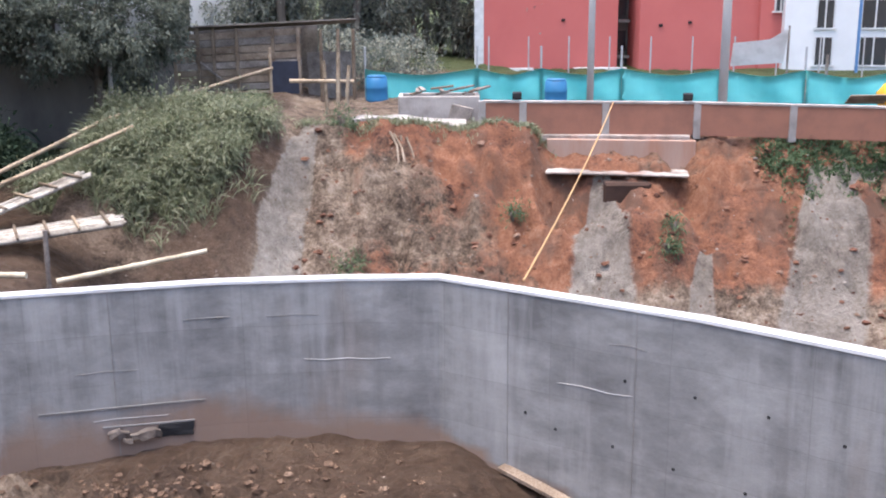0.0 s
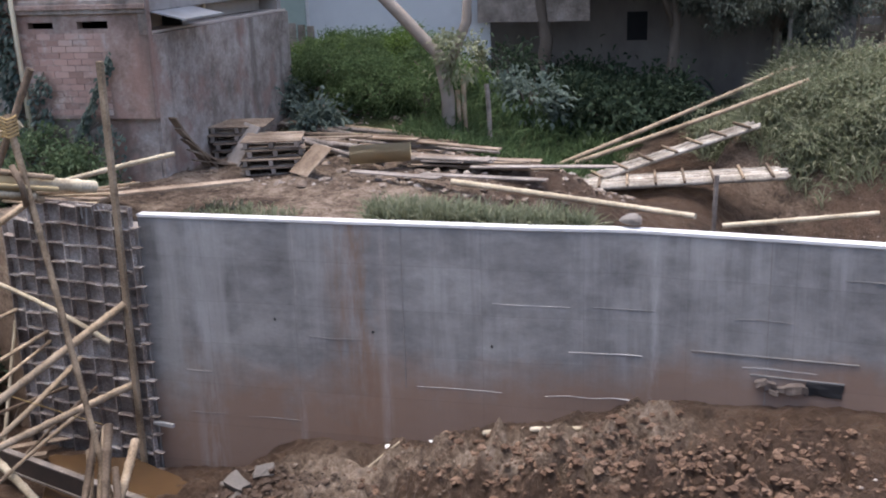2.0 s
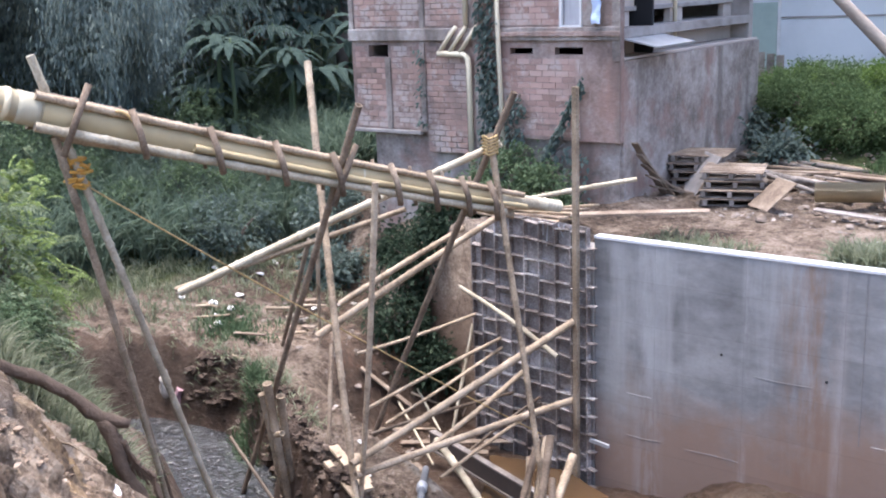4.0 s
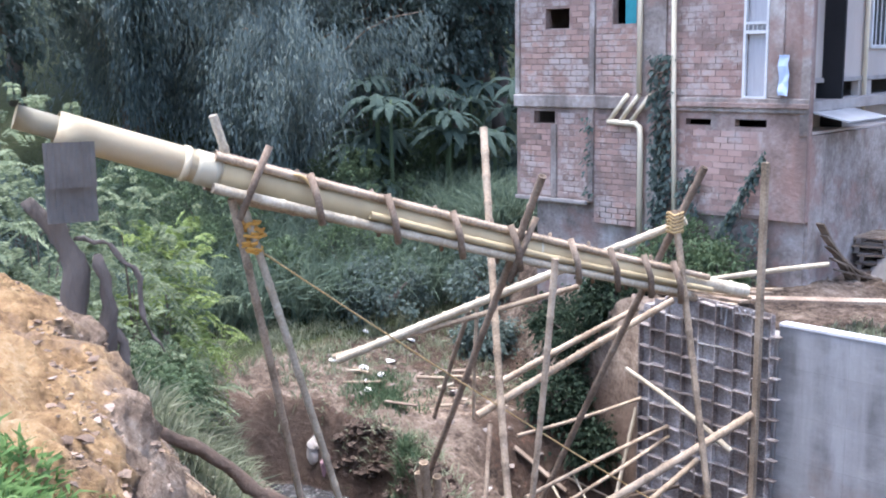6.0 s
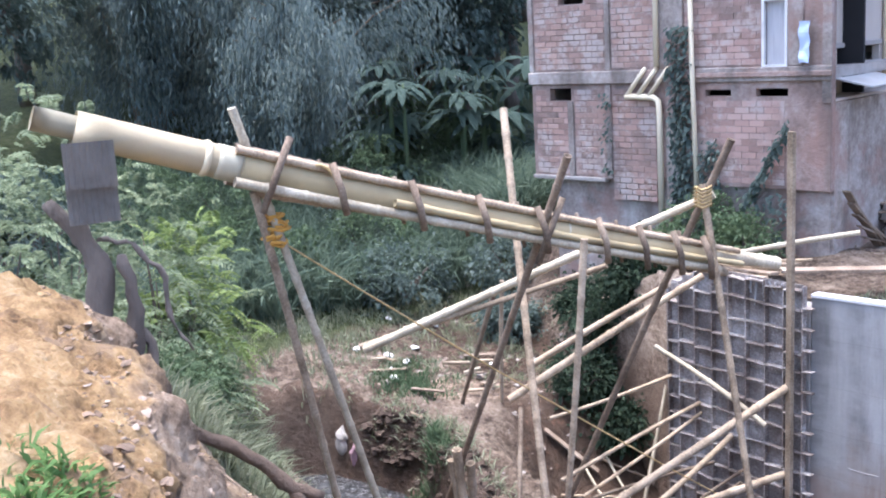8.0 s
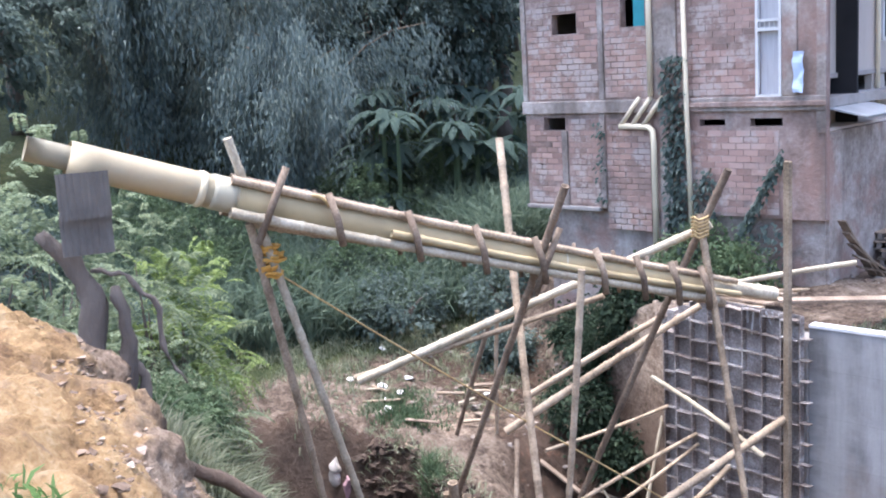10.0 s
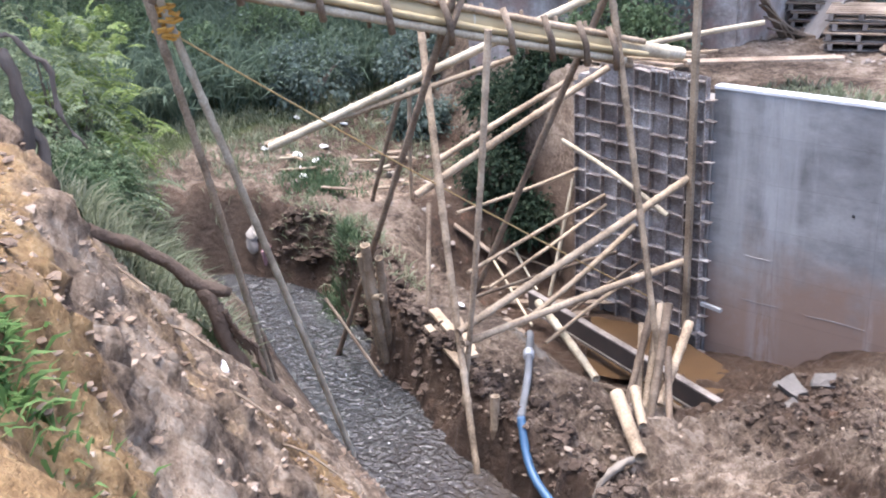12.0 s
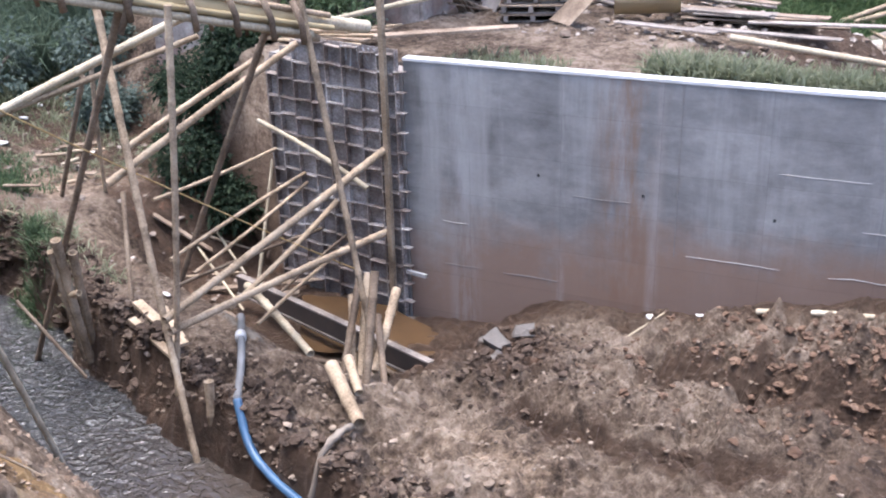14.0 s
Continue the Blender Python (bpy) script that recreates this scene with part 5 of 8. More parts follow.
# ---- loose earth: clods on the heaps, stones and litter ----
def scatter_lumps(name, count, place, size, material, label, seed, flat=0.75, jag=0.38):
    """Many rough lumps joined in one mesh; place(rng) gives x, y."""
    rng = random.Random(seed)
    tmp = bmesh.new()
    bmesh.ops.create_icosphere(tmp, subdivisions=2 if size[1] > 0.04 else 1, radius=1.0)
    tmp.verts.index_update()
    base = np.array([v.co[:] for v in tmp.verts])
    tri = np.array([[v.index for v in f.verts] for f in tmp.faces])
    tmp.free()
    xy = np.array([place(rng) for _ in range(count)])
    z = ground_height(xy[:, 0], xy[:, 1])
    rs = np.random.RandomState(seed)
    r = size[0] * (size[1] / size[0]) ** (rs.rand(count) ** 2.2)
    v = base[None] * (1 + jag * (rs.rand(count, len(base), 1) - 0.5) * 2) * r[:, None, None] * np.stack([1 + 0.5 * rs.rand(count), 1 + 0.5 * rs.rand(count), flat * (0.7 + 0.5 * rs.rand(count))], -1)[:, None, :]
    ang = rs.rand(count) * 6.28
    c, s = np.cos(ang)[:, None], np.sin(ang)[:, None]
    vx, vy = v[..., 0] * c - v[..., 1] * s, v[..., 0] * s + v[..., 1] * c
    v = np.stack([vx + xy[:, :1], vy + xy[:, 1:], v[..., 2] + (z + r * 0.15)[:, None]], -1).reshape(-1, 3)
    f = (tri[None] + (np.arange(count) * len(base))[:, None, None]).reshape(-1, 3)
    me = bpy.data.meshes.new(name)
    me.from_pydata(v.tolist(), [], f.tolist())
    me.materials.append(material)
    return tagged(new(name, me), label, "rubble", kind="stuff")


def lump_material(name, cols):
    n = Nodes(name, 0.95, 0.15)
    sc = n.at.outputs["Position"]
    col = n.ramp(n.island(), [(0.0, cols[0]), (0.4, cols[1]), (0.8, cols[2]), (1.0, cols[3])])
    fine = n.noise(18, 5, 0.65, sc)
    col = n.mix(n.math("MULTIPLY", fine, 0.5), col, cols[0])
    return n.done(col, fine, 0.8, 0.03)


M_CLODS = lump_material("earth_clods", ((0.08, 0.05, 0.035), (0.115, 0.073, 0.05), (0.15, 0.098, 0.068), (0.19, 0.13, 0.094)))
M_DRYCLODS = lump_material("dry_clods", ((0.10, 0.074, 0.056), (0.17, 0.13, 0.098), (0.235, 0.185, 0.142), (0.32, 0.262, 0.21)))
M_REDCLODS = lump_material("red_clods", ((0.08, 0.038, 0.027), (0.15, 0.07, 0.047), (0.21, 0.11, 0.072), (0.3, 0.22, 0.17)))
M_TANCLODS = lump_material("tan_clods", ((0.12, 0.084, 0.06), (0.2, 0.145, 0.106), (0.29, 0.22, 0.165), (0.42, 0.345, 0.28)))
M_LIPCLODS = lump_material("lip_clods", ((0.036, 0.026, 0.02), (0.065, 0.046, 0.035), (0.1, 0.072, 0.055), (0.15, 0.115, 0.09)))
M_PEBBLE = lump_material("pebbles", ((0.12, 0.09, 0.07), (0.2, 0.16, 0.13), (0.3, 0.255, 0.22), (0.48, 0.44, 0.4)))
gauss = lambda cx, cy, sx, sy: (lambda r: (r.gauss(cx, sx), r.gauss(cy, sy)))


def in_pit(inner):
    """Keep scattered places in front of the wall."""
    def f(r):
        for _ in range(30):
            x, y = inner(r)
            if y < np.interp(x, WALL_X, WALL_Y) - 0.12 and y > 5.0:
                return x, y
        return -4.5, 9.0
    return f


scatter_lumps("earth_clods", 4200, in_pit(gauss(-4.3, 9.2, 1.5, 0.75)), (0.008, 0.05), M_CLODS, "brown clods of dug earth heaped in the pit", 1)
scatter_lumps("earth_clods", 900, in_pit(gauss(-2.2, 10.3, 1.3, 0.7)), (0.008, 0.05), M_CLODS, "scattered brown clods on the trampled floor", 2)
scatter_lumps("earth_clods", 2600, in_pit(gauss(-6.9, 7.7, 1.1, 0.95)), (0.005, 0.022), M_DRYCLODS, "brown clods along the wheel ruts", 3, 0.7, 0.55)
scatter_lumps("earth_clods", 700, in_pit(gauss(-8.8, 8.1, 0.55, 0.5)), (0.01, 0.055), M_LIPCLODS, "dark clods heaped beside the puddle", 4)
scatter_lumps("earth_clods", 1800, lambda r: (r.uniform(-14, -6.5), 5.0 + abs(r.gauss(0, 0.8))), (0.006, 0.04), M_DRYCLODS, "clods and crumbs along the stream berm", 5)
scatter_lumps("pebbles", 380, in_pit(lambda r: (r.uniform(-12, 2), r.uniform(5.2, 11.5))), (0.006, 0.028), M_PEBBLE, "small pale pebbles trodden into the mud", 6)
scatter_lumps("red_clods", 800, lambda r: (r.uniform(-3.0, 9), r.uniform(19.2, 23.5)), (0.012, 0.07), M_REDCLODS, "red clay clods fallen down the bank", 7)
scatter_lumps("pebbles", 500, lambda r: (r.uniform(-6.5, 8), r.uniform(18.5, 23.0)), (0.01, 0.04), M_PEBBLE, "pale stones stuck in the cut bank", 8)
scatter_lumps("earth_clods", 9000, lambda r: (r.uniform(-12, -4.3), r.uniform(0.1, 3.6)), (0.005, 0.035), M_TANCLODS, "crumbled earth on the near bank", 9, 0.6, 0.6)
scatter_lumps("red_clods", 260, lambda r: (lambda x: (x, float(np.interp(x, [-17.2, -16, -14.3, -12], [5.0, 5.6, 5.4, 5.25])) + r.gauss(0, 0.12)))(r.uniform(-17, -12.4)), (0.012, 0.05), M_LIPCLODS, "red earth lip breaking off above the stream", 12, 0.8, 0.5)
scatter_lumps("pebbles", 300, lambda r: (r.uniform(-21, -13.5), r.uniform(5.4, 9.5)), (0.015, 0.06), M_PEBBLE, "stones lying about on the far bank", 10)
scatter_lumps("pebbles", 1400, lambda r: (r.uniform(-16, -8), r.uniform(12.2, 17.5)), (0.015, 0.07), M_PEBBLE, "rubble and chips strewn over the yard", 11)


scatter_lumps("earth_clods", 900, lambda r: (r.uniform(-13.6, -6), 5.28 + r.gauss(0, 0.13)), (0.015, 0.075), M_LIPCLODS, "dark wet clods breaking off along the stream's edge", 13, 0.8, 0.5)


def cut_spot(lo, hi):
    """A place on the far stream cut, between two distances from the stream's middle."""
    def f(r):
        x = r.uniform(-17.0, -13.4)
        return x, float(np.interp(x, [-17.1, -16.0, -14.3, -12], [4.2, 4.75, 4.5, 4.32])) + r.uniform(lo, hi)
    return f


scatter_lumps("earth_clods", 700, cut_spot(0.72, 1.2), (0.015, 0.09), M_LIPCLODS, "dark clods and crumbs in the undercut stream bank", 14, 0.8, 0.5)


def loose_sticks():
    """Offcuts of bamboo and board strewn over the far bank and the pit's edge."""
    rng = random.Random(52)
    for k in range(34):
        near = k < 22
        x, y = (rng.uniform(-16.6, -13.9), rng.uniform(7.3, 9.3)) if near else (rng.uniform(-19.8, -16.2), rng.uniform(5.3, 7.6))
        n, a = rng.uniform(0.5, 1.9) if near else rng.uniform(0.25, 0.7), radians(rng.gauss(60, 35))
        p, q = on_ground(x, y, 0.07), on_ground(x + n * math.cos(a), y + n * math.sin(a), rng.uniform(0.06, 0.22))
        if k % 3:
            pole_thing("bamboo_stick", p, q, rng.uniform(0.02, 0.035), (M_BAMBOO, M_BAMBOO_PALE, M_BAMBOO_DARK)[k % 3 - 1 if k % 2 else 0], "short dry bamboo stick lying on the bare earth", "stick", "loose sticks", 1600 + k, 0.01)
        else:
            bm = plank(bmesh.new(), p, q, rng.uniform(0.07, 0.14), 0.025)
            tagged(link_mesh("board_offcut", bm, M_WOOD), "rough board offcut lying on the bare earth", "board", "board offcuts")


loose_sticks()


def litter_bits():
    rng = random.Random(21)
    spots = [(-16.2, 4.75), (-15.1, 4.9), (-15.4, 5.0), (-15.5, 5.25), (-16.6, 6.2), (-16.0, 5.6), (-15.8, 5.1), (-17.0, 5.6), (-16.9, 6.6), (-15.0, 6.4), (-12.6, 5.9), (-11.9, 5.6), (-8.2, 10.1), (-7.6, 10.2), (-9.6, 1.9), (-9.0, 2.2)]
    spots = [(x, y) if x > -13 else (-1.55 + (x + 1.55) * 1.2, -0.3 + (y + 0.3) * 1.2) for x, y in spots]
    for k, (x, y) in enumerate(spots):
        bm = bmesh.new()
        bmesh.ops.create_icosphere(bm, subdivisions=2, radius=rng.uniform(0.05, 0.1), matrix=pose(x, y, gz(x, y) + 0.04) @ Matrix.Diagonal((1.3, 0.9, 0.4, 1)))
        rough_up(bm, 0.04, 9, k)
        tagged(link_mesh("litter", bm, M_LITTER), "crumpled white litter lying on the earth", "litter", "litter pieces")
    for k, (x, y, z, c) in enumerate(((-17.4, 4.8, 0.75, (0.36, 0.32, 0.28)), (-17.2, 4.95, 0.55, (0.3, 0.18, 0.19)), (-17.3, 5.2, 0.8, (0.42, 0.39, 0.36)))):
        bm = bmesh.new()
        bmesh.ops.create_icosphere(bm, subdivisions=3, radius=0.19, matrix=pose(x, y, z) @ Matrix.Diagonal((0.7, 0.7, 1.3, 1)))
        rough_up(bm, 0.13, 5, k * 3)
        tagged(link_mesh("rag", bm, plain("rag_cloth", c, tuple(v * 0.5 for v in c), 6, 0.9, 0.6)), "soiled rag caught on the stream bank", "rag", "rags")


litter_bits()


# ---- dead snag, roof sheet and root on the near bank ----
M_SHEET = plain("fibre_sheet", (0.23, 0.215, 0.2), (0.13, 0.12, 0.11), 3, 0.9, 0.3)


def near_bank():
    snag = thing("dead_snag", "grey dead tree stump with broken branches", "stump")
    limbs = (("trunk", [(-11.2, 0.35, 2.6), (-11.12, 0.6, 4.5), (-11.1, 0.7, 5.2), (-11.12, 0.55, 5.6), (-11.15, 0.3, 5.85)], [0.15, 0.11, 0.1, 0.08, 0.05]),
             ("branch", [(-11.05, 0.8, 4.2), (-11.02, 0.95, 4.9), (-11.04, 0.86, 5.35)], [0.1, 0.08, 0.05]),
             ("branch", [(-11.1, 0.7, 5.5), (-11.05, 1.0, 5.45), (-11.0, 1.2, 5.1), (-11.0, 1.22, 4.75), (-11.0, 1.38, 4.4)], [0.03, 0.028, 0.024, 0.02, 0.012]))
    limbs += tuple(("root", [(x, y, z), (x + 0.05, y + 0.12, z - 0.25), (x + 0.1, y + 0.1, z - 0.7), (x + 0.1, y + 0.25, z - 1.1)], [0.05, 0.045, 0.03, 0.012]) for x, y, z in ((-11.12, 0.62, 4.6), (-11.1, 0.9, 4.8), (-11.15, 0.4, 4.4), (-11.05, 0.75, 4.3)))
    for name_, pts, radii in limbs:
        bm = bmesh.new()
        steps = [Vector(a).lerp(Vector(b), q / 4) for a, b in zip(pts, pts[1:]) for q in range(4)] + [Vector(pts[-1])]
        tube(bm, steps, [float(np.interp(q / 4, range(len(radii)), radii)) for q in range(len(steps))], 10)
        rough_up(bm, 0.05, 4)
        rough_up(bm, 0.035, 13)
        part(name_, bm, M_BARK, snag, "", True)
    sh = thing("roof_sheet", "grey corrugated fibre sheet propped under the pipe", "sheet")
    for z0, z1, sx in ((5.68, 6.02, -0.05), (5.98, 6.36, 0.02)):
        bm = bmesh.new()
        g = [[bm.verts.new((-10.78 + sx + 0.005 * math.sin(26 * k / 24 * 2), lerp(0.47, 0.88, k / 24), z)) for k in range(25)] for z in (z0, z1)]
        for k in range(24):
            bm.faces.new((g[0][k], g[0][k + 1], g[1][k + 1], g[1][k]))
        bmesh.ops.solidify(bm, geom=bm.faces[:], thickness=0.01)
        part("sheet_panel", bm, M_SHEET, sh)
    # thick bare root leaving the bank
    root = thing("tree_root", "thick bare tree root hanging from the bank", "root")
    bark = plain("root_bark", (0.15, 0.105, 0.075), (0.06, 0.042, 0.032), 3, 0.9, 0.8, 0.03)
    strands = [("main_root", [(-11.0, 1.25, 3.7), (-11.05, 1.7, 3.42), (-10.98, 2.1, 3.0), (-10.9, 2.42, 2.78)], [0.055, 0.06, 0.07, 0.05]),
               ("side_root", [(-10.95, 2.2, 2.9), (-10.9, 2.3, 2.45), (-10.87, 2.48, 1.95), (-10.72, 2.85, 1.5)], [0.07, 0.08, 0.07, 0.06])]
    for k in range(7):
        x, y, z = -10.9 + 0.03 * k, 2.3 + 0.04 * k, 2.7 - 0.06 * k
        strands.append(("rootlet", [(x, y, z), (x + 0.03, y + 0.05, z - 0.2), (x + 0.02 * k - 0.05, y + 0.12, z - 0.4)], [0.03, 0.02, 0.006]))
    for name_, pts, radii in strands:
        steps = [Vector(a).lerp(Vector(b), q / 4) for a, b in zip(pts, pts[1:]) for q in range(4)] + [Vector(pts[-1])]
        bm = tube(bmesh.new(), steps, [float(np.interp(q / 4, range(len(radii)), radii)) for q in range(len(steps))], 10)
        rough_up(bm, 0.045, 4)
        rough_up(bm, 0.025, 14)
        part(name_, bm, bark, root, "", True)
    # thin roots and sticks in the cut bank face
    rng = random.Random(2)
    for k in range(6):
        a = on_ground(rng.uniform(-9.5, -7.0), rng.uniform(0.9, 2.4), 0.03)
        bm = tube(bmesh.new(), [a, a + Vector((0.25, 0.1, 0.02)), a + Vector((0.5, 0.25, -0.1))], [0.012, 0.012, 0.006], 5)
        tagged(link_mesh("twig", bm, M_BAMBOO_DARK), "dry twig lying on the crumbling bank", "twig", "bank twigs")


near_bank()


# ---- brick house beside the pit ----
HOUSE = Matrix(((0.931, -0.365, 0, -13.6), (0.365, 0.931, 0, 11.4), (0, 0, 1, 0), (0, 0, 0, 1)))


def hm(x, y, z, rx=0, ry=0, rz=0):
    return HOUSE @ pose(x, y, z, rx, ry, rz)


def hbox(x0, x1, y0, y1, z0, z1, bevel=0.0):
    return new_box((x1 - x0, y1 - y0, z1 - z0), hm((x0 + x1) / 2, (y0 + y1) / 2, (z0 + z1) / 2), bevel)


def holed_wall(x0, x1, y0, y1, z0, z1, holes):
    """A wall slab with openings right through it, in the house's own axes."""
    xs = sorted({x0, x1, *(h[0] for h in holes), *(h[1] for h in holes)})
    zs = sorted({z0, z1, *(h[2] for h in holes), *(h[3] for h in holes)})
    bm = bmesh.new()
    for a, b in zip(xs, xs[1:]):
        for c, d in zip(zs, zs[1:]):
            mx, mz = (a + b) / 2, (c + d) / 2
            if not any(h[0] < mx < h[1] and h[2] < mz < h[3] for h in holes):
                box(bm, (b - a, y1 - y0, d - c), hm(mx, (y0 + y1) / 2, mz))
    bmesh.ops.remove_doubles(bm, verts=bm.verts, dist=0.0005)
    return bm


FRONT_HOLES = [(-4.92, -4.40, 7.46, 7.80), (-3.50, -3.03, 7.50, 8.15), (-5.18, -4.71, 5.80, 6.02), (-2.06, -1.61, 5.87, 5.97), (-1.19, -0.66, 5.86, 5.98), (-1.04, -0.68, 6.32, 8.3)]


def build_house():
    th = thing("brick_house", "weathered hollow-brick house, unplastered, with cement bands", "house", at=(0, 0, 0))
    part("front_wall", holed_wall(-5.58, 0.0, 0.0, 0.16, 4.45, 9.4, FRONT_HOLES), M_MORTAR, th)
    part("base_wall", hbox(-5.2, -0.05, 0.12, 0.3, 2.4, 4.45), M_PLASTER, th, "stained cement base, set back")
    part("side_wall", hbox(-0.15, 0.0, 0.16, 6.2, 2.8, 5.75), M_PLASTER, th, "streaked plaster garden wall")
    beige = plain("beige_render", (0.46, 0.405, 0.36), (0.33, 0.285, 0.255), 1.2, 0.9, 0.3, stretch=(1, 1, 0.4))
    for name_, piece in side_wall_pieces():
        part(name_, piece, beige, th, "worn beige render")
    part("back_wall", hbox(-5.58, -0.15, 6.0, 6.2, 2.8, 9.4), M_CEMENT, th)
    part("left_wall", hbox(-5.58, -5.42, 0.16, 6.0, 4.45, 9.4), M_CEMENT, th)
    part("roof", hbox(-5.9, 0.3, -0.4, 6.5, 9.4, 9.5), M_METAL, th)
    part("inner_floor", hbox(-5.4, -0.15, 0.16, 6.0, 6.1, 6.25), M_CEMENT, th)
    # added near-black sheet: paints the unlit rooms seen through the windows
    part("inner_shade_panel", hbox(-5.4, -0.2, 1.6, 1.66, 4.5, 9.3), M_DARK, th)
    part("slab_band", hbox(-5.62, 0.03, -0.06, -0.003, 6.09, 6.31, 0.012), M_PLASTER, th, "rough concrete floor band")
    part("slab_lip", hbox(-2.4, 0.05, -0.1, -0.063, 6.16, 6.24, 0.01), M_MORTAR, th, "broken cement lip")
    part("lower_band", hbox(-5.6, -4.0, -0.05, 0.1, 4.40, 4.47, 0.01), M_CEMENT, th, "overhanging slab edge")
    for x0, x1, z0, z1 in ((-3.97, -3.86, 4.47, 6.08), (-3.95, -3.85, 6.32, 9.3), (-2.90, -2.44, 6.32, 9.3), (-2.78, -2.45, 3.2, 6.08), (-5.6, -5.5, 6.32, 9.3), (-0.66, -0.42, 6.32, 9.3), (-0.12, 0.02, 5.76, 9.3), (-4.78, -4.66, 4.47, 5.79)):
        part("cement_column", hbox(x0, x1, -0.035, -0.003, z0, z1, 0.006), M_PLASTER, th, "cement column strip")
    # tall barred window
    w = part("window", hbox(-1.07, -1.03, -0.05, 0.02, 6.3, 8.32), M_WHITE, th, "tall white-framed window with bars")
    for x0, x1, z0, z1 in ((-0.70, -0.66, 6.3, 8.32), (-1.03, -0.70, 6.29, 6.34), (-1.03, -0.70, 7.28, 7.33), (-1.03, -0.70, 7.42, 7.46)):
        part("frame_bar", hbox(x0, x1, -0.05, 0.02, z0, z1), M_WHITE, w, "white frame bar")
    part("curtain", hbox(-1.03, -0.70, 0.04, 0.06, 6.3, 8.3), plain("net_curtain", (0.42, 0.42, 0.44), (0.30, 0.30, 0.32), 6, 0.8, 0.3, stretch=(4, 4, 0.3)), w, "grey net curtain")
    for k in range(4):
        part("bar", hbox(-1.0 + 0.075 * k, -0.99 + 0.075 * k, -0.04, -0.03, 7.33, 7.42), M_WHITE, w)
    part("shutter", hbox(-3.28, -3.05, 0.05, 0.07, 7.5, 8.14), plain("teal_curtain", (0.05, 0.28, 0.32), (0.03, 0.18, 0.21), 5, 0.8, 0.3), th, "teal curtain in the opening")
    # drains
    for name_, pts, r in (("downpipe", [(-2.90, -0.09, 9.2), (-2.90, -0.09, 6.36)], 0.045), ("downpipe", [(-3.5, -0.1, 5.88), (-2.95, -0.1, 5.86), (-2.87, -0.1, 5.8), (-2.85, -0.1, 5.6), (-2.84, -0.1, 3.7)], 0.05),
                          ("downpipe", [(-2.28, -0.12, 9.2), (-2.22, -0.12, 6.2), (-2.15, -0.12, 3.9)], 0.04)):
        part(name_, tube(bmesh.new(), [HOUSE @ Vector(p) for p in pts], [r] * len(pts), 12), M_PVC, th, "cream plastic drainpipe", True)
    for k in range(3):
        x = -3.48 + 0.22 * k
        part("branch_pipe", tube(bmesh.new(), [HOUSE @ Vector((x, -0.1, 5.89)), HOUSE @ Vector((x + 0.3, -0.09, 6.26)), HOUSE @ Vector((x + 0.34, -0.04, 6.34))], [0.04] * 3, 10), M_PVC, th, "short slanting drain branch", True)
    # tin awning and cloth at the corner
    bm = bmesh.new()
    box(bm, (0.6, 1.5, 0.025), hm(0.15, 1.2, 6.02, 0, 12, 0))
    part("awning", bm, M_METAL, th, "small bent tin awning")
    bm = bmesh.new()
    bmesh.ops.create_grid(bm, x_segments=6, y_segments=14, size=0.5, matrix=hm(-0.36, -0.12, 6.66, 90, 0, 0) @ Matrix.Diagonal((0.16, 0.62, 1, 1)))
    rough_up(bm, 0.03, 7)
    bmesh.ops.solidify(bm, geom=bm.faces[:], thickness=0.008)
    tagged(link_mesh("hung_cloth", bm, plain("pale_blue_cloth", (0.36, 0.47, 0.68), (0.6, 0.64, 0.7), 3, 0.9, 0.4)), "pale blue cloth hung on the house corner", "cloth")
    return th


def side_wall_pieces():
    """Upper storey over a row of low dark openings: its piers, panels and ledge."""
    xs = [0.16, 1.4, 3.05, 3.6, 5.6, 6.2]
    for k, (a, b) in enumerate(zip(xs, xs[1:])):
        if k in (1, 3):
            yield "parapet", hbox(-0.66, -0.54, a, b, 5.8, 6.05)
            yield "upper_panel", hbox(-0.66, -0.54, a, b, 6.52, 9.4)
        else:
            yield "side_pier", hbox(-0.66, -0.54, a, b, 5.8, 9.4)
    yield "ledge", hbox(-0.65, -0.05, 0.16, 6.2, 5.76, 5.797)


def side_details(th):
    """Barred window, downpipe and ledge of the upper side wall."""
    w = part("window", hbox(-0.545, -0.53, 3.45, 5.3, 7.1, 8.1), M_GLASS, th, "wide window behind white bars")
    for y0, y1, z0, z1 in ((3.4, 5.35, 7.04, 7.1), (3.4, 5.35, 8.1, 8.16), (3.39, 3.45, 7.1, 8.1), (5.3, 5.36, 7.1, 8.1), (4.34, 4.4, 7.1, 8.1)):
        part("frame_bar", hbox(-0.54, -0.49, y0, y1, z0, z1), M_WHITE, w, "white frame bar")
    for k in range(9):
        part("bar", hbox(-0.51, -0.495, 3.58 + 0.195 * k, 3.605 + 0.195 * k, 7.1, 8.1), M_WHITE, w)
    part("downpipe", tube(bmesh.new(), [HOUSE @ Vector((-0.48, 3.15, z)) for z in (9.3, 7.5, 5.82)], [0.04] * 3, 10), M_PVC, th, "cream plastic drainpipe", True)
    part("floor_edge", hbox(-0.56, -0.5, 0.3, 6.1, 6.5, 6.58, 0.01), M_CEMENT, th, "projecting upper floor edge")


house = build_house()
side_details(house)


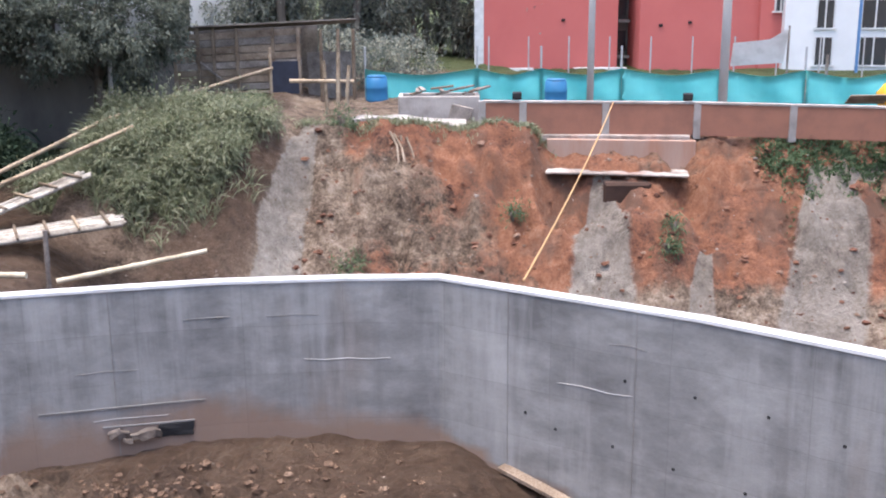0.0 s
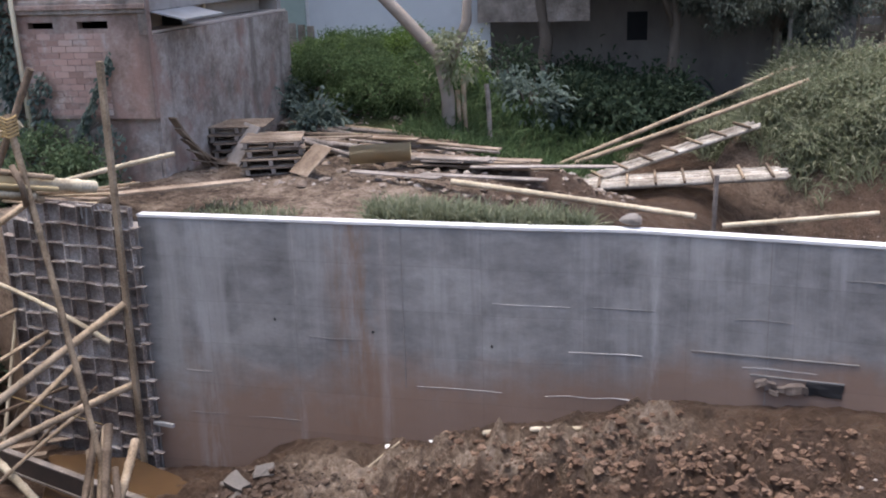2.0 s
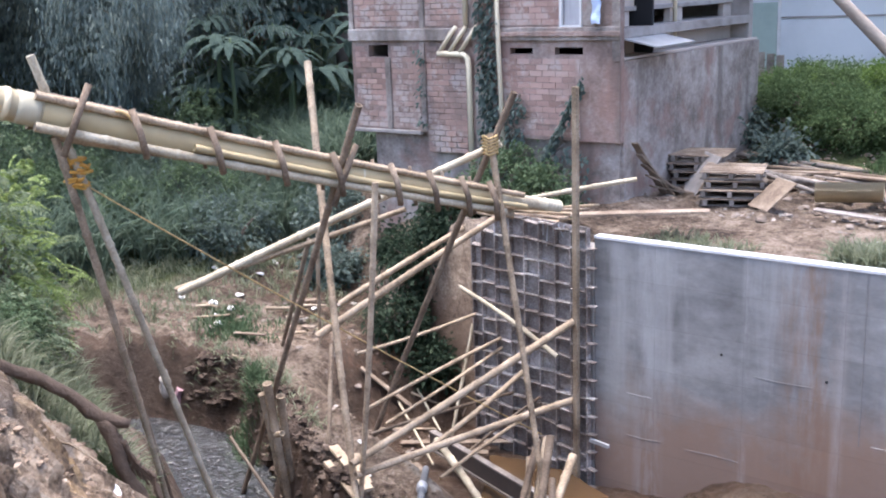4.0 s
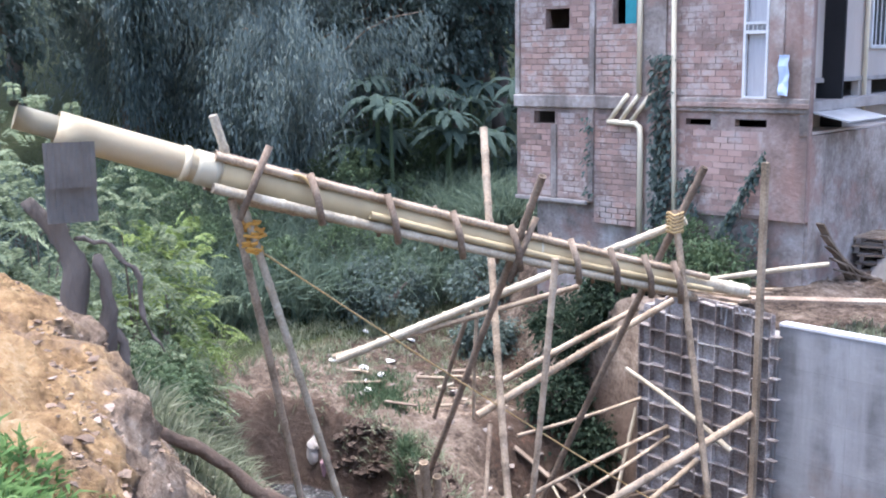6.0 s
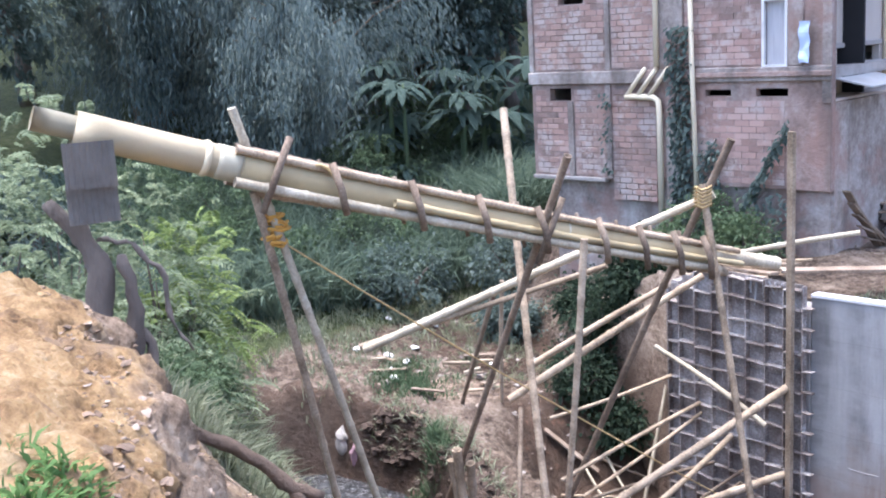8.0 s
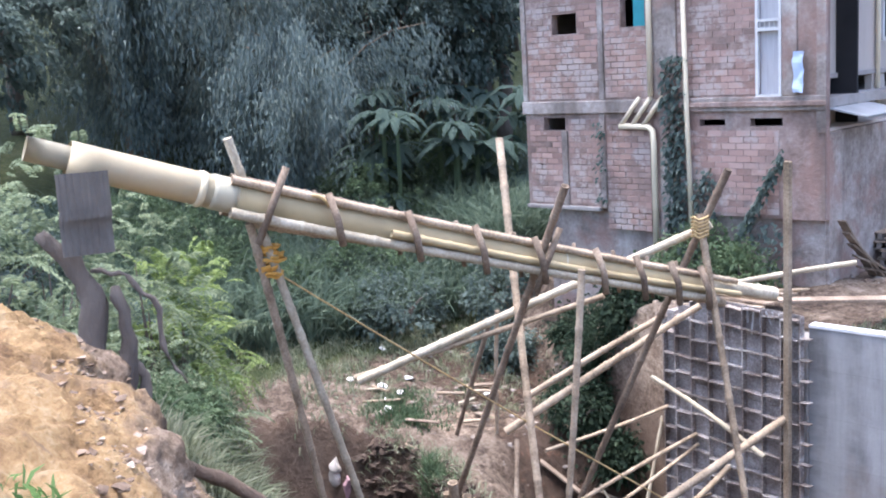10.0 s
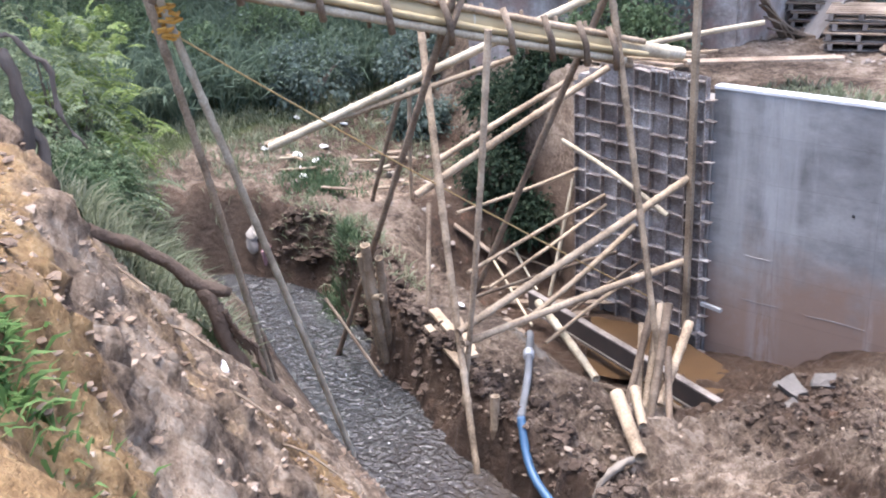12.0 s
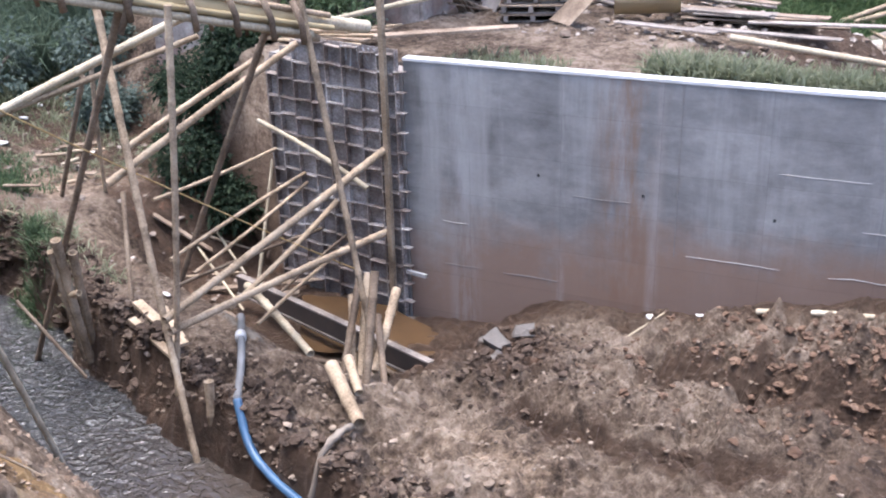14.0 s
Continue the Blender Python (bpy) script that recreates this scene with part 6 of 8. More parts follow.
# ---- yard behind the wall ----
def pallet(m, name="pallet"):
    th = thing(name, "grey wooden pallet in a stack on the yard", "pallet", "stacked pallets")
    for k in range(6):
        part("deck_board", new_box((1.0, 0.11, 0.022), m @ pose(0, -0.42 + 0.168 * k, 0.125), 0.003), M_WOOD, th)
    for k in (-0.42, 0, 0.42):
        part("stringer", new_box((0.07, 0.95, 0.09), m @ pose(k, 0, 0.068)), M_WOOD_GREY, th)
    for k in (-0.38, 0, 0.38):
        part("base_board", new_box((1.0, 0.1, 0.02), m @ pose(0, k, 0.012)), M_WOOD_GREY, th)
    return th


def build_yard():
    rng = random.Random(5)
    for (x, y, rz, n) in ((-14.1, 13.75, 35, 4), (-12.75, 13.15, 40, 4)):
        for k in range(n):
            pallet(pose(x + rng.uniform(-0.05, 0.05), y + rng.uniform(-0.05, 0.05), gz(x, y) + 0.02 + 0.142 * k, 0, 0, rz + rng.uniform(-5, 5)))
    for a, b, w, lab in (((-13.75, 13.1, 3.4), (-13.55, 13.5, 4.05), 0.75, "grey fibre board leaning on pallets"), ((-11.9, 12.75, 3.45), (-11.75, 13.25, 3.85), 0.55, "tan plywood sheet propped on rubbish")):
        bm = bmesh.new()
        plank(bm, a, b, w, 0.02)
        tagged(link_mesh("sheet_board", bm, M_WOOD if "tan" in lab else M_CEMENT), lab, "board")
    # cream offcut of pipe on its side
    pipe_a, pipe_b = Vector((-11.6, 13.75, 3.62)), Vector((-10.75, 14.3, 3.66))
    bm = tube(bmesh.new(), [pipe_a, pipe_b], [0.16, 0.16], 20, cap=False)
    bmesh.ops.solidify(bm, geom=bm.faces[:], thickness=0.012)
    tagged(link_mesh("pipe_offcut", bm, M_PIPE, smooth=True), "short cream pipe offcut lying in the yard", "pipe")
    # long poles and boards in loose piles
    for k, (a, b) in enumerate((((-16.5, 16.55), (-11.9, 16.45)), ((-15.6, 16.2), (-12.1, 16.3)), ((-15.2, 16.0), (-11.8, 15.9)))):
        pole_thing("yard_pole", on_ground(*a, 0.1 + 0.04 * k), on_ground(*b, 0.12), 0.05, M_WOOD_GREY if k else M_BAMBOO, "long weathered pole lying across the yard", "pole", "yard poles", 190 + k)
    for k in range(18):
        x, y = -14.4 + rng.uniform(-0.5, 1.6), 15.0 + rng.uniform(-0.8, 0.9)
        n, a = rng.uniform(1.4, 3.0), radians(rng.uniform(-12, 16))
        p = on_ground(x, y, rng.uniform(0.06, 0.3))
        q = on_ground(x + n * math.cos(a), y + n * math.sin(a), rng.uniform(0.06, 0.25))
        if k % 3:
            pole_thing("yard_pole", p, q, rng.uniform(0.035, 0.055), M_BAMBOO_DARK if k % 2 else M_WOOD_GREY, "weathered pole lying in a loose heap", "pole", "yard poles", 200 + k)
        else:
            bm = bmesh.new()
            plank(bm, p, q, 0.18, 0.03)
            tagged(link_mesh("yard_board", bm, M_WOOD), "rough plank lying in a loose heap", "plank", "yard boards")
    for k in range(14):
        x, y = -10.9 + rng.uniform(-0.5, 1.6), 13.6 + rng.uniform(-0.6, 1.3)
        n, a = rng.uniform(0.9, 2.4), radians(rng.uniform(-10, 25))
        p = on_ground(x, y, 0.05 + rng.uniform(0, 0.15))
        bm = bmesh.new()
        plank(bm, p, p + Vector((n * math.cos(a), n * math.sin(a), 0.02)), rng.uniform(0.1, 0.25), 0.025)
        tagged(link_mesh("yard_board", bm, M_WOOD_GREY if k % 2 else M_WOOD), "grey splintered board on the yard heap", "plank", "yard boards")
    # boards leaning on the house corner
    for k in range(5):
        bm = bmesh.new()
        plank(bm, on_ground(-13.75 + 0.05 * k, 12.55 + 0.12 * k, 0.02), (-13.62 - 0.04 * k, 11.75 + 0.13 * k, 4.42 - 0.2 * k), 0.15, 0.03)
        tagged(link_mesh("leaning_board", bm, M_WOOD), "old board leaning against the house wall", "plank", "leaning boards")
    # crate with a tin lid
    cr = thing("crate", "small rough crate with a corrugated tin lid", "crate")
    m = pose(-15.6, 14.7, gz(-15.6, 14.7), 0, 0, 30)
    for y in (-0.3, 0.3):
        part("side", new_box((0.8, 0.03, 0.5), m @ pose(0, y, 0.26)), M_WOOD_GREY, cr)
    for x in (-0.4, 0.4):
        part("end", new_box((0.03, 0.57, 0.5), m @ pose(x, 0, 0.26)), M_WOOD, cr)
    part("lid", new_box((1.1, 0.9, 0.03), m @ pose(0, 0, 0.55, 6, 0, 0)), M_METAL, cr, "tin lid")
    # poles along the back of the retaining wall
    pole_thing("bamboo_pole", (-9.2, 13.2, 3.5), (-5.3, 13.1, 3.42), 0.05, M_BAMBOO_PALE, "long bamboo pole lying behind the wall", "pole", "loose bamboo poles", 301)
    pole_thing("bamboo_pole", (-5.0, 13.3, 3.28), (-3.2, 14.0, 3.5), 0.04, M_BAMBOO_PALE, "bamboo pole resting across the old channel", "pole", "loose bamboo poles", 302)
    pole_thing("bamboo_stake", (-5.35, 14.0, 3.8), (-5.35, 14.0, 1.9), 0.035, M_WOOD_GREY, "grey stake standing behind the wall", "stake", "", 303)
    pole_thing("bamboo_stake", (-17.3, 15.9, 5.4), (-17.2, 15.9, 3.2), 0.06, M_WOOD_GREY, "grey fence stake beside the garden wall", "stake", "", 304)


build_yard()


# ---- bamboo gangways over the old channel ----
M_GANG = wood_material("sun_bleached_bamboo", (0.15, 0.125, 0.1), (0.28, 0.25, 0.21), (0.46, 0.43, 0.385), 0.35)


def gangway(a, b, width, label):
    th = thing("gangway", label, "gangway", "bamboo gangways")
    a, b = Vector(a), Vector(b)
    d = (b - a).normalized()
    side = Vector((-d.y, d.x, 0)).normalized()
    n = int(width / 0.11)
    for k in range(n):
        o = side * (k - (n - 1) / 2) * 0.11
        part("culm", bamboo(a + o, b + o + d * 0.1 * math.sin(k * 2.3), 0.05, 0.02, seed=400 + k), M_GANG, th, "", True)
    steps = int((b - a).length / 0.5)
    for k in range(steps):
        p = a.lerp(b, (k + 0.5) / steps) + Vector((0, 0, 0.075))
        part("cleat", tube(bmesh.new(), [p - side * width * 0.56, p + side * width * 0.56], [0.028, 0.028], 7), M_BAMBOO_DARK if k % 4 else M_BAMBOO, th, "cross cleat", True)
    return th


gangway((-10.6, 17.1, 2.45), (-5.95, 19.2, 2.8), 1.0, "pale bamboo gangway with cross cleats over the channel")
gangway((-9.4, 18.0, 2.55), (-7.0, 20.6, 3.4), 0.6, "narrow bamboo gangway climbing the grassy bank")
for i, (a, b) in enumerate((((-10.23, 18.48, 2.7), (-7.05, 22.4, 4.25)), ((-7.0, 22.35, 4.25), (-4.2, 26.6, 4.95)), ((-9.9, 18.65, 2.75), (-6.3, 21.7, 4.18)))):
    pole_thing("handrail_pole", a, b, 0.05, M_BAMBOO, "thin bamboo handrail pole beside the gangway", "rail", "gangway rails", 410 + i)
for i, (x, y, top) in enumerate(((-9.9, 18.6, 2.75), (-9.6, 18.75, 2.8), (-4.25, 26.65, 5.45))):
    pole_thing("rail_stake", (x, y, top), on_ground(x, y, -0.1), 0.04, M_BAMBOO, "short bamboo stake holding the handrail", "stake", "gangway rails", 420 + i, 0.0)
bm = tube(bmesh.new(), [(-7.55, 24.4, 3.2), (-7.5, 24.4, 5.3), (-7.68, 24.3, 5.75)], [0.05] * 3, 8)
tagged(link_mesh("fence_post", bm, M_CEMENT), "thin grey concrete fence post with a bent top", "post")


# ---- red bank: exposed footing, roots, pale spoil ----
def build_bank():
    th = thing("terrace_wall", "low wall of red brick panels between concrete posts", "wall")
    xs = [0.85, 1.75, 3.55, 5.5, 7.4, 9.3, 11.5]
    at = lambda x: float(np.interp(x, [0.8, 5.5, 9.1, 12], [23.97, 23.36, 22.25, 21.2]))
    redbrick = plain("painted_brick", (0.27, 0.125, 0.085), (0.19, 0.095, 0.07), 2.2, 0.9, 0.4)
    for a, b in zip(xs, xs[1:]):
        pa, pb = Vector((a, at(a), 4.02)), Vector((b, at(b), 4.02))
        m, n = between(pa, pb)
        part("brick_panel", new_box((n - 0.1, 0.12, 0.68), m, 0.006), redbrick, th)
        part("top_rail", new_box((n - 0.04, 0.16, 0.05), m @ pose(0, 0, 0.365), 0.006), M_CEMENT, th, "concrete top rail")
    for a in xs:
        part("concrete_post", new_box((0.16, 0.17, 0.8), pose(a, at(a), 4.0), 0.008), M_CEMENT, th, "concrete post")
    part("ground_beam", new_box((3.4, 0.3, 0.12), between((1.9, 23.75, 3.62), (5.4, 23.2, 3.64))[0], 0.01), M_PLASTER, th, "concrete ground beam")
    stain = plain("stained_footing", (0.33, 0.235, 0.19), (0.30, 0.135, 0.08), 1.2, 0.9, 0.4, stretch=(2, 2, 0.4))
    part("footing_wall", new_box((3.2, 0.2, 0.62), between((2.35, 23.5, 3.3), (5.35, 23.05, 3.3))[0], 0.01), stain, th, "clay-stained footing wall")
    slab = new_box((3.0, 0.8, 0.06), between((2.2, 23.05, 3.0), (5.2, 22.55, 2.96))[0], 0.02)
    rough_up(slab, 0.03, 3)
    part("footing_slab", slab, M_PLASTER, th, "undermined concrete footing slab")
    # near-black block paints the shade under the undermined slab
    dark = plain("undercut_shade", (0.06, 0.034, 0.025), (0.03, 0.018, 0.014), 3, 0.95, 0.7)
    hollow = new_box((1.0, 0.5, 0.6), pose(3.85, 22.45, 2.55), 0.05)
    rough_up(hollow, 0.07, 4)
    part("hollow", hollow, dark, th, "dark block painting the shade of the hollow below the slab")
    for x, y in ((1.62, 23.85), (5.28, 23.3)):
        fl = thing("flood_light", "small black flood light on the terrace wall", "lamp", "flood lights")
        part("housing", new_box((0.2, 0.1, 0.16), pose(x, y, 4.52, 15, 0, 0), 0.012), M_DARK, fl)
        part("lens", new_box((0.16, 0.012, 0.11), pose(x, y - 0.058, 4.53, 15, 0, 0)), M_GLASS, fl, "grey glass lens")
        part("bracket", new_box((0.04, 0.04, 0.12), pose(x, y + 0.02, 4.42)), M_METAL, fl)
    # roots hanging at the broken edge
    rng = random.Random(6)
    for k in range(9):
        x = -1.6 + rng.uniform(-0.5, 1.1)
        a = Vector((x, 23.0 + rng.uniform(-0.1, 0.2), gz(x, 23.0) + 0.05))
        pts = [a]
        for q in range(4):
            pts.append(pts[-1] + Vector((rng.uniform(-0.15, 0.2), -0.22, -0.28)))
        bm = tube(bmesh.new(), pts, [0.03, 0.026, 0.02, 0.014, 0.006], 6)
        tagged(link_mesh("hanging_root", bm, M_WOOD), "bare root hanging from the red bank", "root", "hanging roots")


build_bank()


# ---- upper terrace ----
def build_terrace():
    # turquoise screening tarp on posts
    th = thing("tarp_fence", "turquoise plastic tarp fence sagging between posts", "fence")
    line = [(-2.1, 29.0), (0.9, 29.0), (2.6, 28.85), (4.7, 28.6), (7.2, 28.1), (9.2, 27.5), (11.2, 26.8), (14, 25.8)]
    for (a, b) in zip(line, line[1:]):
        bm = bmesh.new()
        n = 24
        rows = []
        for k in range(n + 1):
            f = k / n
            sag = 0.16 * math.sin(math.pi * f)
            rows.append([bm.verts.new((lerp(a[0], b[0], f), lerp(a[1], b[1], f) - 0.06 * math.sin(9 * f + 3 * q) - 0.05 * q * math.sin(14 * f), lerp(3.7, 4.72 - sag, q))) for q in (0, 0.25, 0.5, 0.75, 1.0)])
        for r1, r2 in zip(rows, rows[1:]):
            for k in range(4):
                bm.faces.new((r1[k], r2[k], r2[k + 1], r1[k + 1]))
        bmesh.ops.solidify(bm, geom=bm.faces[:], thickness=0.006)
        part("tarp", bm, M_TARP, th, "", True)
    for a in line:
        part("post", tube(bmesh.new(), [(a[0], a[1] + 0.08, 3.6), (a[0], a[1] + 0.08, 5.3)], [0.03, 0.03], 7), M_METAL, th, "thin grey post")
    # lamp posts
    for x, y, r in ((3.5, 25.8, 0.085), (6.52, 25.2, 0.11)):
        lp = thing("lamp_post", "tall pale grey concrete lamp post", "lamp post", "terrace posts")
        part("shaft", tube(bmesh.new(), [(x, y, 3.6), (x, y, 7), (x + 0.02, y, 11)], [r, r * 0.92, r * 0.8], 14), plain("post_concrete", (0.50, 0.49, 0.47), (0.40, 0.385, 0.37), 2, 0.85, 0.3), lp, "", True)
        part("foot_collar", tube(bmesh.new(), [(x, y, 3.55), (x, y, 3.75)], [r * 1.5, r * 1.5], 14), M_CEMENT, lp, "", True)
    # concrete trough with timber on it
    tr = thing("concrete_trough", "rough concrete trough with an open end frame", "trough")
    part("trough_wall", new_box((1.9, 0.9, 0.1), pose(-0.1, 25.1, 3.9), 0.01), M_CEMENT, tr)
    part("front_panel", new_box((1.85, 0.1, 0.6), pose(-0.1, 24.68, 4.13), 0.012), M_CEMENT, tr)
    part("back_panel", new_box((1.85, 0.1, 0.6), pose(-0.1, 25.52, 4.13), 0.012), M_CEMENT, tr)
    for x in (-1.0, 0.78):
        part("end_panel", new_box((0.1, 0.74, 0.6), pose(x, 25.1, 4.13), 0.012), M_CEMENT, tr)
    part("timber_frame", new_box((0.5, 0.05, 0.45), pose(0.38, 24.6, 4.0, 0, 14, 0), 0.02), M_WOOD_GREY, tr, "grey timber frame")
    rng = random.Random(9)
    for k in range(11):
        x, y = -0.75 + 0.15 * k, 25.1
        bm = bmesh.new()
        plank(bm, (x, y - 0.3, 4.47 + 0.04 * (k % 4)), (x + rng.uniform(-0.1, 0.6), y + rng.uniform(-0.3, 0.3), 4.5 + 0.05 * (k % 4)), 0.1, 0.04)
        tagged(link_mesh("timber_offcut", bm, M_WOOD_GREY if k % 3 else M_BAMBOO_DARK), "timber offcut stacked on the trough", "timber", "trough timber")
    bm = bmesh.new()
    bmesh.ops.create_grid(bm, x_segments=10, y_segments=6, size=0.5, matrix=pose(-0.8, 24.1, 0) @ Matrix.Diagonal((2.6, 0.7, 1, 1)))
    for v in bm.verts:
        v.co.z = gz(v.co.x, v.co.y) + 0.05
    bmesh.ops.solidify(bm, geom=bm.faces[:], thickness=0.06)
    tagged(link_mesh("concrete_apron", bm, M_CEMENT), "pale concrete apron at the bank's edge", "slab", kind="structure")
    # barrels, sacks and a mixer drum
    def barrel(x, y, z, mat_, lab):
        th2 = thing("barrel", lab, "barrel", "barrels")
        part("body", tube(bmesh.new(), [(x, y, z + q) for q in (0, 0.02, 0.26, 0.29, 0.32, 0.56, 0.59, 0.62, 0.84, 0.86)], [0.25, 0.28, 0.29, 0.3, 0.29, 0.29, 0.3, 0.29, 0.28, 0.24], 18), mat_, th2, "", True)
        part("lid", tube(bmesh.new(), [(x, y, z + 0.862), (x, y, z + 0.9)], [0.26, 0.25], 18), mat_, th2, "", True)
    blue = plain("blue_plastic", (0.03, 0.16, 0.32), (0.02, 0.11, 0.24), 2, 0.45, 0.1)
    barrel(-1.75, 28.2, 3.72, blue, "blue plastic barrel beside the tarp")
    barrel(2.9, 27.9, 3.62, blue, "blue plastic barrel half hidden by the wall")
    mx = thing("mixer_drum", "yellow concrete mixer drum behind the wall", "mixer")
    part("drum", tube(bmesh.new(), [(9.75, 24.2, 4.3), (9.95, 24.1, 4.35), (10.2, 24.0, 4.45), (10.4, 23.9, 4.5)], [0.2, 0.36, 0.38, 0.22], 18), plain("yellow_paint", (0.62, 0.33, 0.02), (0.5, 0.25, 0.02), 3, 0.5, 0.2), mx, "", True)
    part("stand", new_box((0.5, 0.4, 0.5), pose(10.05, 24.05, 3.85), 0.02), M_METAL, mx)
    for k in range(4):
        bm = bmesh.new()
        bmesh.ops.create_icosphere(bm, subdivisions=3, radius=0.3, matrix=pose(10.7 + 0.35 * (k % 2), 23.6, 4.2 + 0.22 * (k // 2)) @ Matrix.Diagonal((1.2, 0.8, 0.6, 1)))
        rough_up(bm, 0.05, 3, k)
        tagged(link_mesh("sack", bm, plain("sack_cloth", (0.62, 0.58, 0.50), (0.5, 0.46, 0.4), 4, 0.9, 0.4), smooth=True), "full pale cement sack on the terrace", "sack", "cement sacks")
    for k in range(7):
        bm = bmesh.new()
        plank(bm, (8.9, 23.9 - 0.05 * k, 4.3 + 0.03 * k), (9.65, 23.6 - 0.06 * k, 4.32 + 0.035 * k), 0.12, 0.03)
        tagged(link_mesh("timber_offcut", bm, M_WOOD), "board stacked behind the terrace wall", "timber", "terrace boards")
    # white banner sheet on two sticks
    bn = thing("banner_sheet", "white plastic sheet stretched between sticks", "sheet")
    bm = bmesh.new()
    vs = [bm.verts.new(p) for p in ((7.55, 28.6, 4.75), (8.85, 28.3, 4.85), (8.95, 28.3, 5.75), (8.5, 28.4, 5.45), (7.6, 28.6, 5.35))]
    bm.faces.new(vs)
    bmesh.ops.solidify(bm, geom=bm.faces[:], thickness=0.01)
    part("sheet", bm, M_WHITE, bn)
    part("stick", tube(bmesh.new(), [(8.97, 28.35, 3.7), (8.97, 28.35, 5.8)], [0.03, 0.03], 7), M_WOOD_GREY, bn)
    part("stick", tube(bmesh.new(), [(9.75, 27.6, 3.7), (9.75, 27.6, 5.1)], [0.04, 0.04], 7), M_WOOD_GREY, bn)
    # wire fence posts in front of the flats
    for k in range(10):
        x = 1.5 + 1.3 * k
        bm = tube(bmesh.new(), [(x, 36 - 0.2 * k, 3.4), (x, 36 - 0.2 * k, 5.2)], [0.025, 0.025], 6)
        tagged(link_mesh("fence_post", bm, M_METAL), "thin grey steel post of a wire fence", "post", "wire fence posts")


build_terrace()


# ---- flats beyond the terrace ----
def flats_window(th, x, y, z, w, h, rz=0):
    win = part("window", new_box((w, 0.06, h), pose(x, y, z, 0, 0, rz)), M_GLASS, th, "dark window")
    for dx in (-w / 2, 0, w / 2):
        part("frame", new_box((0.05, 0.1, h), pose(x, y, z, 0, 0, rz) @ pose(dx, -0.01, 0)), M_WHITE, win)
    part("sill", new_box((w + 0.2, 0.16, 0.06), pose(x, y, z - h / 2 - 0.03, 0, 0, rz)), M_WHITE, win)
    return win


def build_flats():
    th = thing("red_flats", "block of flats with plain red rendered walls", "building")
    part("wall", new_box((5.2, 8, 14), pose(4.1, 46, 10.4), 0.02), M_RED, th)
    part("wall", new_box((4.5, 8, 14), pose(9.65, 45.3, 10.4), 0.02), M_RED, th)
    part("side_wall", new_box((1.15, 6, 14), pose(12.45, 44.1, 10.4), 0.02), M_RED, th)
    part("corner_strip", new_box((0.35, 0.3, 14), pose(1.38, 42.1, 10.4)), M_WHITE, th, "white corner strip")
    # back of the slot is dark grey to paint its shade
    part("recess", new_box((0.9, 0.3, 14), pose(7.05, 44, 10.4)), plain("recess_shade_grey", (0.10, 0.09, 0.085), (0.16, 0.15, 0.14), 1, 0.9, 0.2), th, "stair recess, its shade painted dark grey")
    for k in range(6):
        part("recess_window", new_box((0.5, 0.08, 0.8), pose(7.05, 43.8, 4.6 + 1.4 * k)), M_GLASS, th)
        part("balcony_rail", new_box((0.8, 0.1, 0.12), pose(7.05, 43.4, 4.0 + 1.4 * k)), M_CEMENT, th)
    for x, w in ((2.6, 1.7), (6.0, 2.0), (10.4, 2.6)):
        part("plinth", new_box((w, 0.3, 0.2), pose(x, 41.6, 3.62)), M_WHITE, th, "white plinth strip")
    for x, z in ((4.6, 5.5), (8.2, 5.3), (9.3, 5.4), (4.0, 8.4), (9.0, 8.5)):
        part("vent", new_box((0.14, 0.05, 0.1), pose(x, 41.27 if x > 7 else 41.98, z)), M_DARK, th)
    flats_window(th, 12.6, 41.06, 6.2, 0.4, 0.8)
    part("roof", new_box((12.5, 9, 0.3), pose(7, 46, 17.6)), M_CEMENT, th)
    wf = thing("white_flats", "white rendered block of flats with grey windows", "building")
    part("wall", new_box((14, 8, 14), pose(20.1, 43.5, 10.4, 0, 0, -8), 0.02), M_WHITEWALL, wf)
    for r in range(5):
        for c in range(5):
            x = 14.05 + 1.75 * c
            y = 40.35 - 0.246 * (c - 0) - 0.02
            flats_window(wf, x, y, 4.35 + 1.35 * r, 0.62 if c % 2 == 0 else 1.0, 1.0, -8)
    part("mast", tube(bmesh.new(), [(14.9, 39.2, 3.4), (14.9, 39.2, 9)], [0.06, 0.06], 8), plain("blue_post", (0.10, 0.22, 0.42), (0.07, 0.16, 0.32), 2, 0.5, 0.1), wf, "blue painted post")
    part("roof", new_box((14.4, 8.4, 0.3), pose(20.1, 43.5, 17.6, 0, 0, -8)), M_CEMENT, wf)


build_flats()


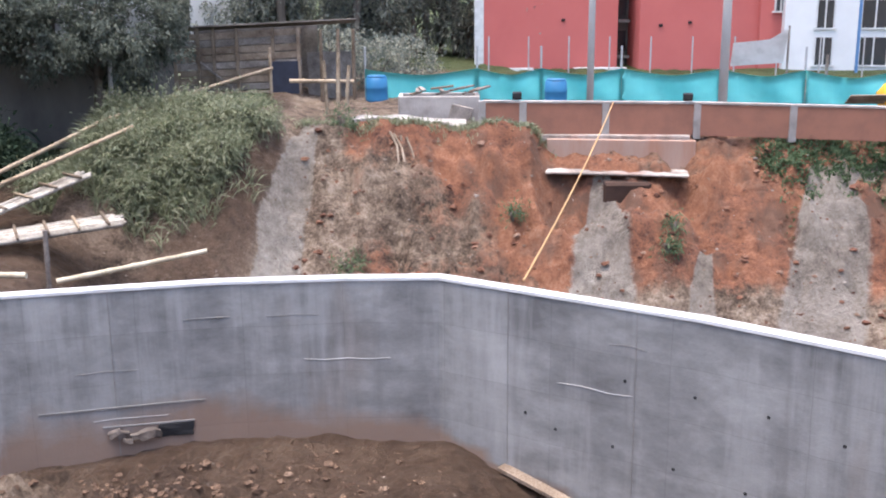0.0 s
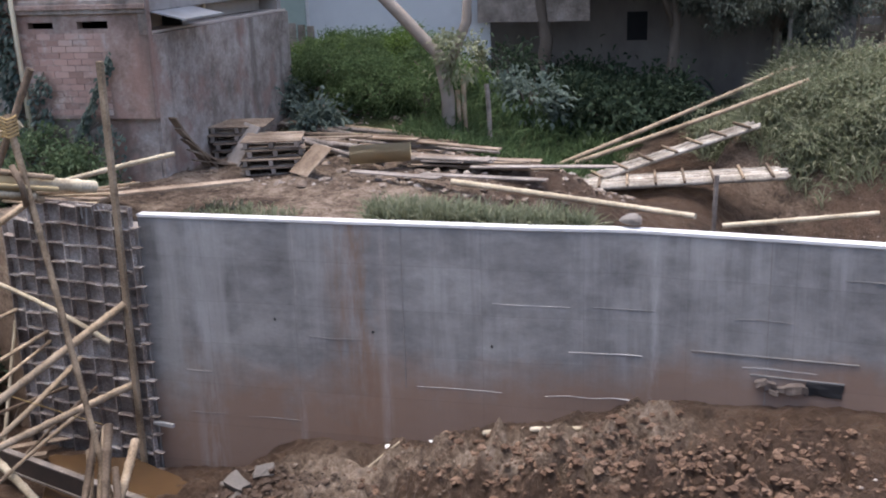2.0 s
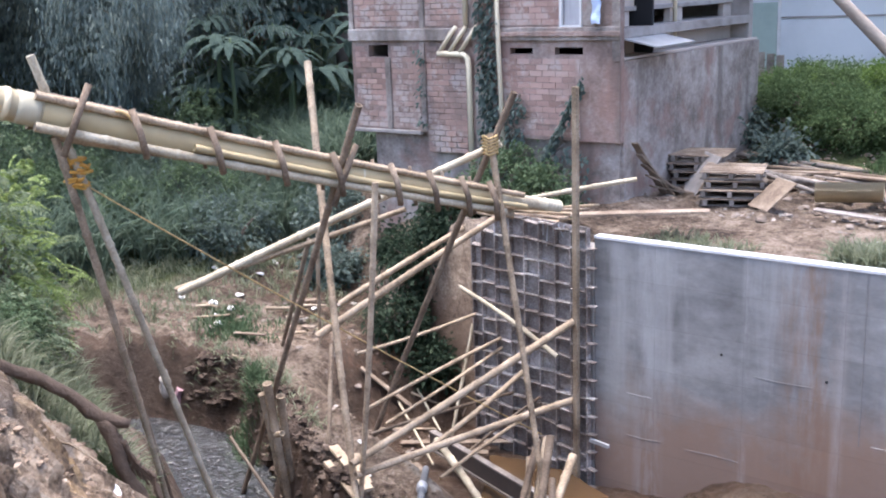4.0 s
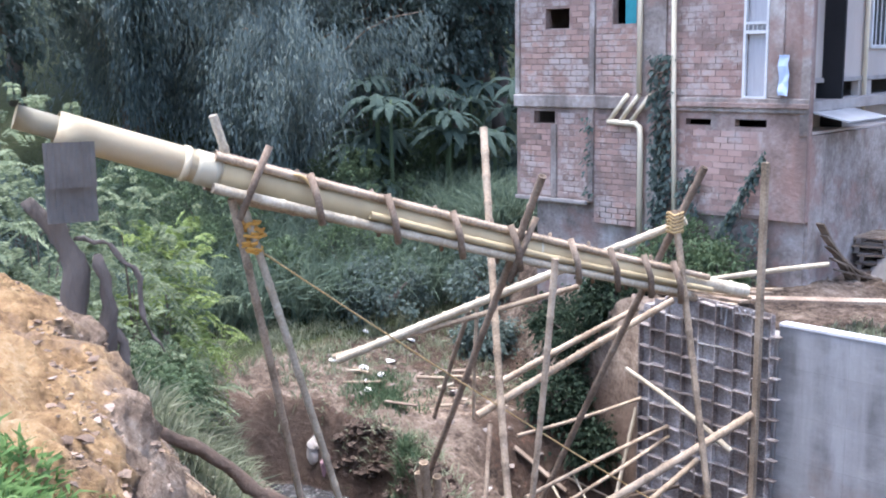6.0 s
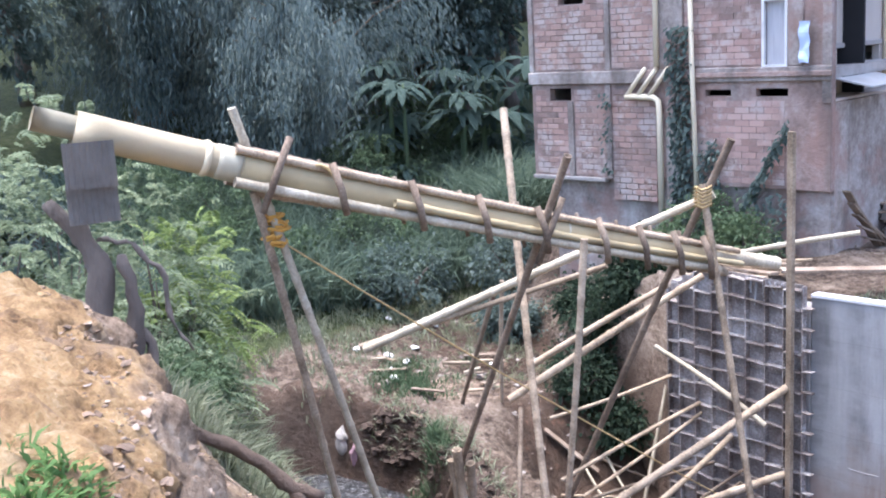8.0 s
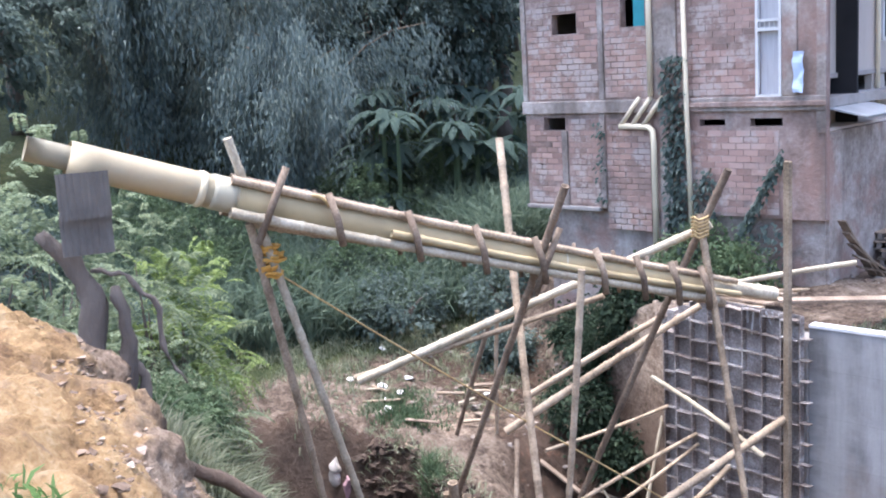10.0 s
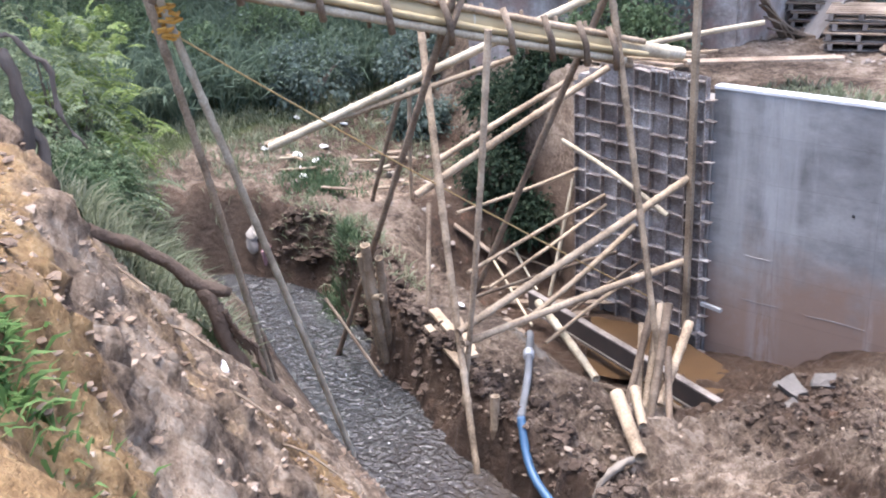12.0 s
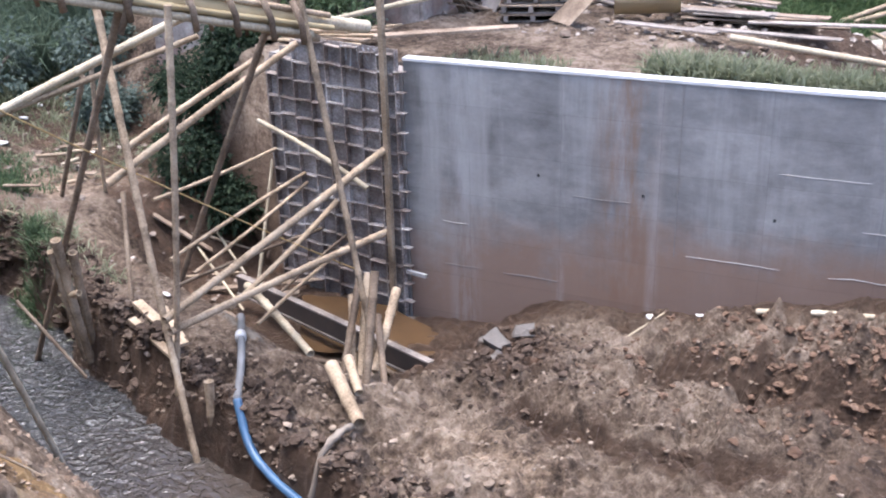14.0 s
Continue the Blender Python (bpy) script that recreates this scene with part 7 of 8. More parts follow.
# ---- board shed and dark buildings behind the trees ----
def build_shed():
    th = thing("board_shed", "makeshift site shed of weathered boards", "shed")
    rng = random.Random(12)
    a, b = Vector((-7.0, 28.15, 0)), Vector((-3.75, 28.75, 0))
    for k in range(11):
        z = 3.75 + 0.185 * k
        bm = bmesh.new()
        plank(bm, a + Vector((rng.uniform(-0.1, 0), 0, z)), b + Vector((0, 0, z + 0.015 * k)), 0.03, 0.165)
        part("board", bm, M_WOOD if k % 3 else M_WOOD_GREY, th)
    for f in (0.02, 0.2, 0.32, 0.5, 0.78, 0.98):
        p = a.lerp(b, f) + Vector((0, -0.05, 0))
        part("stud", new_box((0.08, 0.06, 2.2), pose(p.x, p.y, 4.75)), M_WOOD, th)
    bm = bmesh.new()
    plank(bm, (-6.3, 28.15, 5.0), (-5.4, 28.3, 4.2), 0.06, 0.06)
    part("brace", bm, M_WOOD_GREY, th)
    part("roof_sheet", new_box((5.0, 1.8, 0.04), pose(-4.85, 29.3, 5.88, -5, -2, 10), 0.005), M_WOOD_GREY, th, "thin grey roof sheet")
    part("back", new_box((3.4, 0.05, 2.2), pose(-5.2, 30.4, 4.75, 0, 0, 10)), M_WOOD_GREY, th)
    part("dark_cloth", new_box((0.75, 0.03, 0.85), pose(-4.2, 28.58, 4.55, 0, 0, 10)), plain("navy_cloth", (0.035, 0.04, 0.06), (0.02, 0.022, 0.03), 4, 0.9, 0.4), th, "dark blue cloth over the doorway")
    for x in (-3.2, -2.75, -2.35):
        part("porch_post", tube(bmesh.new(), [(x, 28.5, 3.6), (x, 28.5, 5.8)], [0.05, 0.045], 8), M_BAMBOO_DARK, th, "bamboo porch post")
    part("porch_back", new_box((1.2, 0.05, 1.5), pose(-3.1, 29.6, 4.4, 0, 0, 10)), M_WOOD_GREY, th)
    gt = thing("bamboo_barrier", "bamboo barrier of crossed poles at the bank head", "barrier")
    for q, (p0, p1) in enumerate((((-3.6, 25.3, 4.75), (-2.1, 25.4, 4.72)), ((-2.5, 25.3, 3.8), (-2.45, 25.3, 5.4)), ((-2.75, 25.4, 3.8), (-2.8, 25.4, 5.2)), ((-2.3, 25.2, 3.8), (-2.2, 25.3, 5.1)))):
        part("pole", bamboo(p0, p1, 0.05, 0.01, seed=500 + q), M_BAMBOO, gt, "", True)
    bm = bmesh.new()
    plank(bm, (-2.6, 24.6, 4.0), (-1.9, 24.2, 4.15), 0.14, 0.05)
    tagged(link_mesh("board", bm, M_WOOD), "short board lying at the bank head", "board")


build_shed()


def build_back_buildings():
    th = thing("dark_building", "shaded grey building with an overhanging upper floor", "building")
    # grey plaster darkened to paint the shade of the tree canopy
    dark = plain("plaster_with_shade", (0.2, 0.178, 0.162), (0.09, 0.08, 0.075), 0.9, 0.9, 0.4, stretch=(1, 1, 0.5))
    m, n = between((-15.3, 23.9, 4.6), (-6.8, 27.3, 4.6))
    part("wall", new_box((n, 0.25, 4.4), m), dark, th)
    part("upper_floor", new_box((n + 1, 2.2, 2.6), m @ pose(-0.2, -0.5, 2.6 + 0.75)), plain("brown_boards", (0.12, 0.095, 0.08), (0.07, 0.055, 0.048), 0.8, 0.9, 0.3), th, "brown overhanging upper storey")
    part("eave_panel", new_box((2.7, 0.06, 1.0), m @ pose(-3.0, -1.72, 1.05)), M_WOOD_GREY, th, "hanging board panel")
    part("roof", new_box((n + 2, 4.5, 0.12), m @ pose(0, -0.2, 4.75, 4, 0, 0)), M_METAL, th)
    # near-black block paints the unlit window, no opening behind it
    part("window", new_box((0.5, 0.1, 0.7), m @ pose(-0.6, -0.1, 0.3)), M_DARK, th)
    part("foot_wall", new_box((n, 0.6, 1.2), m @ pose(0, -0.2, -2.2)), M_MORTAR, th, "broken masonry footing")
    part("white_tag", new_box((0.09, 0.03, 0.4), m @ pose(-3.0, -0.2, 0.65)), M_WHITE, th, "white hanging tag")
    part("pale_panel", new_box((2.2, 0.05, 0.9), m @ pose(2.9, -1.66, 1.55)), M_WHITEWALL, th, "pale sheet panel")
    wh = thing("white_house", "low white painted house with a pale green door", "house")
    m, n = between((-19.2, 19.4, 6.2), (-14.45, 22.95, 6.2))
    part("wall", new_box((n, 0.2, 4.0), m), plain("white_paint", (0.62, 0.64, 0.66), (0.48, 0.5, 0.52), 0.6, 0.8, 0.2), wh)
    part("door", new_box((0.75, 0.06, 1.9), m @ pose(-1.9, -0.14, -0.75)), plain("pale_green", (0.36, 0.44, 0.40), (0.28, 0.35, 0.32), 2, 0.7, 0.2), wh, "pale green door")
    part("door_frame", new_box((0.07, 0.1, 2.0), m @ pose(-1.48, -0.14, -0.72)), M_WHITE, wh)
    part("door_frame", new_box((0.07, 0.1, 2.0), m @ pose(-2.32, -0.14, -0.72)), M_WHITE, wh)
    part("roof", new_box((n + 1, 3.5, 0.1), m @ pose(0, 0.6, 2.1, -8, 0, 0)), M_METAL, wh)
    part("seam", new_box((n, 0.02, 0.04), m @ pose(0, -0.115, -0.15)), M_CEMENT, wh)
    wf = thing("wooden_fence", "stained upright-board fence beside the garden wall", "fence")
    for k in range(12):
        p = Vector((-18.7 + 0.14 * k, 17.6 + 0.16 * k, 4.3))
        part("board", new_box((0.17, 0.03, 2.0 + 0.1 * math.sin(k * 2.2)), pose(p.x, p.y, p.z, 0, 0, 48)), M_WOOD_GREY, wf)
    hs = thing("white_block", "distant white building seen between trees", "building")
    part("wall", new_box((2.6, 3, 6), pose(-9.2, 47, 6.5)), M_WHITEWALL, hs)
    part("roof", new_box((2.9, 3.3, 0.2), pose(-9.2, 47, 9.6)), M_CEMENT, hs)
    part("window", new_box((0.8, 0.1, 0.9), pose(-9.0, 45.47, 7.2)), M_GLASS, hs)


build_back_buildings()


# ---- plants ----
def leaf_mesh(name, pos, direction, length, width, material, droop=0.25, fold=0.12):
    """Many bent leaves: each six vertices and two quads, along its direction."""
    n = len(pos)
    rs = np.random.RandomState(len(pos) % 9973 + 7)
    d = direction / (np.linalg.norm(direction, axis=1, keepdims=True) + 1e-9)
    up = np.tile([0, 0, 1.0], (n, 1)) + rs.normal(0, 0.5, (n, 3))
    side = np.cross(d, up)
    side /= np.linalg.norm(side, axis=1, keepdims=True) + 1e-9
    nor = np.cross(side, d)
    L, W = length[:, None], width[:, None]
    mid = pos + d * L * 0.5 + nor * L * fold
    tip = pos + d * L + np.array([0, 0, -1.0]) * L * droop
    v = np.stack([pos - side * W * 0.25, pos + side * W * 0.25, mid + side * W * 0.5, mid - side * W * 0.5, tip + side * W * 0.08, tip - side * W * 0.08], 1).reshape(-1, 3)
    base = (np.arange(n) * 6)[:, None]
    f = np.concatenate([base + np.array([[0, 1, 2, 3]]), base + np.array([[3, 2, 4, 5]])], 1).reshape(-1, 4)
    if name in ("crown", "foliage") and n > 1500:
        # dense crowns: one bent diamond a leaf
        v = np.stack([pos, mid + side * W * 0.55, tip, mid - side * W * 0.55], 1).reshape(-1, 3)
        f = np.arange(n * 4).reshape(-1, 4)
    me = bpy.data.meshes.new(name)
    me.vertices.add(len(v))
    me.vertices.foreach_set("co", v.ravel())
    me.loops.add(f.size)
    me.loops.foreach_set("vertex_index", f.ravel())
    me.polygons.add(len(f))
    me.polygons.foreach_set("loop_start", np.arange(0, f.size, 4))
    me.polygons.foreach_set("loop_total", np.full(len(f), 4))
    me.update()
    me.materials.append(material)
    return me


def clumps(rs, count, centre, radii, per, spread):
    """Leaf places in uneven clumps within an ellipsoid, denser towards its skin."""
    u = rs.normal(size=(count, 3))
    u /= np.linalg.norm(u, axis=1, keepdims=True)
    c = np.array(centre) + u * np.array(radii) * (0.45 + 0.55 * rs.rand(count, 1) ** 0.5)
    p = np.repeat(c, per, 0) + rs.normal(0, 1, (count * per, 3)) * spread * np.repeat(0.5 + rs.rand(count, 1), per, 0)
    out = p - np.array(centre)
    return p, out / (np.linalg.norm(out, axis=1, keepdims=True) + 1e-9)


def tree(name, label, foot, height, crown, seed, material, leaf=(0.28, 0.12), per=34, count=90, lobes=4, trunk=0.16, lean=(0, 0), group="", droop=0.3):
    rs = np.random.RandomState(seed)
    th = thing(name, label, "tree", group, at=(0, 0, 0))
    f = Vector(foot)
    top = f + Vector((lean[0], lean[1], height))
    bm = bmesh.new()
    pts = [f.lerp(top, k / 6) + Vector((rs.normal(0, 0.06), rs.normal(0, 0.06), 0)) * (k > 0) for k in range(7)]
    tube(bm, pts, [trunk * (1.25 - 0.13 * k) for k in range(7)], 10)
    ps, ds = [], []
    for q in range(lobes):
        c = top + Vector((rs.uniform(-1, 1) * crown[0] * 0.55, rs.uniform(-1, 1) * crown[0] * 0.55, rs.uniform(-0.55, 0.45) * crown[1]))
        start = pts[rs.randint(3, 6)]
        mid_ = start.lerp(c, 0.5) + Vector((0, 0, 0.2))
        tube(bm, [start, mid_, c], [trunk * 0.5, trunk * 0.32, trunk * 0.1], 7)
        p, d = clumps(rs, count // lobes, c, (crown[0] * 0.62, crown[0] * 0.62, crown[1] * 0.55), per, leaf[0] * 0.9)
        ps.append(p)
        ds.append(d)
    part("trunk", bm, M_BARK, th, "", True)
    p, d = np.concatenate(ps), np.concatenate(ds)
    d = d + rs.normal(0, 0.7, d.shape)
    n = len(p)
    o = new("crown", leaf_mesh("crown", p, d, leaf[0] * (0.6 + 0.8 * rs.rand(n)), leaf[1] * (0.6 + 0.8 * rs.rand(n)), material, droop))
    o.parent = th
    return th


def bamboo_clump(foot, height, culms, reach, seed, label):
    """Arching culms with drooping leaf sprays."""
    rs = np.random.RandomState(seed)
    th = thing("bamboo_clump", label, "bamboo", "bamboo thicket")
    ps, ds = [], []
    bm = bmesh.new()
    for k in range(culms):
        a = rs.uniform(0, 2 * math.pi)
        out = Vector((math.cos(a), math.sin(a), 0))
        r, h = reach * rs.uniform(0.4, 1.1), height * rs.uniform(0.75, 1.1)
        pts = [Vector(foot) + out * (0.3 + r * (q / 8) ** 2.2) + Vector((0, 0, h * (q / 8) - 0.25 * h * (q / 8) ** 4)) for q in range(9)]
        part("culm", tube(bmesh.new(), pts, [0.05 * (1 - 0.1 * q) for q in range(9)], 6), M_BAMBOO_DARK, th, "", True)
        # plumes hang along the upper culm, thick near it and thinning downwards
        for q in np.linspace(2.5, 8, 12):
            i = min(int(q), 7)
            at = pts[i].lerp(pts[i + 1], q - i)
            m = 270
            fall = np.abs(rs.normal(0, 0.8, m))
            base = np.array(at[:]) + rs.normal(0, 0.2, (m, 3)) + np.stack([out.x * 0.35 * fall, out.y * 0.35 * fall, -fall], -1)
            ps.append(base)
            ds.append(rs.normal(0, 0.32, (m, 3)) + np.array([out.x * 0.4, out.y * 0.4, -1.0]))
        p, d = np.concatenate(ps), np.concatenate(ds)
    n = len(p)
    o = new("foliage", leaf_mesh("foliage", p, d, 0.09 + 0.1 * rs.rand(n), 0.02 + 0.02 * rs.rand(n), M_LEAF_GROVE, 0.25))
    o.parent = th
    return th


def bush(name, label, foot, radii, seed, material, leaf=(0.16, 0.08), count=26, per=26, group="", droop=0.25):
    rs = np.random.RandomState(seed)
    th = thing(name, label, "bush", group)
    c = Vector(foot) + Vector((0, 0, radii[2] * 0.75))
    p, d = clumps(rs, count, c, radii, per, leaf[0] * 1.1)
    d = d + rs.normal(0, 0.6, d.shape)
    n = len(p)
    bm = bmesh.new()
    for k in range(6):
        e = c + Vector((rs.uniform(-1, 1) * radii[0], rs.uniform(-1, 1) * radii[1], rs.uniform(-0.2, 0.8) * radii[2])) * 0.7
        tube(bm, [Vector(foot), Vector(foot).lerp(e, 0.6) + Vector((0, 0, 0.1)), e], [0.03, 0.02, 0.006], 5)
    part("stem", bm, M_BARK, th)
    o = new("foliage", leaf_mesh("foliage", p, d, leaf[0] * (0.6 + 0.8 * rs.rand(n)), leaf[1] * (0.6 + 0.8 * rs.rand(n)), material, droop))
    o.parent = th
    return th


def frond_bush(label, foot, radii, seed, material, fronds=150, size=0.42):
    """A loose shrub of feathery fronds: a midrib with pairs of small leaflets."""
    rs = np.random.RandomState(seed)
    th = thing("feathery_shrub", label, "bush", "feathery shrubs")
    c = Vector(foot) + Vector((0, 0, radii[2]))
    base, out = clumps(rs, fronds // 5, c, radii, 5, 0.16)
    d = out * 0.8 + rs.normal(0, 0.45, out.shape) + np.array([0, 0, 0.15])
    d /= np.linalg.norm(d, axis=1, keepdims=True)
    side = np.cross(d, np.array([0, 0, 1.0]) + rs.normal(0, 0.25, d.shape))
    side /= np.linalg.norm(side, axis=1, keepdims=True) + 1e-9
    L = size * (0.6 + 0.7 * rs.rand(len(d), 1))
    ps, ds, ls = [], [], []
    for q in np.linspace(0.12, 1.0, 10):
        p = base + d * L * q + np.array([0, 0, -1.0]) * L * 0.45 * q * q
        for sg in (-1, 1):
            ps.append(p)
            ds.append(side * sg + 0.45 * d + np.array([0, 0, -0.25]))
            ls.append(L[:, 0] * (0.28 - 0.16 * abs(q - 0.4)))
    ls = np.concatenate(ls)
    o = new("foliage", leaf_mesh("foliage", np.concatenate(ps), np.concatenate(ds), ls, ls * 0.34, material, 0.12))
    o.parent = th
    bm = bmesh.new()
    for k in range(8):
        e = c + Vector((rs.uniform(-1, 1) * radii[0], rs.uniform(-1, 1) * radii[1], rs.uniform(-0.3, 0.8) * radii[2])) * 0.75
        tube(bm, [Vector(foot), Vector(foot).lerp(e, 0.6) + Vector((0, 0, 0.15)), e], [0.03, 0.02, 0.006], 5)
    part("stem", bm, M_BARK, th)
    return th


def grass_patch(name, label, count, place, height, width, material, seed, lean=0.35, kind="stuff"):
    """Blades standing on the ground, in tufts."""
    rng = random.Random(seed)
    rs = np.random.RandomState(seed)
    tufts = max(1, count // 14)
    xy = np.array([place(rng) for _ in range(tufts)])
    xy = np.repeat(xy, 14, 0) + rs.normal(0, 0.07, (tufts * 14, 2))
    z = ground_height(xy[:, 0], xy[:, 1]) - 0.02
    n = len(xy)
    d = np.stack([rs.normal(0, lean, n), rs.normal(0, lean, n), np.ones(n)], -1)
    h = height[0] + (height[1] - height[0]) * rs.rand(n)
    me = leaf_mesh(name, np.column_stack([xy, z]), d, h, width * (0.6 + 0.8 * rs.rand(n)), material, 0.3, 0.05)
    return tagged(new(name, me), label, "grass", kind=kind)


def banana(foot, height, seed, leaves=8, size=1.0):
    rs = np.random.RandomState(seed)
    th = thing("banana_plant", "banana plant with broad torn arching leaves", "plant", "banana plants")
    f = Vector(foot)
    part("stem", tube(bmesh.new(), [f, f + Vector((0.03, 0, height * 0.6)), f + Vector((0.05, 0, height))], [0.13 * size, 0.1 * size, 0.05 * size], 10), M_LEAF, th, "", True)
    for k in range(leaves):
        a = 2.4 * k + rs.uniform(-0.3, 0.3)
        out, side = Vector((math.cos(a), math.sin(a), 0)), Vector((-math.sin(a), math.cos(a), 0))
        L, W, up = size * rs.uniform(1.4, 2.1), size * rs.uniform(0.17, 0.27), rs.uniform(0.1, 1.0)
        bm = bmesh.new()
        rows = []
        for q in range(13):
            t = q / 12
            c = f + Vector((0, 0, height * 0.95)) + out * L * t + Vector((0, 0, L * (up * t - 0.95 * up * t * t - 0.35 * t ** 3)))
            w = W * math.sin(math.pi * min(1, 0.06 + t * 0.94)) ** 0.6 * (1 + 0.25 * rs.uniform(-1, 1))
            rows.append([bm.verts.new(c + side * w * s_ + Vector((0, 0, -abs(s_) * w * 0.35 + rs.uniform(-0.02, 0.02)))) for s_ in (-1, -0.5, 0, 0.5, 1)])
        for r1, r2 in zip(rows, rows[1:]):
            for s_ in range(4):
                bm.faces.new((r1[s_], r1[s_ + 1], r2[s_ + 1], r2[s_]))
        part("leaf", bm, M_BANANA, th)
    return th


def slope_spot(r):
    """A place on the grassy slope, thinning out towards its edges."""
    while True:
        x, y = r.gauss(-5.8, 1.2), 19.9 + 3.5 * r.random()
        if -8.3 < x and x + 0.35 * (23 - y) < -3.9 + r.gauss(0, 0.3) and r.random() < (y - 20.2) / 1.6:
            return x, y


def plant_all():
    rng = random.Random(77)
    # forest on the slope beyond the stream: tall trees, bamboo, undergrowth
    spots = [(-27, -3, 9), (-30, 1.5, 11), (-34, 5, 12), (-29, 6.5, 8), (-36, 10, 13), (-31, 11, 10), (-38, 15, 13), (-33, 16, 11), (-29, 18.5, 10), (-42, 2, 15), (-44, 8, 16), (-45, 16, 16), (-40, 21, 14), (-25, -7, 9), (-34, -6, 12), (-33, 23, 12), (-26, 23, 10), (-29, 13, 8), (-28, 10, 7), (-32, 8, 9), (-30.5, 7.6, 7), (-34, 9.5, 9)]
    spots = [q for q in spots if not (q[0] > -32 and 1 < q[1] < 9.5)] + [(-27.5, 0.2, 8.5), (-26.5, -2.0, 8), (-33.5, 1.8, 11), (-36, 7, 13), (-29, 14.5, 9)]
    for k, (x, y, h) in enumerate(spots):
        tree("forest_tree", "tall dark green broadleaf tree in dense forest", (x, y, gz(x, y) - 0.1), h * 0.62, (h * 0.36, h * 0.42), 100 + k, M_LEAF_DARK, (0.17, 0.075), 62, 270, 7, 0.2, group="forest trees")
    for k, (x, y, h) in enumerate(((-28.5, 4.2, 9.0), (-28.5, 6.6, 8.0), (-31, 9.0, 10.5), (-31.5, 5.0, 12), (-32, 13, 11), (-27.0, 7.6, 5.0))):
        bamboo_clump((x, y, gz(x, y)), h, 17, 3.8, 200 + k, "dense clump of arching feathery bamboo")
    for k in range(26):
        x, y = -23.9 - 2.9 * rng.random(), 8.6 + 4.0 * rng.random()
        banana((x, y, gz(x, y)), rng.uniform(0.5, 3.4), 300 + k, 11, rng.uniform(0.45, 0.65))
    banana((-16.9, 17.6, gz(-16.9, 17.6)), 0.7, 330, 7, 0.45)
    banana((-9.5, 23.2, 3.0), 0.8, 331, 8, 0.5)
    for k in range(15):
        x, y = -21.5 - rng.random() * 5.5, rng.uniform(-4, 14)
        r = rng.uniform(0.8, 1.6)
        bush("undergrowth_bush", "dense dark green undergrowth shrub on the slope", (x, y, gz(x, y)), (r, r, r * 0.8), 400 + k, M_LEAF if k % 3 else M_LEAF_DARK, (0.09, 0.035), 110, 44, "undergrowth")
    grass_patch("cane_grass", "tall arching cane grass in front of the forest", 26000, lambda r: (r.uniform(-26.5, -20.8), r.uniform(1.5, 12.5)), (0.9, 2.0), 0.034, M_CANE, 31, 0.5)
    grass_patch("bank_grass", "short sparse grass on the trodden far bank", 3600, lambda r: (r.uniform(-21, -16.8), r.uniform(4.9, 8.6)), (0.05, 0.16), 0.02, M_GRASS, 45, 0.7)
    # low weeds and bushes on the far bank
    for k, (x, y, r, mt) in enumerate(((-22.3, 5.5, 0.8, 1), (-23, 7.5, 1.0, 0), (-20.6, 7.4, 0.9, 0), (-18.7, 8.6, 0.5, 0), (-16.4, 1.8, 0.7, 1), (-20.0, 9.3, 0.7, 0),
                                       (-16.2, 9.1, 0.6, 0), (-15.9, 8.4, 0.55, 0), (-15.5, 9.3, 0.5, 0), (-17.2, 9.4, 0.5, 0), (-21, 2.0, 1.0, 0), (-20, 0.5, 1.0, 0), (-15.3, 8.75, 0.45, 0))):
        # weeds behind the formwork get the leaf with shade painted in
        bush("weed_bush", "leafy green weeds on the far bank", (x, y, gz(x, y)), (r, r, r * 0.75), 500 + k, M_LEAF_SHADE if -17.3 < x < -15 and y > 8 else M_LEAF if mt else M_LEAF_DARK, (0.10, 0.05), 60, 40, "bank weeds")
    grass_patch("bank_grass", "rough green grass on the far bank", 6500, lambda r: (r.gauss(-20.4, 1.1), r.uniform(2.5, 9.5)), (0.12, 0.4), 0.022, M_GRASS, 32)
    grass_patch("bank_grass", "small tufts of grass on the red earth", 1200, lambda r: (r.gauss(-17.6, 0.35), r.gauss(6.1, 0.3)), (0.1, 0.3), 0.02, M_LEAF, 33)
    grass_patch("bank_grass", "grass hanging over the stream cut", 900, lambda r: (r.gauss(-15.2, 0.25), r.gauss(5.35, 0.12)), (0.2, 0.45), 0.02, M_LEAF, 39)
    grass_patch("bank_grass", "grey-green grass tufts on the stream cut", 1000, cut_spot(0.8, 1.35), (0.12, 0.36), 0.018, M_GRASS, 46, 0.7)
    # pale feathery and lime shrubs on the near side of the stream
    for k, (x, y, z, r, mt) in enumerate(((-14.8, 1.6, 3.4, 0.8, M_LEAF), (-13.4, 1.6, 2.9, 0.6, M_LEAF), (-15.4, 0.4, 3.9, 1.0, M_LEAF), (-15.0, -0.5, 4.4, 1.0, M_LEAF), (-14.2, 0.2, 3.6, 0.9, M_GRASS), (-13.2, 0.4, 3.4, 0.75, M_GRASS),
                                          (-16.2, 0.8, 3.0, 0.8, M_LEAF), (-12.3, 0.2, 4.0, 0.5, M_GRASS), (-16.0, -1.5, 4.6, 1.2, M_LEAF), (-15.2, 2.2, 2.9, 0.6, M_GRASS), (-12.9, 1.3, 3.5, 0.5, M_LEAF))):
        bush("stream_shrub", "low grey-green shrub above the stream", (x, y, gz(x, y)), (r, r, max(0.5, (z - gz(x, y)) * 0.62)), 600 + k, mt, (0.085, 0.028), 80, 48, "stream shrubs", 0.35)
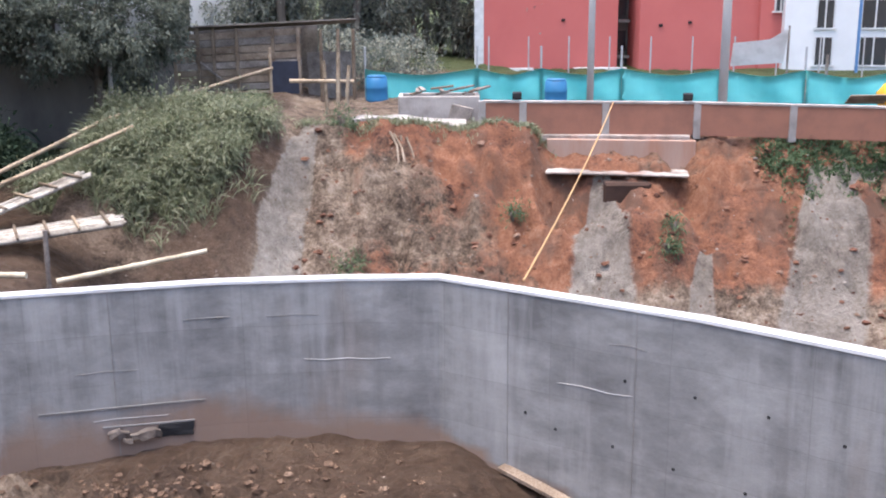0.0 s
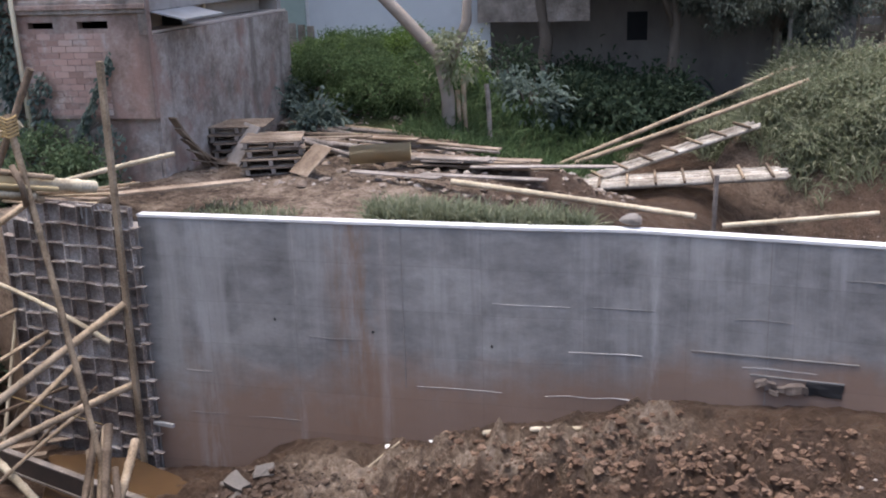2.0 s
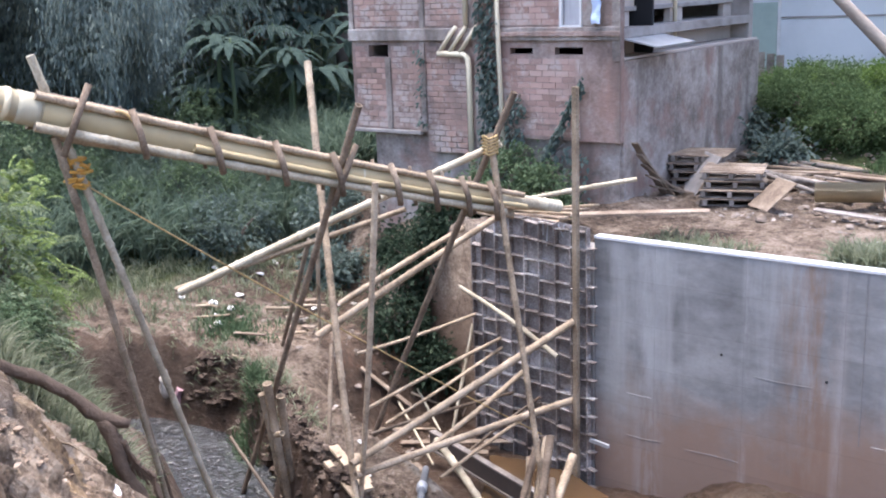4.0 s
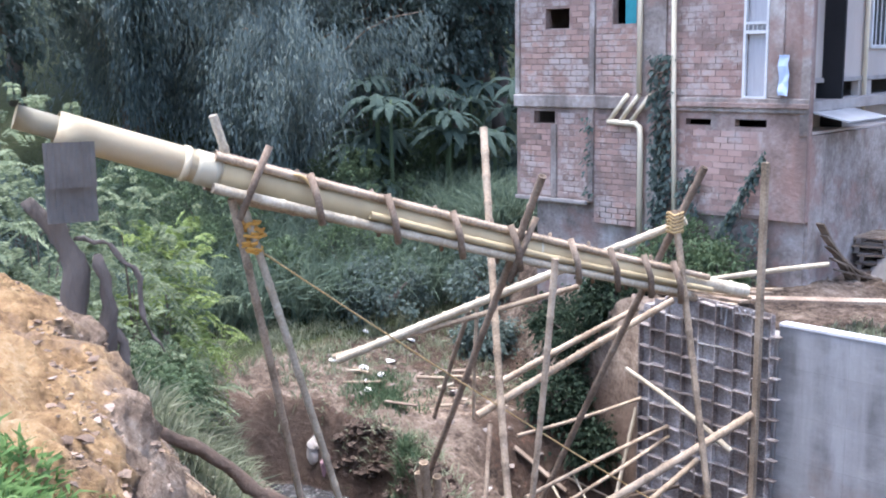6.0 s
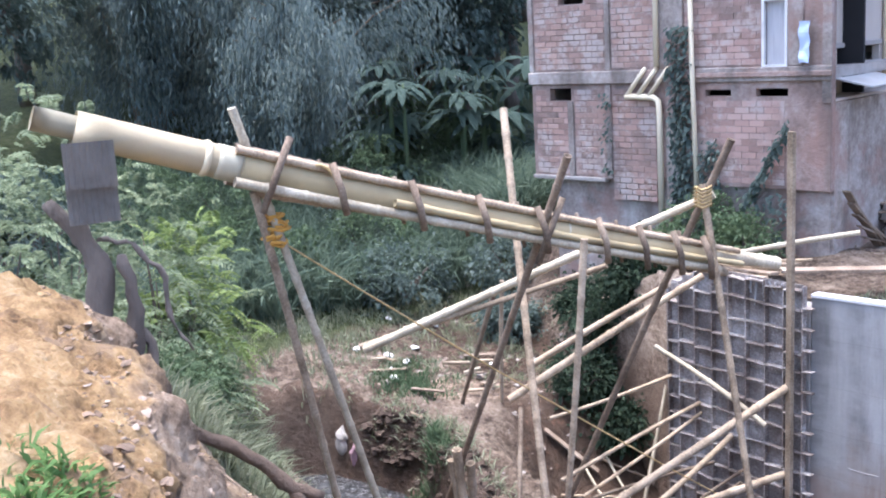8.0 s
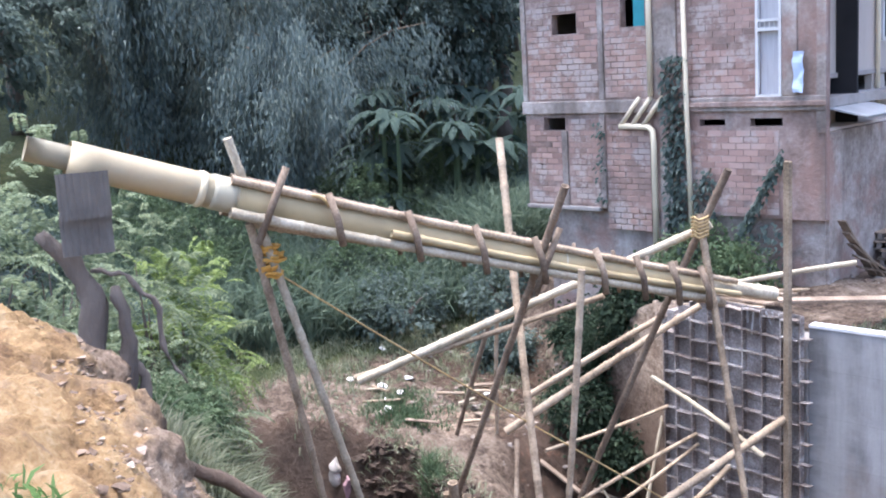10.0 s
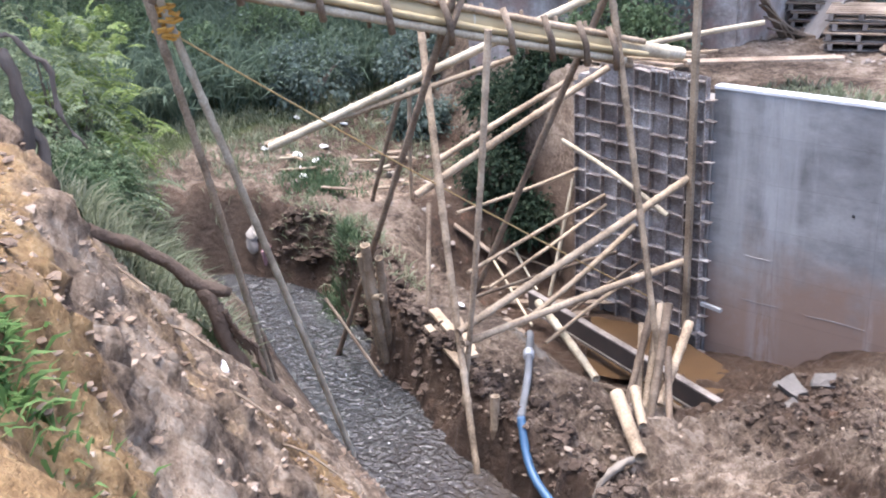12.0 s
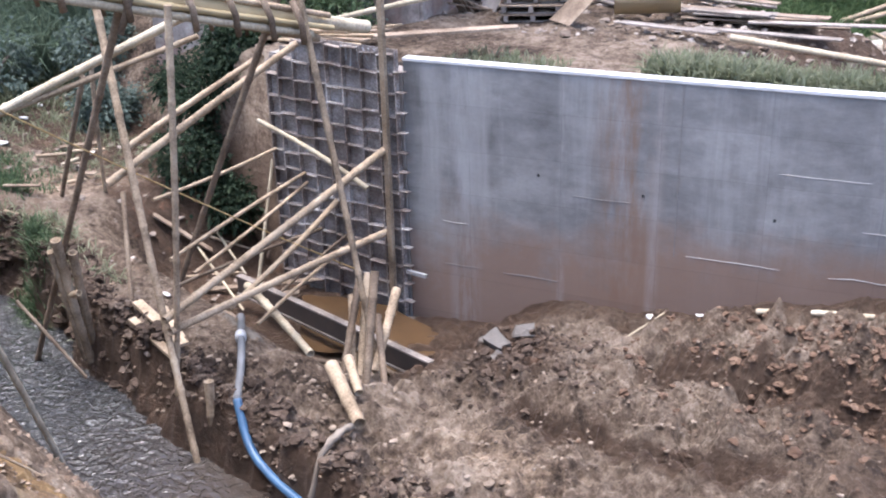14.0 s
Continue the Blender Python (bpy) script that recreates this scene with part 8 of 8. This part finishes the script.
    for k, (x, y, top, r, mt) in enumerate(((-15.5, 0.7, 6.75, 0.8, M_LEAF_PALE), (-14.85, 1.75, 5.75, 0.62, M_LEAF_PALE), (-14.1, 0.55, 5.9, 0.75, M_LEAF_PALE), (-15.6, 2.35, 4.9, 0.55, M_LEAF_LIME), (-15.0, 1.95, 4.3, 0.55, M_LEAF_LIME),
                                            (-13.5, -0.2, 6.3, 0.8, M_LEAF_PALE), (-14.3, 1.85, 3.5, 0.5, M_LEAF_PALE), (-13.2, 0.9, 4.7, 0.5, M_LEAF_PALE))):
        g = gz(x, y)
        frond_bush("airy shrub with feathery light green fronds by the stream", (x, y, g), (r, r, (top - g) / 2), 660 + k, mt, 200, 0.36)
    grass_patch("stream_grass", "long grass leaning over the stream bank", 7000, lambda r: (lambda x: (x, r.uniform(1.0, 2.6) + 0.09 * (-11.2 - x)))(r.uniform(-16.5, -11.2)), (0.25, 0.75), 0.02, M_GRASS, 34, 0.5)
    grass_patch("weeds", "broad weeds on the crumbling near bank", 1500, lambda r: (r.gauss(-5.85, 0.22), r.gauss(-0.05, 0.12)), (0.07, 0.2), 0.02, M_LEAF_WEED, 35, 0.8)
    # vines and shrubs against the house
    rs = np.random.RandomState(9)
    vine = thing("climbing_vine", "green creeper climbing the brick house wall", "vine")
    pv, dv = [], []
    for (x0, x1, z0, z1, n) in ((-2.66, -2.26, 3.2, 7.0, 900), (-2.1, -1.75, 3.2, 5.2, 260), (-1.7, -0.6, 3.2, 4.6, 380), (-4.05, -3.8, 4.6, 6.0, 40), (-1.2, -0.5, 3.2, 4.4, 160)):
        lx, lz = rs.uniform(x0, x1, n), z0 + (z1 - z0) * rs.rand(n) ** 1.3
        if x0 == -1.7:
            lz = 3.3 + 0.25 * rs.rand(n) + (lx + 1.7) / 1.1 * 2.0
        for a, b in zip(lx, lz):
            pv.append((HOUSE @ Vector((a, -0.06 - 0.08 * rs.rand(), b)))[:])
            dv.append(((HOUSE.to_3x3() @ Vector((rs.normal(0, 0.6), -0.8, -0.5))))[:])
    o = new("foliage", leaf_mesh("foliage", np.array(pv), np.array(dv), 0.07 + 0.07 * rs.rand(len(pv)), 0.045 + 0.04 * rs.rand(len(pv)), M_LEAF_DARK))
    o.parent = vine
    for x0, z1 in ((-2.5, 6.3), (-2.35, 6.0), (-1.95, 5.2), (-1.1, 4.4)):
        part("stem", tube(bmesh.new(), [HOUSE @ Vector((x0 + 0.12 * math.sin(q * 1.7), -0.05, lerp(3.2, z1, q / 8))) for q in range(9)], [0.02] * 9, 5), M_BARK, vine, "", True)
    for k, (x, r) in enumerate(((-1.75, 0.55), (-1.0, 0.4), (-2.5, 0.4))):
        p = HOUSE @ Vector((x, -0.75, 0))
        bush("house_shrub", "bright green shrub growing against the house", (p.x, p.y, gz(p.x, p.y)), (r, r, r), 700 + k, M_LEAF, (0.1, 0.05), 60, 34, "house shrubs")
    # yard grass and the green mound
    along = lambda r: (lambda x: (x, float(np.interp(x, WALL_X, WALL_Y)) + 0.45 + abs(r.gauss(0, 0.3))))(r.uniform(-8.9, -6.2))
    grass_patch("yard_grass", "long green grass growing behind the wall", 5200, along, (0.35, 0.8), 0.022, M_GRASS, 36)
    grass_patch("yard_grass", "thin grass tufts near the wall's end", 700, lambda r: (lambda x: (x, float(np.interp(x, WALL_X, WALL_Y)) + 0.5 + abs(r.gauss(0, 0.3))))(r.uniform(-11.6, -10.2)), (0.1, 0.3), 0.02, M_GRASS, 37)
    grass_patch("mound_grass", "bright green grass covering the mound", 20000, lambda r: (r.uniform(-20, -12.4), r.uniform(18.0, 20.4)), (0.12, 0.4), 0.024, M_GRASS_BRIGHT, 38)
    for k in range(46):
        x, y = rng.uniform(-18.6, -12.3), rng.uniform(17.2, 19.6)
        r = rng.uniform(0.4, 0.7)
        bush("mound_shrub", "low dark green weeds covering the mound", (x, y, gz(x, y) - 0.1), (r, r, r * 0.65), 1300 + k, M_GRASS_BRIGHT if y > 18.6 and k % 3 else M_LEAF_MOUND, (0.075, 0.032), 60, 40, "mound shrubs")
    grass_patch("channel_grass", "long shaded grass at the channel's head", 9000, lambda r: (r.uniform(-12.4, -9.3), r.uniform(16.2, 21.0)), (0.25, 0.7), 0.024, M_LEAF_MOUND, 44, 0.55)
    for k, (x, y, r) in enumerate(((-15.9, 16.9, 0.5), (-11.5, 19.6, 0.7), (-14.4, 16.2, 0.35))):
        bush("mound_bush", "dark green weeds at the foot of the mound", (x, y, gz(x, y)), (r, r, r * 0.7), 720 + k, M_LEAF_DARK, (0.15, 0.07), 40, 28, "mound weeds")
    # growth round the old channel, its shade put into the leaf colour
    for k in range(22):
        x, y = rng.uniform(-12.8, -8.6), rng.uniform(20.6, 23.6)
        r = rng.uniform(0.4, 0.8)
        bush("channel_bush", "weeds round the old channel, shade painted into their leaves", (x, y, gz(x, y)), (r, r, r * 0.7), 740 + k, M_LEAF_SHADE, (0.17, 0.07), 36, 26, "channel weeds")
    grass_patch("slope_grass", "long grey-green grass covering the slope", 16000, lambda r: slope_spot(r), (0.25, 0.85), 0.024, M_GRASS, 40, 0.7)
    for k in range(20):
        x, y = slope_spot(rng)
        r = rng.uniform(0.25, 0.5)
        bush("slope_bush", "grey-green weed bush on the grassy slope", (x, y, gz(x, y)), (r, r, r * 0.8), 1400 + k, M_GRASS, (0.12, 0.03), 34, 30, "slope weeds")
    grass_patch("slope_grass", "sparse grass at the head of the red bank", 2200, lambda r: (r.uniform(-3.2, 2.5), r.gauss(23.5, 0.15)), (0.08, 0.3), 0.022, M_GRASS, 41, 0.6)
    grass_patch("slope_grass", "green weeds over the right end of the bank", 4200, lambda r: (r.uniform(6.7, 10.5), r.gauss(22.5, 0.35)), (0.08, 0.28), 0.04, M_LEAF, 42, 0.8)
    for k, (x, y, r) in enumerate(((-1.9, 20.4, 0.3), (1.4, 21.6, 0.2), (4.6, 21.0, 0.2), (4.4, 20.5, 0.2), (-2.2, 23.3, 0.3))):
        bush("bank_tuft", "small dark green plant rooted in the bank", (x, y, gz(x, y)), (r, r, r * 0.7), 780 + k, M_LEAF, (0.09, 0.03), 14, 18, "bank tufts")
    # bare leaning tree with a mossy trunk in the yard
    th = thing("leaning_tree", "bare pale tree leaning over the yard, mossy", "tree")
    bm = bmesh.new()
    tube(bm, [(-11.75, 17.0, 2.9), (-11.78, 17.0, 4.2), (-11.9, 16.9, 5.0), (-12.5, 16.5, 5.8), (-13.2, 16.1, 6.6), (-14.2, 15.6, 7.6)], [0.16, 0.13, 0.12, 0.11, 0.1, 0.075], 10)
    tube(bm, [(-11.8, 17.0, 4.6), (-11.45, 17.2, 5.6), (-11.4, 17.3, 7.5)], [0.1, 0.08, 0.04], 8)
    rough_up(bm, 0.05, 4)
    part("trunk", bm, plain("pale_bark", (0.30, 0.26, 0.225), (0.16, 0.135, 0.115), 2, 0.95, 0.8, 0.02), th, "", True)
    rs = np.random.RandomState(3)
    p, d = clumps(rs, 24, (-11.45, 17.0, 5.0), (0.4, 0.4, 0.55), 22, 0.1)
    o = new("foliage", leaf_mesh("foliage", p, d + rs.normal(0, 0.6, d.shape), 0.08 + 0.08 * rs.rand(len(p)), 0.04 + 0.04 * rs.rand(len(p)), M_GRASS))
    o.parent = th
    for k, (x, y, z1) in enumerate(((-11.15, 17.4, 4.4), (-11.5, 17.15, 4.6), (-11.62, 17.1, 4.3))):
        pole_thing("tree_stake", (x, y, z1), on_ground(x + 0.05, y, -0.1), 0.05, M_WOOD_GREY if k == 0 else M_BAMBOO, "stake standing beside the leaning tree", "stake", "tree stakes", 800 + k)
    # shade trees in front of the dark building, crowns above the view
    tree("shade_tree", "slender tree with a grey trunk and hanging dark leaves", (-10.2, 23.6, 2.6), 4.6, (2.6, 1.5), 820, M_LEAF_GREY, (0.1, 0.04), 60, 300, 6, 0.14, (0.5, 0.0))
    tree("shade_tree", "leafy shade tree above the old channel", (-8.0, 25.0, 3.0), 3.6, (2.3, 1.6), 821, M_LEAF_GREY, (0.1, 0.04), 60, 300, 6, 0.12, (0.2, -0.3))
    tree("shade_tree", "tall shade tree behind the fence post", (-7.0, 25.6, 3.2), 2.5, (1.0, 1.4), 822, M_LEAF_GREY, (0.1, 0.04), 50, 170, 5, 0.1)
    tree("shade_tree", "tall shade tree leaning over the dark building", (-13.0, 23.0, 2.8), 5.6, (3.0, 1.6), 823, M_LEAF_GREY, (0.1, 0.04), 60, 280, 6, 0.16)
    # low trees that close the view behind the shed, haze painted into their leaves
    for k in range(17):
        x, y = -12.5 + 0.95 * k + rng.uniform(-0.4, 0.4), rng.uniform(43.5, 48)
        h = rng.uniform(3.2, 5.4)
        tree("low_tree", "low grey-green tree behind the site shed", (x, y, gz(x, y)), h * 0.5, (h * 0.34, h * 0.5), 1500 + k, M_LEAF_HAZED, (0.2, 0.08), 30, 90, 5, 0.1, group="low trees")
    # trees along the horizon, leaves greyed to paint haze
    for k in range(26):
        x = -16 + 1.15 * k * (1 + 0.0 * k) + rng.uniform(-0.8, 0.8)
        y = rng.uniform(40, 62) if x < 1 else rng.uniform(58, 75)
        h = rng.uniform(8, 13)
        tree("horizon_tree", "tall thin grey-green tree on the horizon", (x * 1.15, y, gz(x, y)), h * 0.7, (h * 0.22, h * 0.38), 900 + k, M_LEAF_HAZED, (0.3, 0.14), 30, 110, 6, 0.16, group="horizon trees")
    for k, (x, y, r) in enumerate(((-2.0, 31.5, 0.8), (-1.0, 33.0, 0.8), (-3.4, 33.5, 1.1), (-8, 31, 1.6))):
        bush("terrace_bush", "round grey-green bush behind the shed", (x, y, gz(x, y)), (r, r, r), 960 + k, M_LEAF_HAZED, (0.14, 0.06), 60, 28, "terrace bushes")


plant_all()


# ---- bricks of the house, last ----
def lay_bricks():
    rects = [(-5.5, -4.8, 4.50, 6.06), (-4.64, -4.0, 4.50, 6.06), (-3.84, -2.98, 4.1, 6.06), (-5.48, -3.97, 6.34, 8.9), (-3.83, -2.93, 6.34, 8.9), (-2.42, -1.09, 6.34, 8.9), (-2.42, -0.72, 4.5, 5.82)]
    protos = []
    rs = random.Random(15)
    for k in range(3):
        bm = new_box((0.238, 0.03, 0.089), Matrix(), 0.006)
        rough_up(bm, 0.004, 9, k)
        me = bpy.data.meshes.new("brick")
        bmesh.ops.recalc_face_normals(bm, faces=bm.faces)
        bm.to_mesh(me)
        bm.free()
        me.materials.append(M_BRICK)
        protos.append(me)
    made = 0
    rest = bmesh.new()
    for x0, x1, z0, z1 in rects:
        row = 0
        z = z0 + 0.05
        while z < z1 - 0.04:
            x = x0 + 0.12 - (0.125 if row % 2 else 0.0)
            while x < x1 + 0.1:
                lo, hi = max(x - 0.119, x0), min(x + 0.119, x1)
                for h in FRONT_HOLES:
                    if h[2] - 0.05 < z < h[3] + 0.05 and lo < h[1] + 0.02 and hi > h[0] - 0.02:
                        lo, hi = (lo, min(hi, h[0] - 0.02)) if (lo + hi) / 2 < (h[0] + h[1]) / 2 else (max(lo, h[1] + 0.02), hi)
                if hi - lo > 0.04 and rs.random() > 0.025:
                    whole = hi - lo > 0.23
                    m = hm((lo + hi) / 2, 0.009 + rs.uniform(-0.005, 0.004), z, 0, rs.uniform(-0.8, 0.8), 0)
                    if whole and made < 300 and x < -2.9:
                        data_part("brick", protos[made % 3], house, m)
                        made += 1
                    else:
                        box(rest, (hi - lo, 0.03, 0.089), m)
                x += 0.25
            z += 0.1
            row += 1
    n = Nodes("hollow_brick_field", 0.9, 0.2)
    col = n.ramp(n.island(), [(0.0, (0.2, 0.12, 0.10)), (0.4, (0.315, 0.20, 0.17)), (0.75, (0.37, 0.235, 0.20)), (1.0, (0.41, 0.29, 0.25))])
    sc = n.at.outputs["Position"]
    stain, fine = n.noise(0.9, 6, 0.65, sc), n.noise(25, 4, 0.6, sc)
    col = n.mix(n.ramp(stain, [(0.47, (0, 0, 0)), (0.6, (0.65, 0.65, 0.65))]), col, (0.13, 0.1, 0.088))
    col = n.mix(n.math("MULTIPLY", fine, 0.35), col, (0.42, 0.33, 0.29))
    col = n.mix(n.ramp(n.noise(1.7, 7, 0.75, sc), [(0.5, (0, 0, 0)), (0.58, (0.8, 0.8, 0.8))]), col, (0.4, 0.345, 0.315))
    ob = part("brick_field", rest, n.done(col, fine, 0.4, 0.01), house, "courses of hollow brick")
    ob["kind"] = "stuff"


lay_bricks()
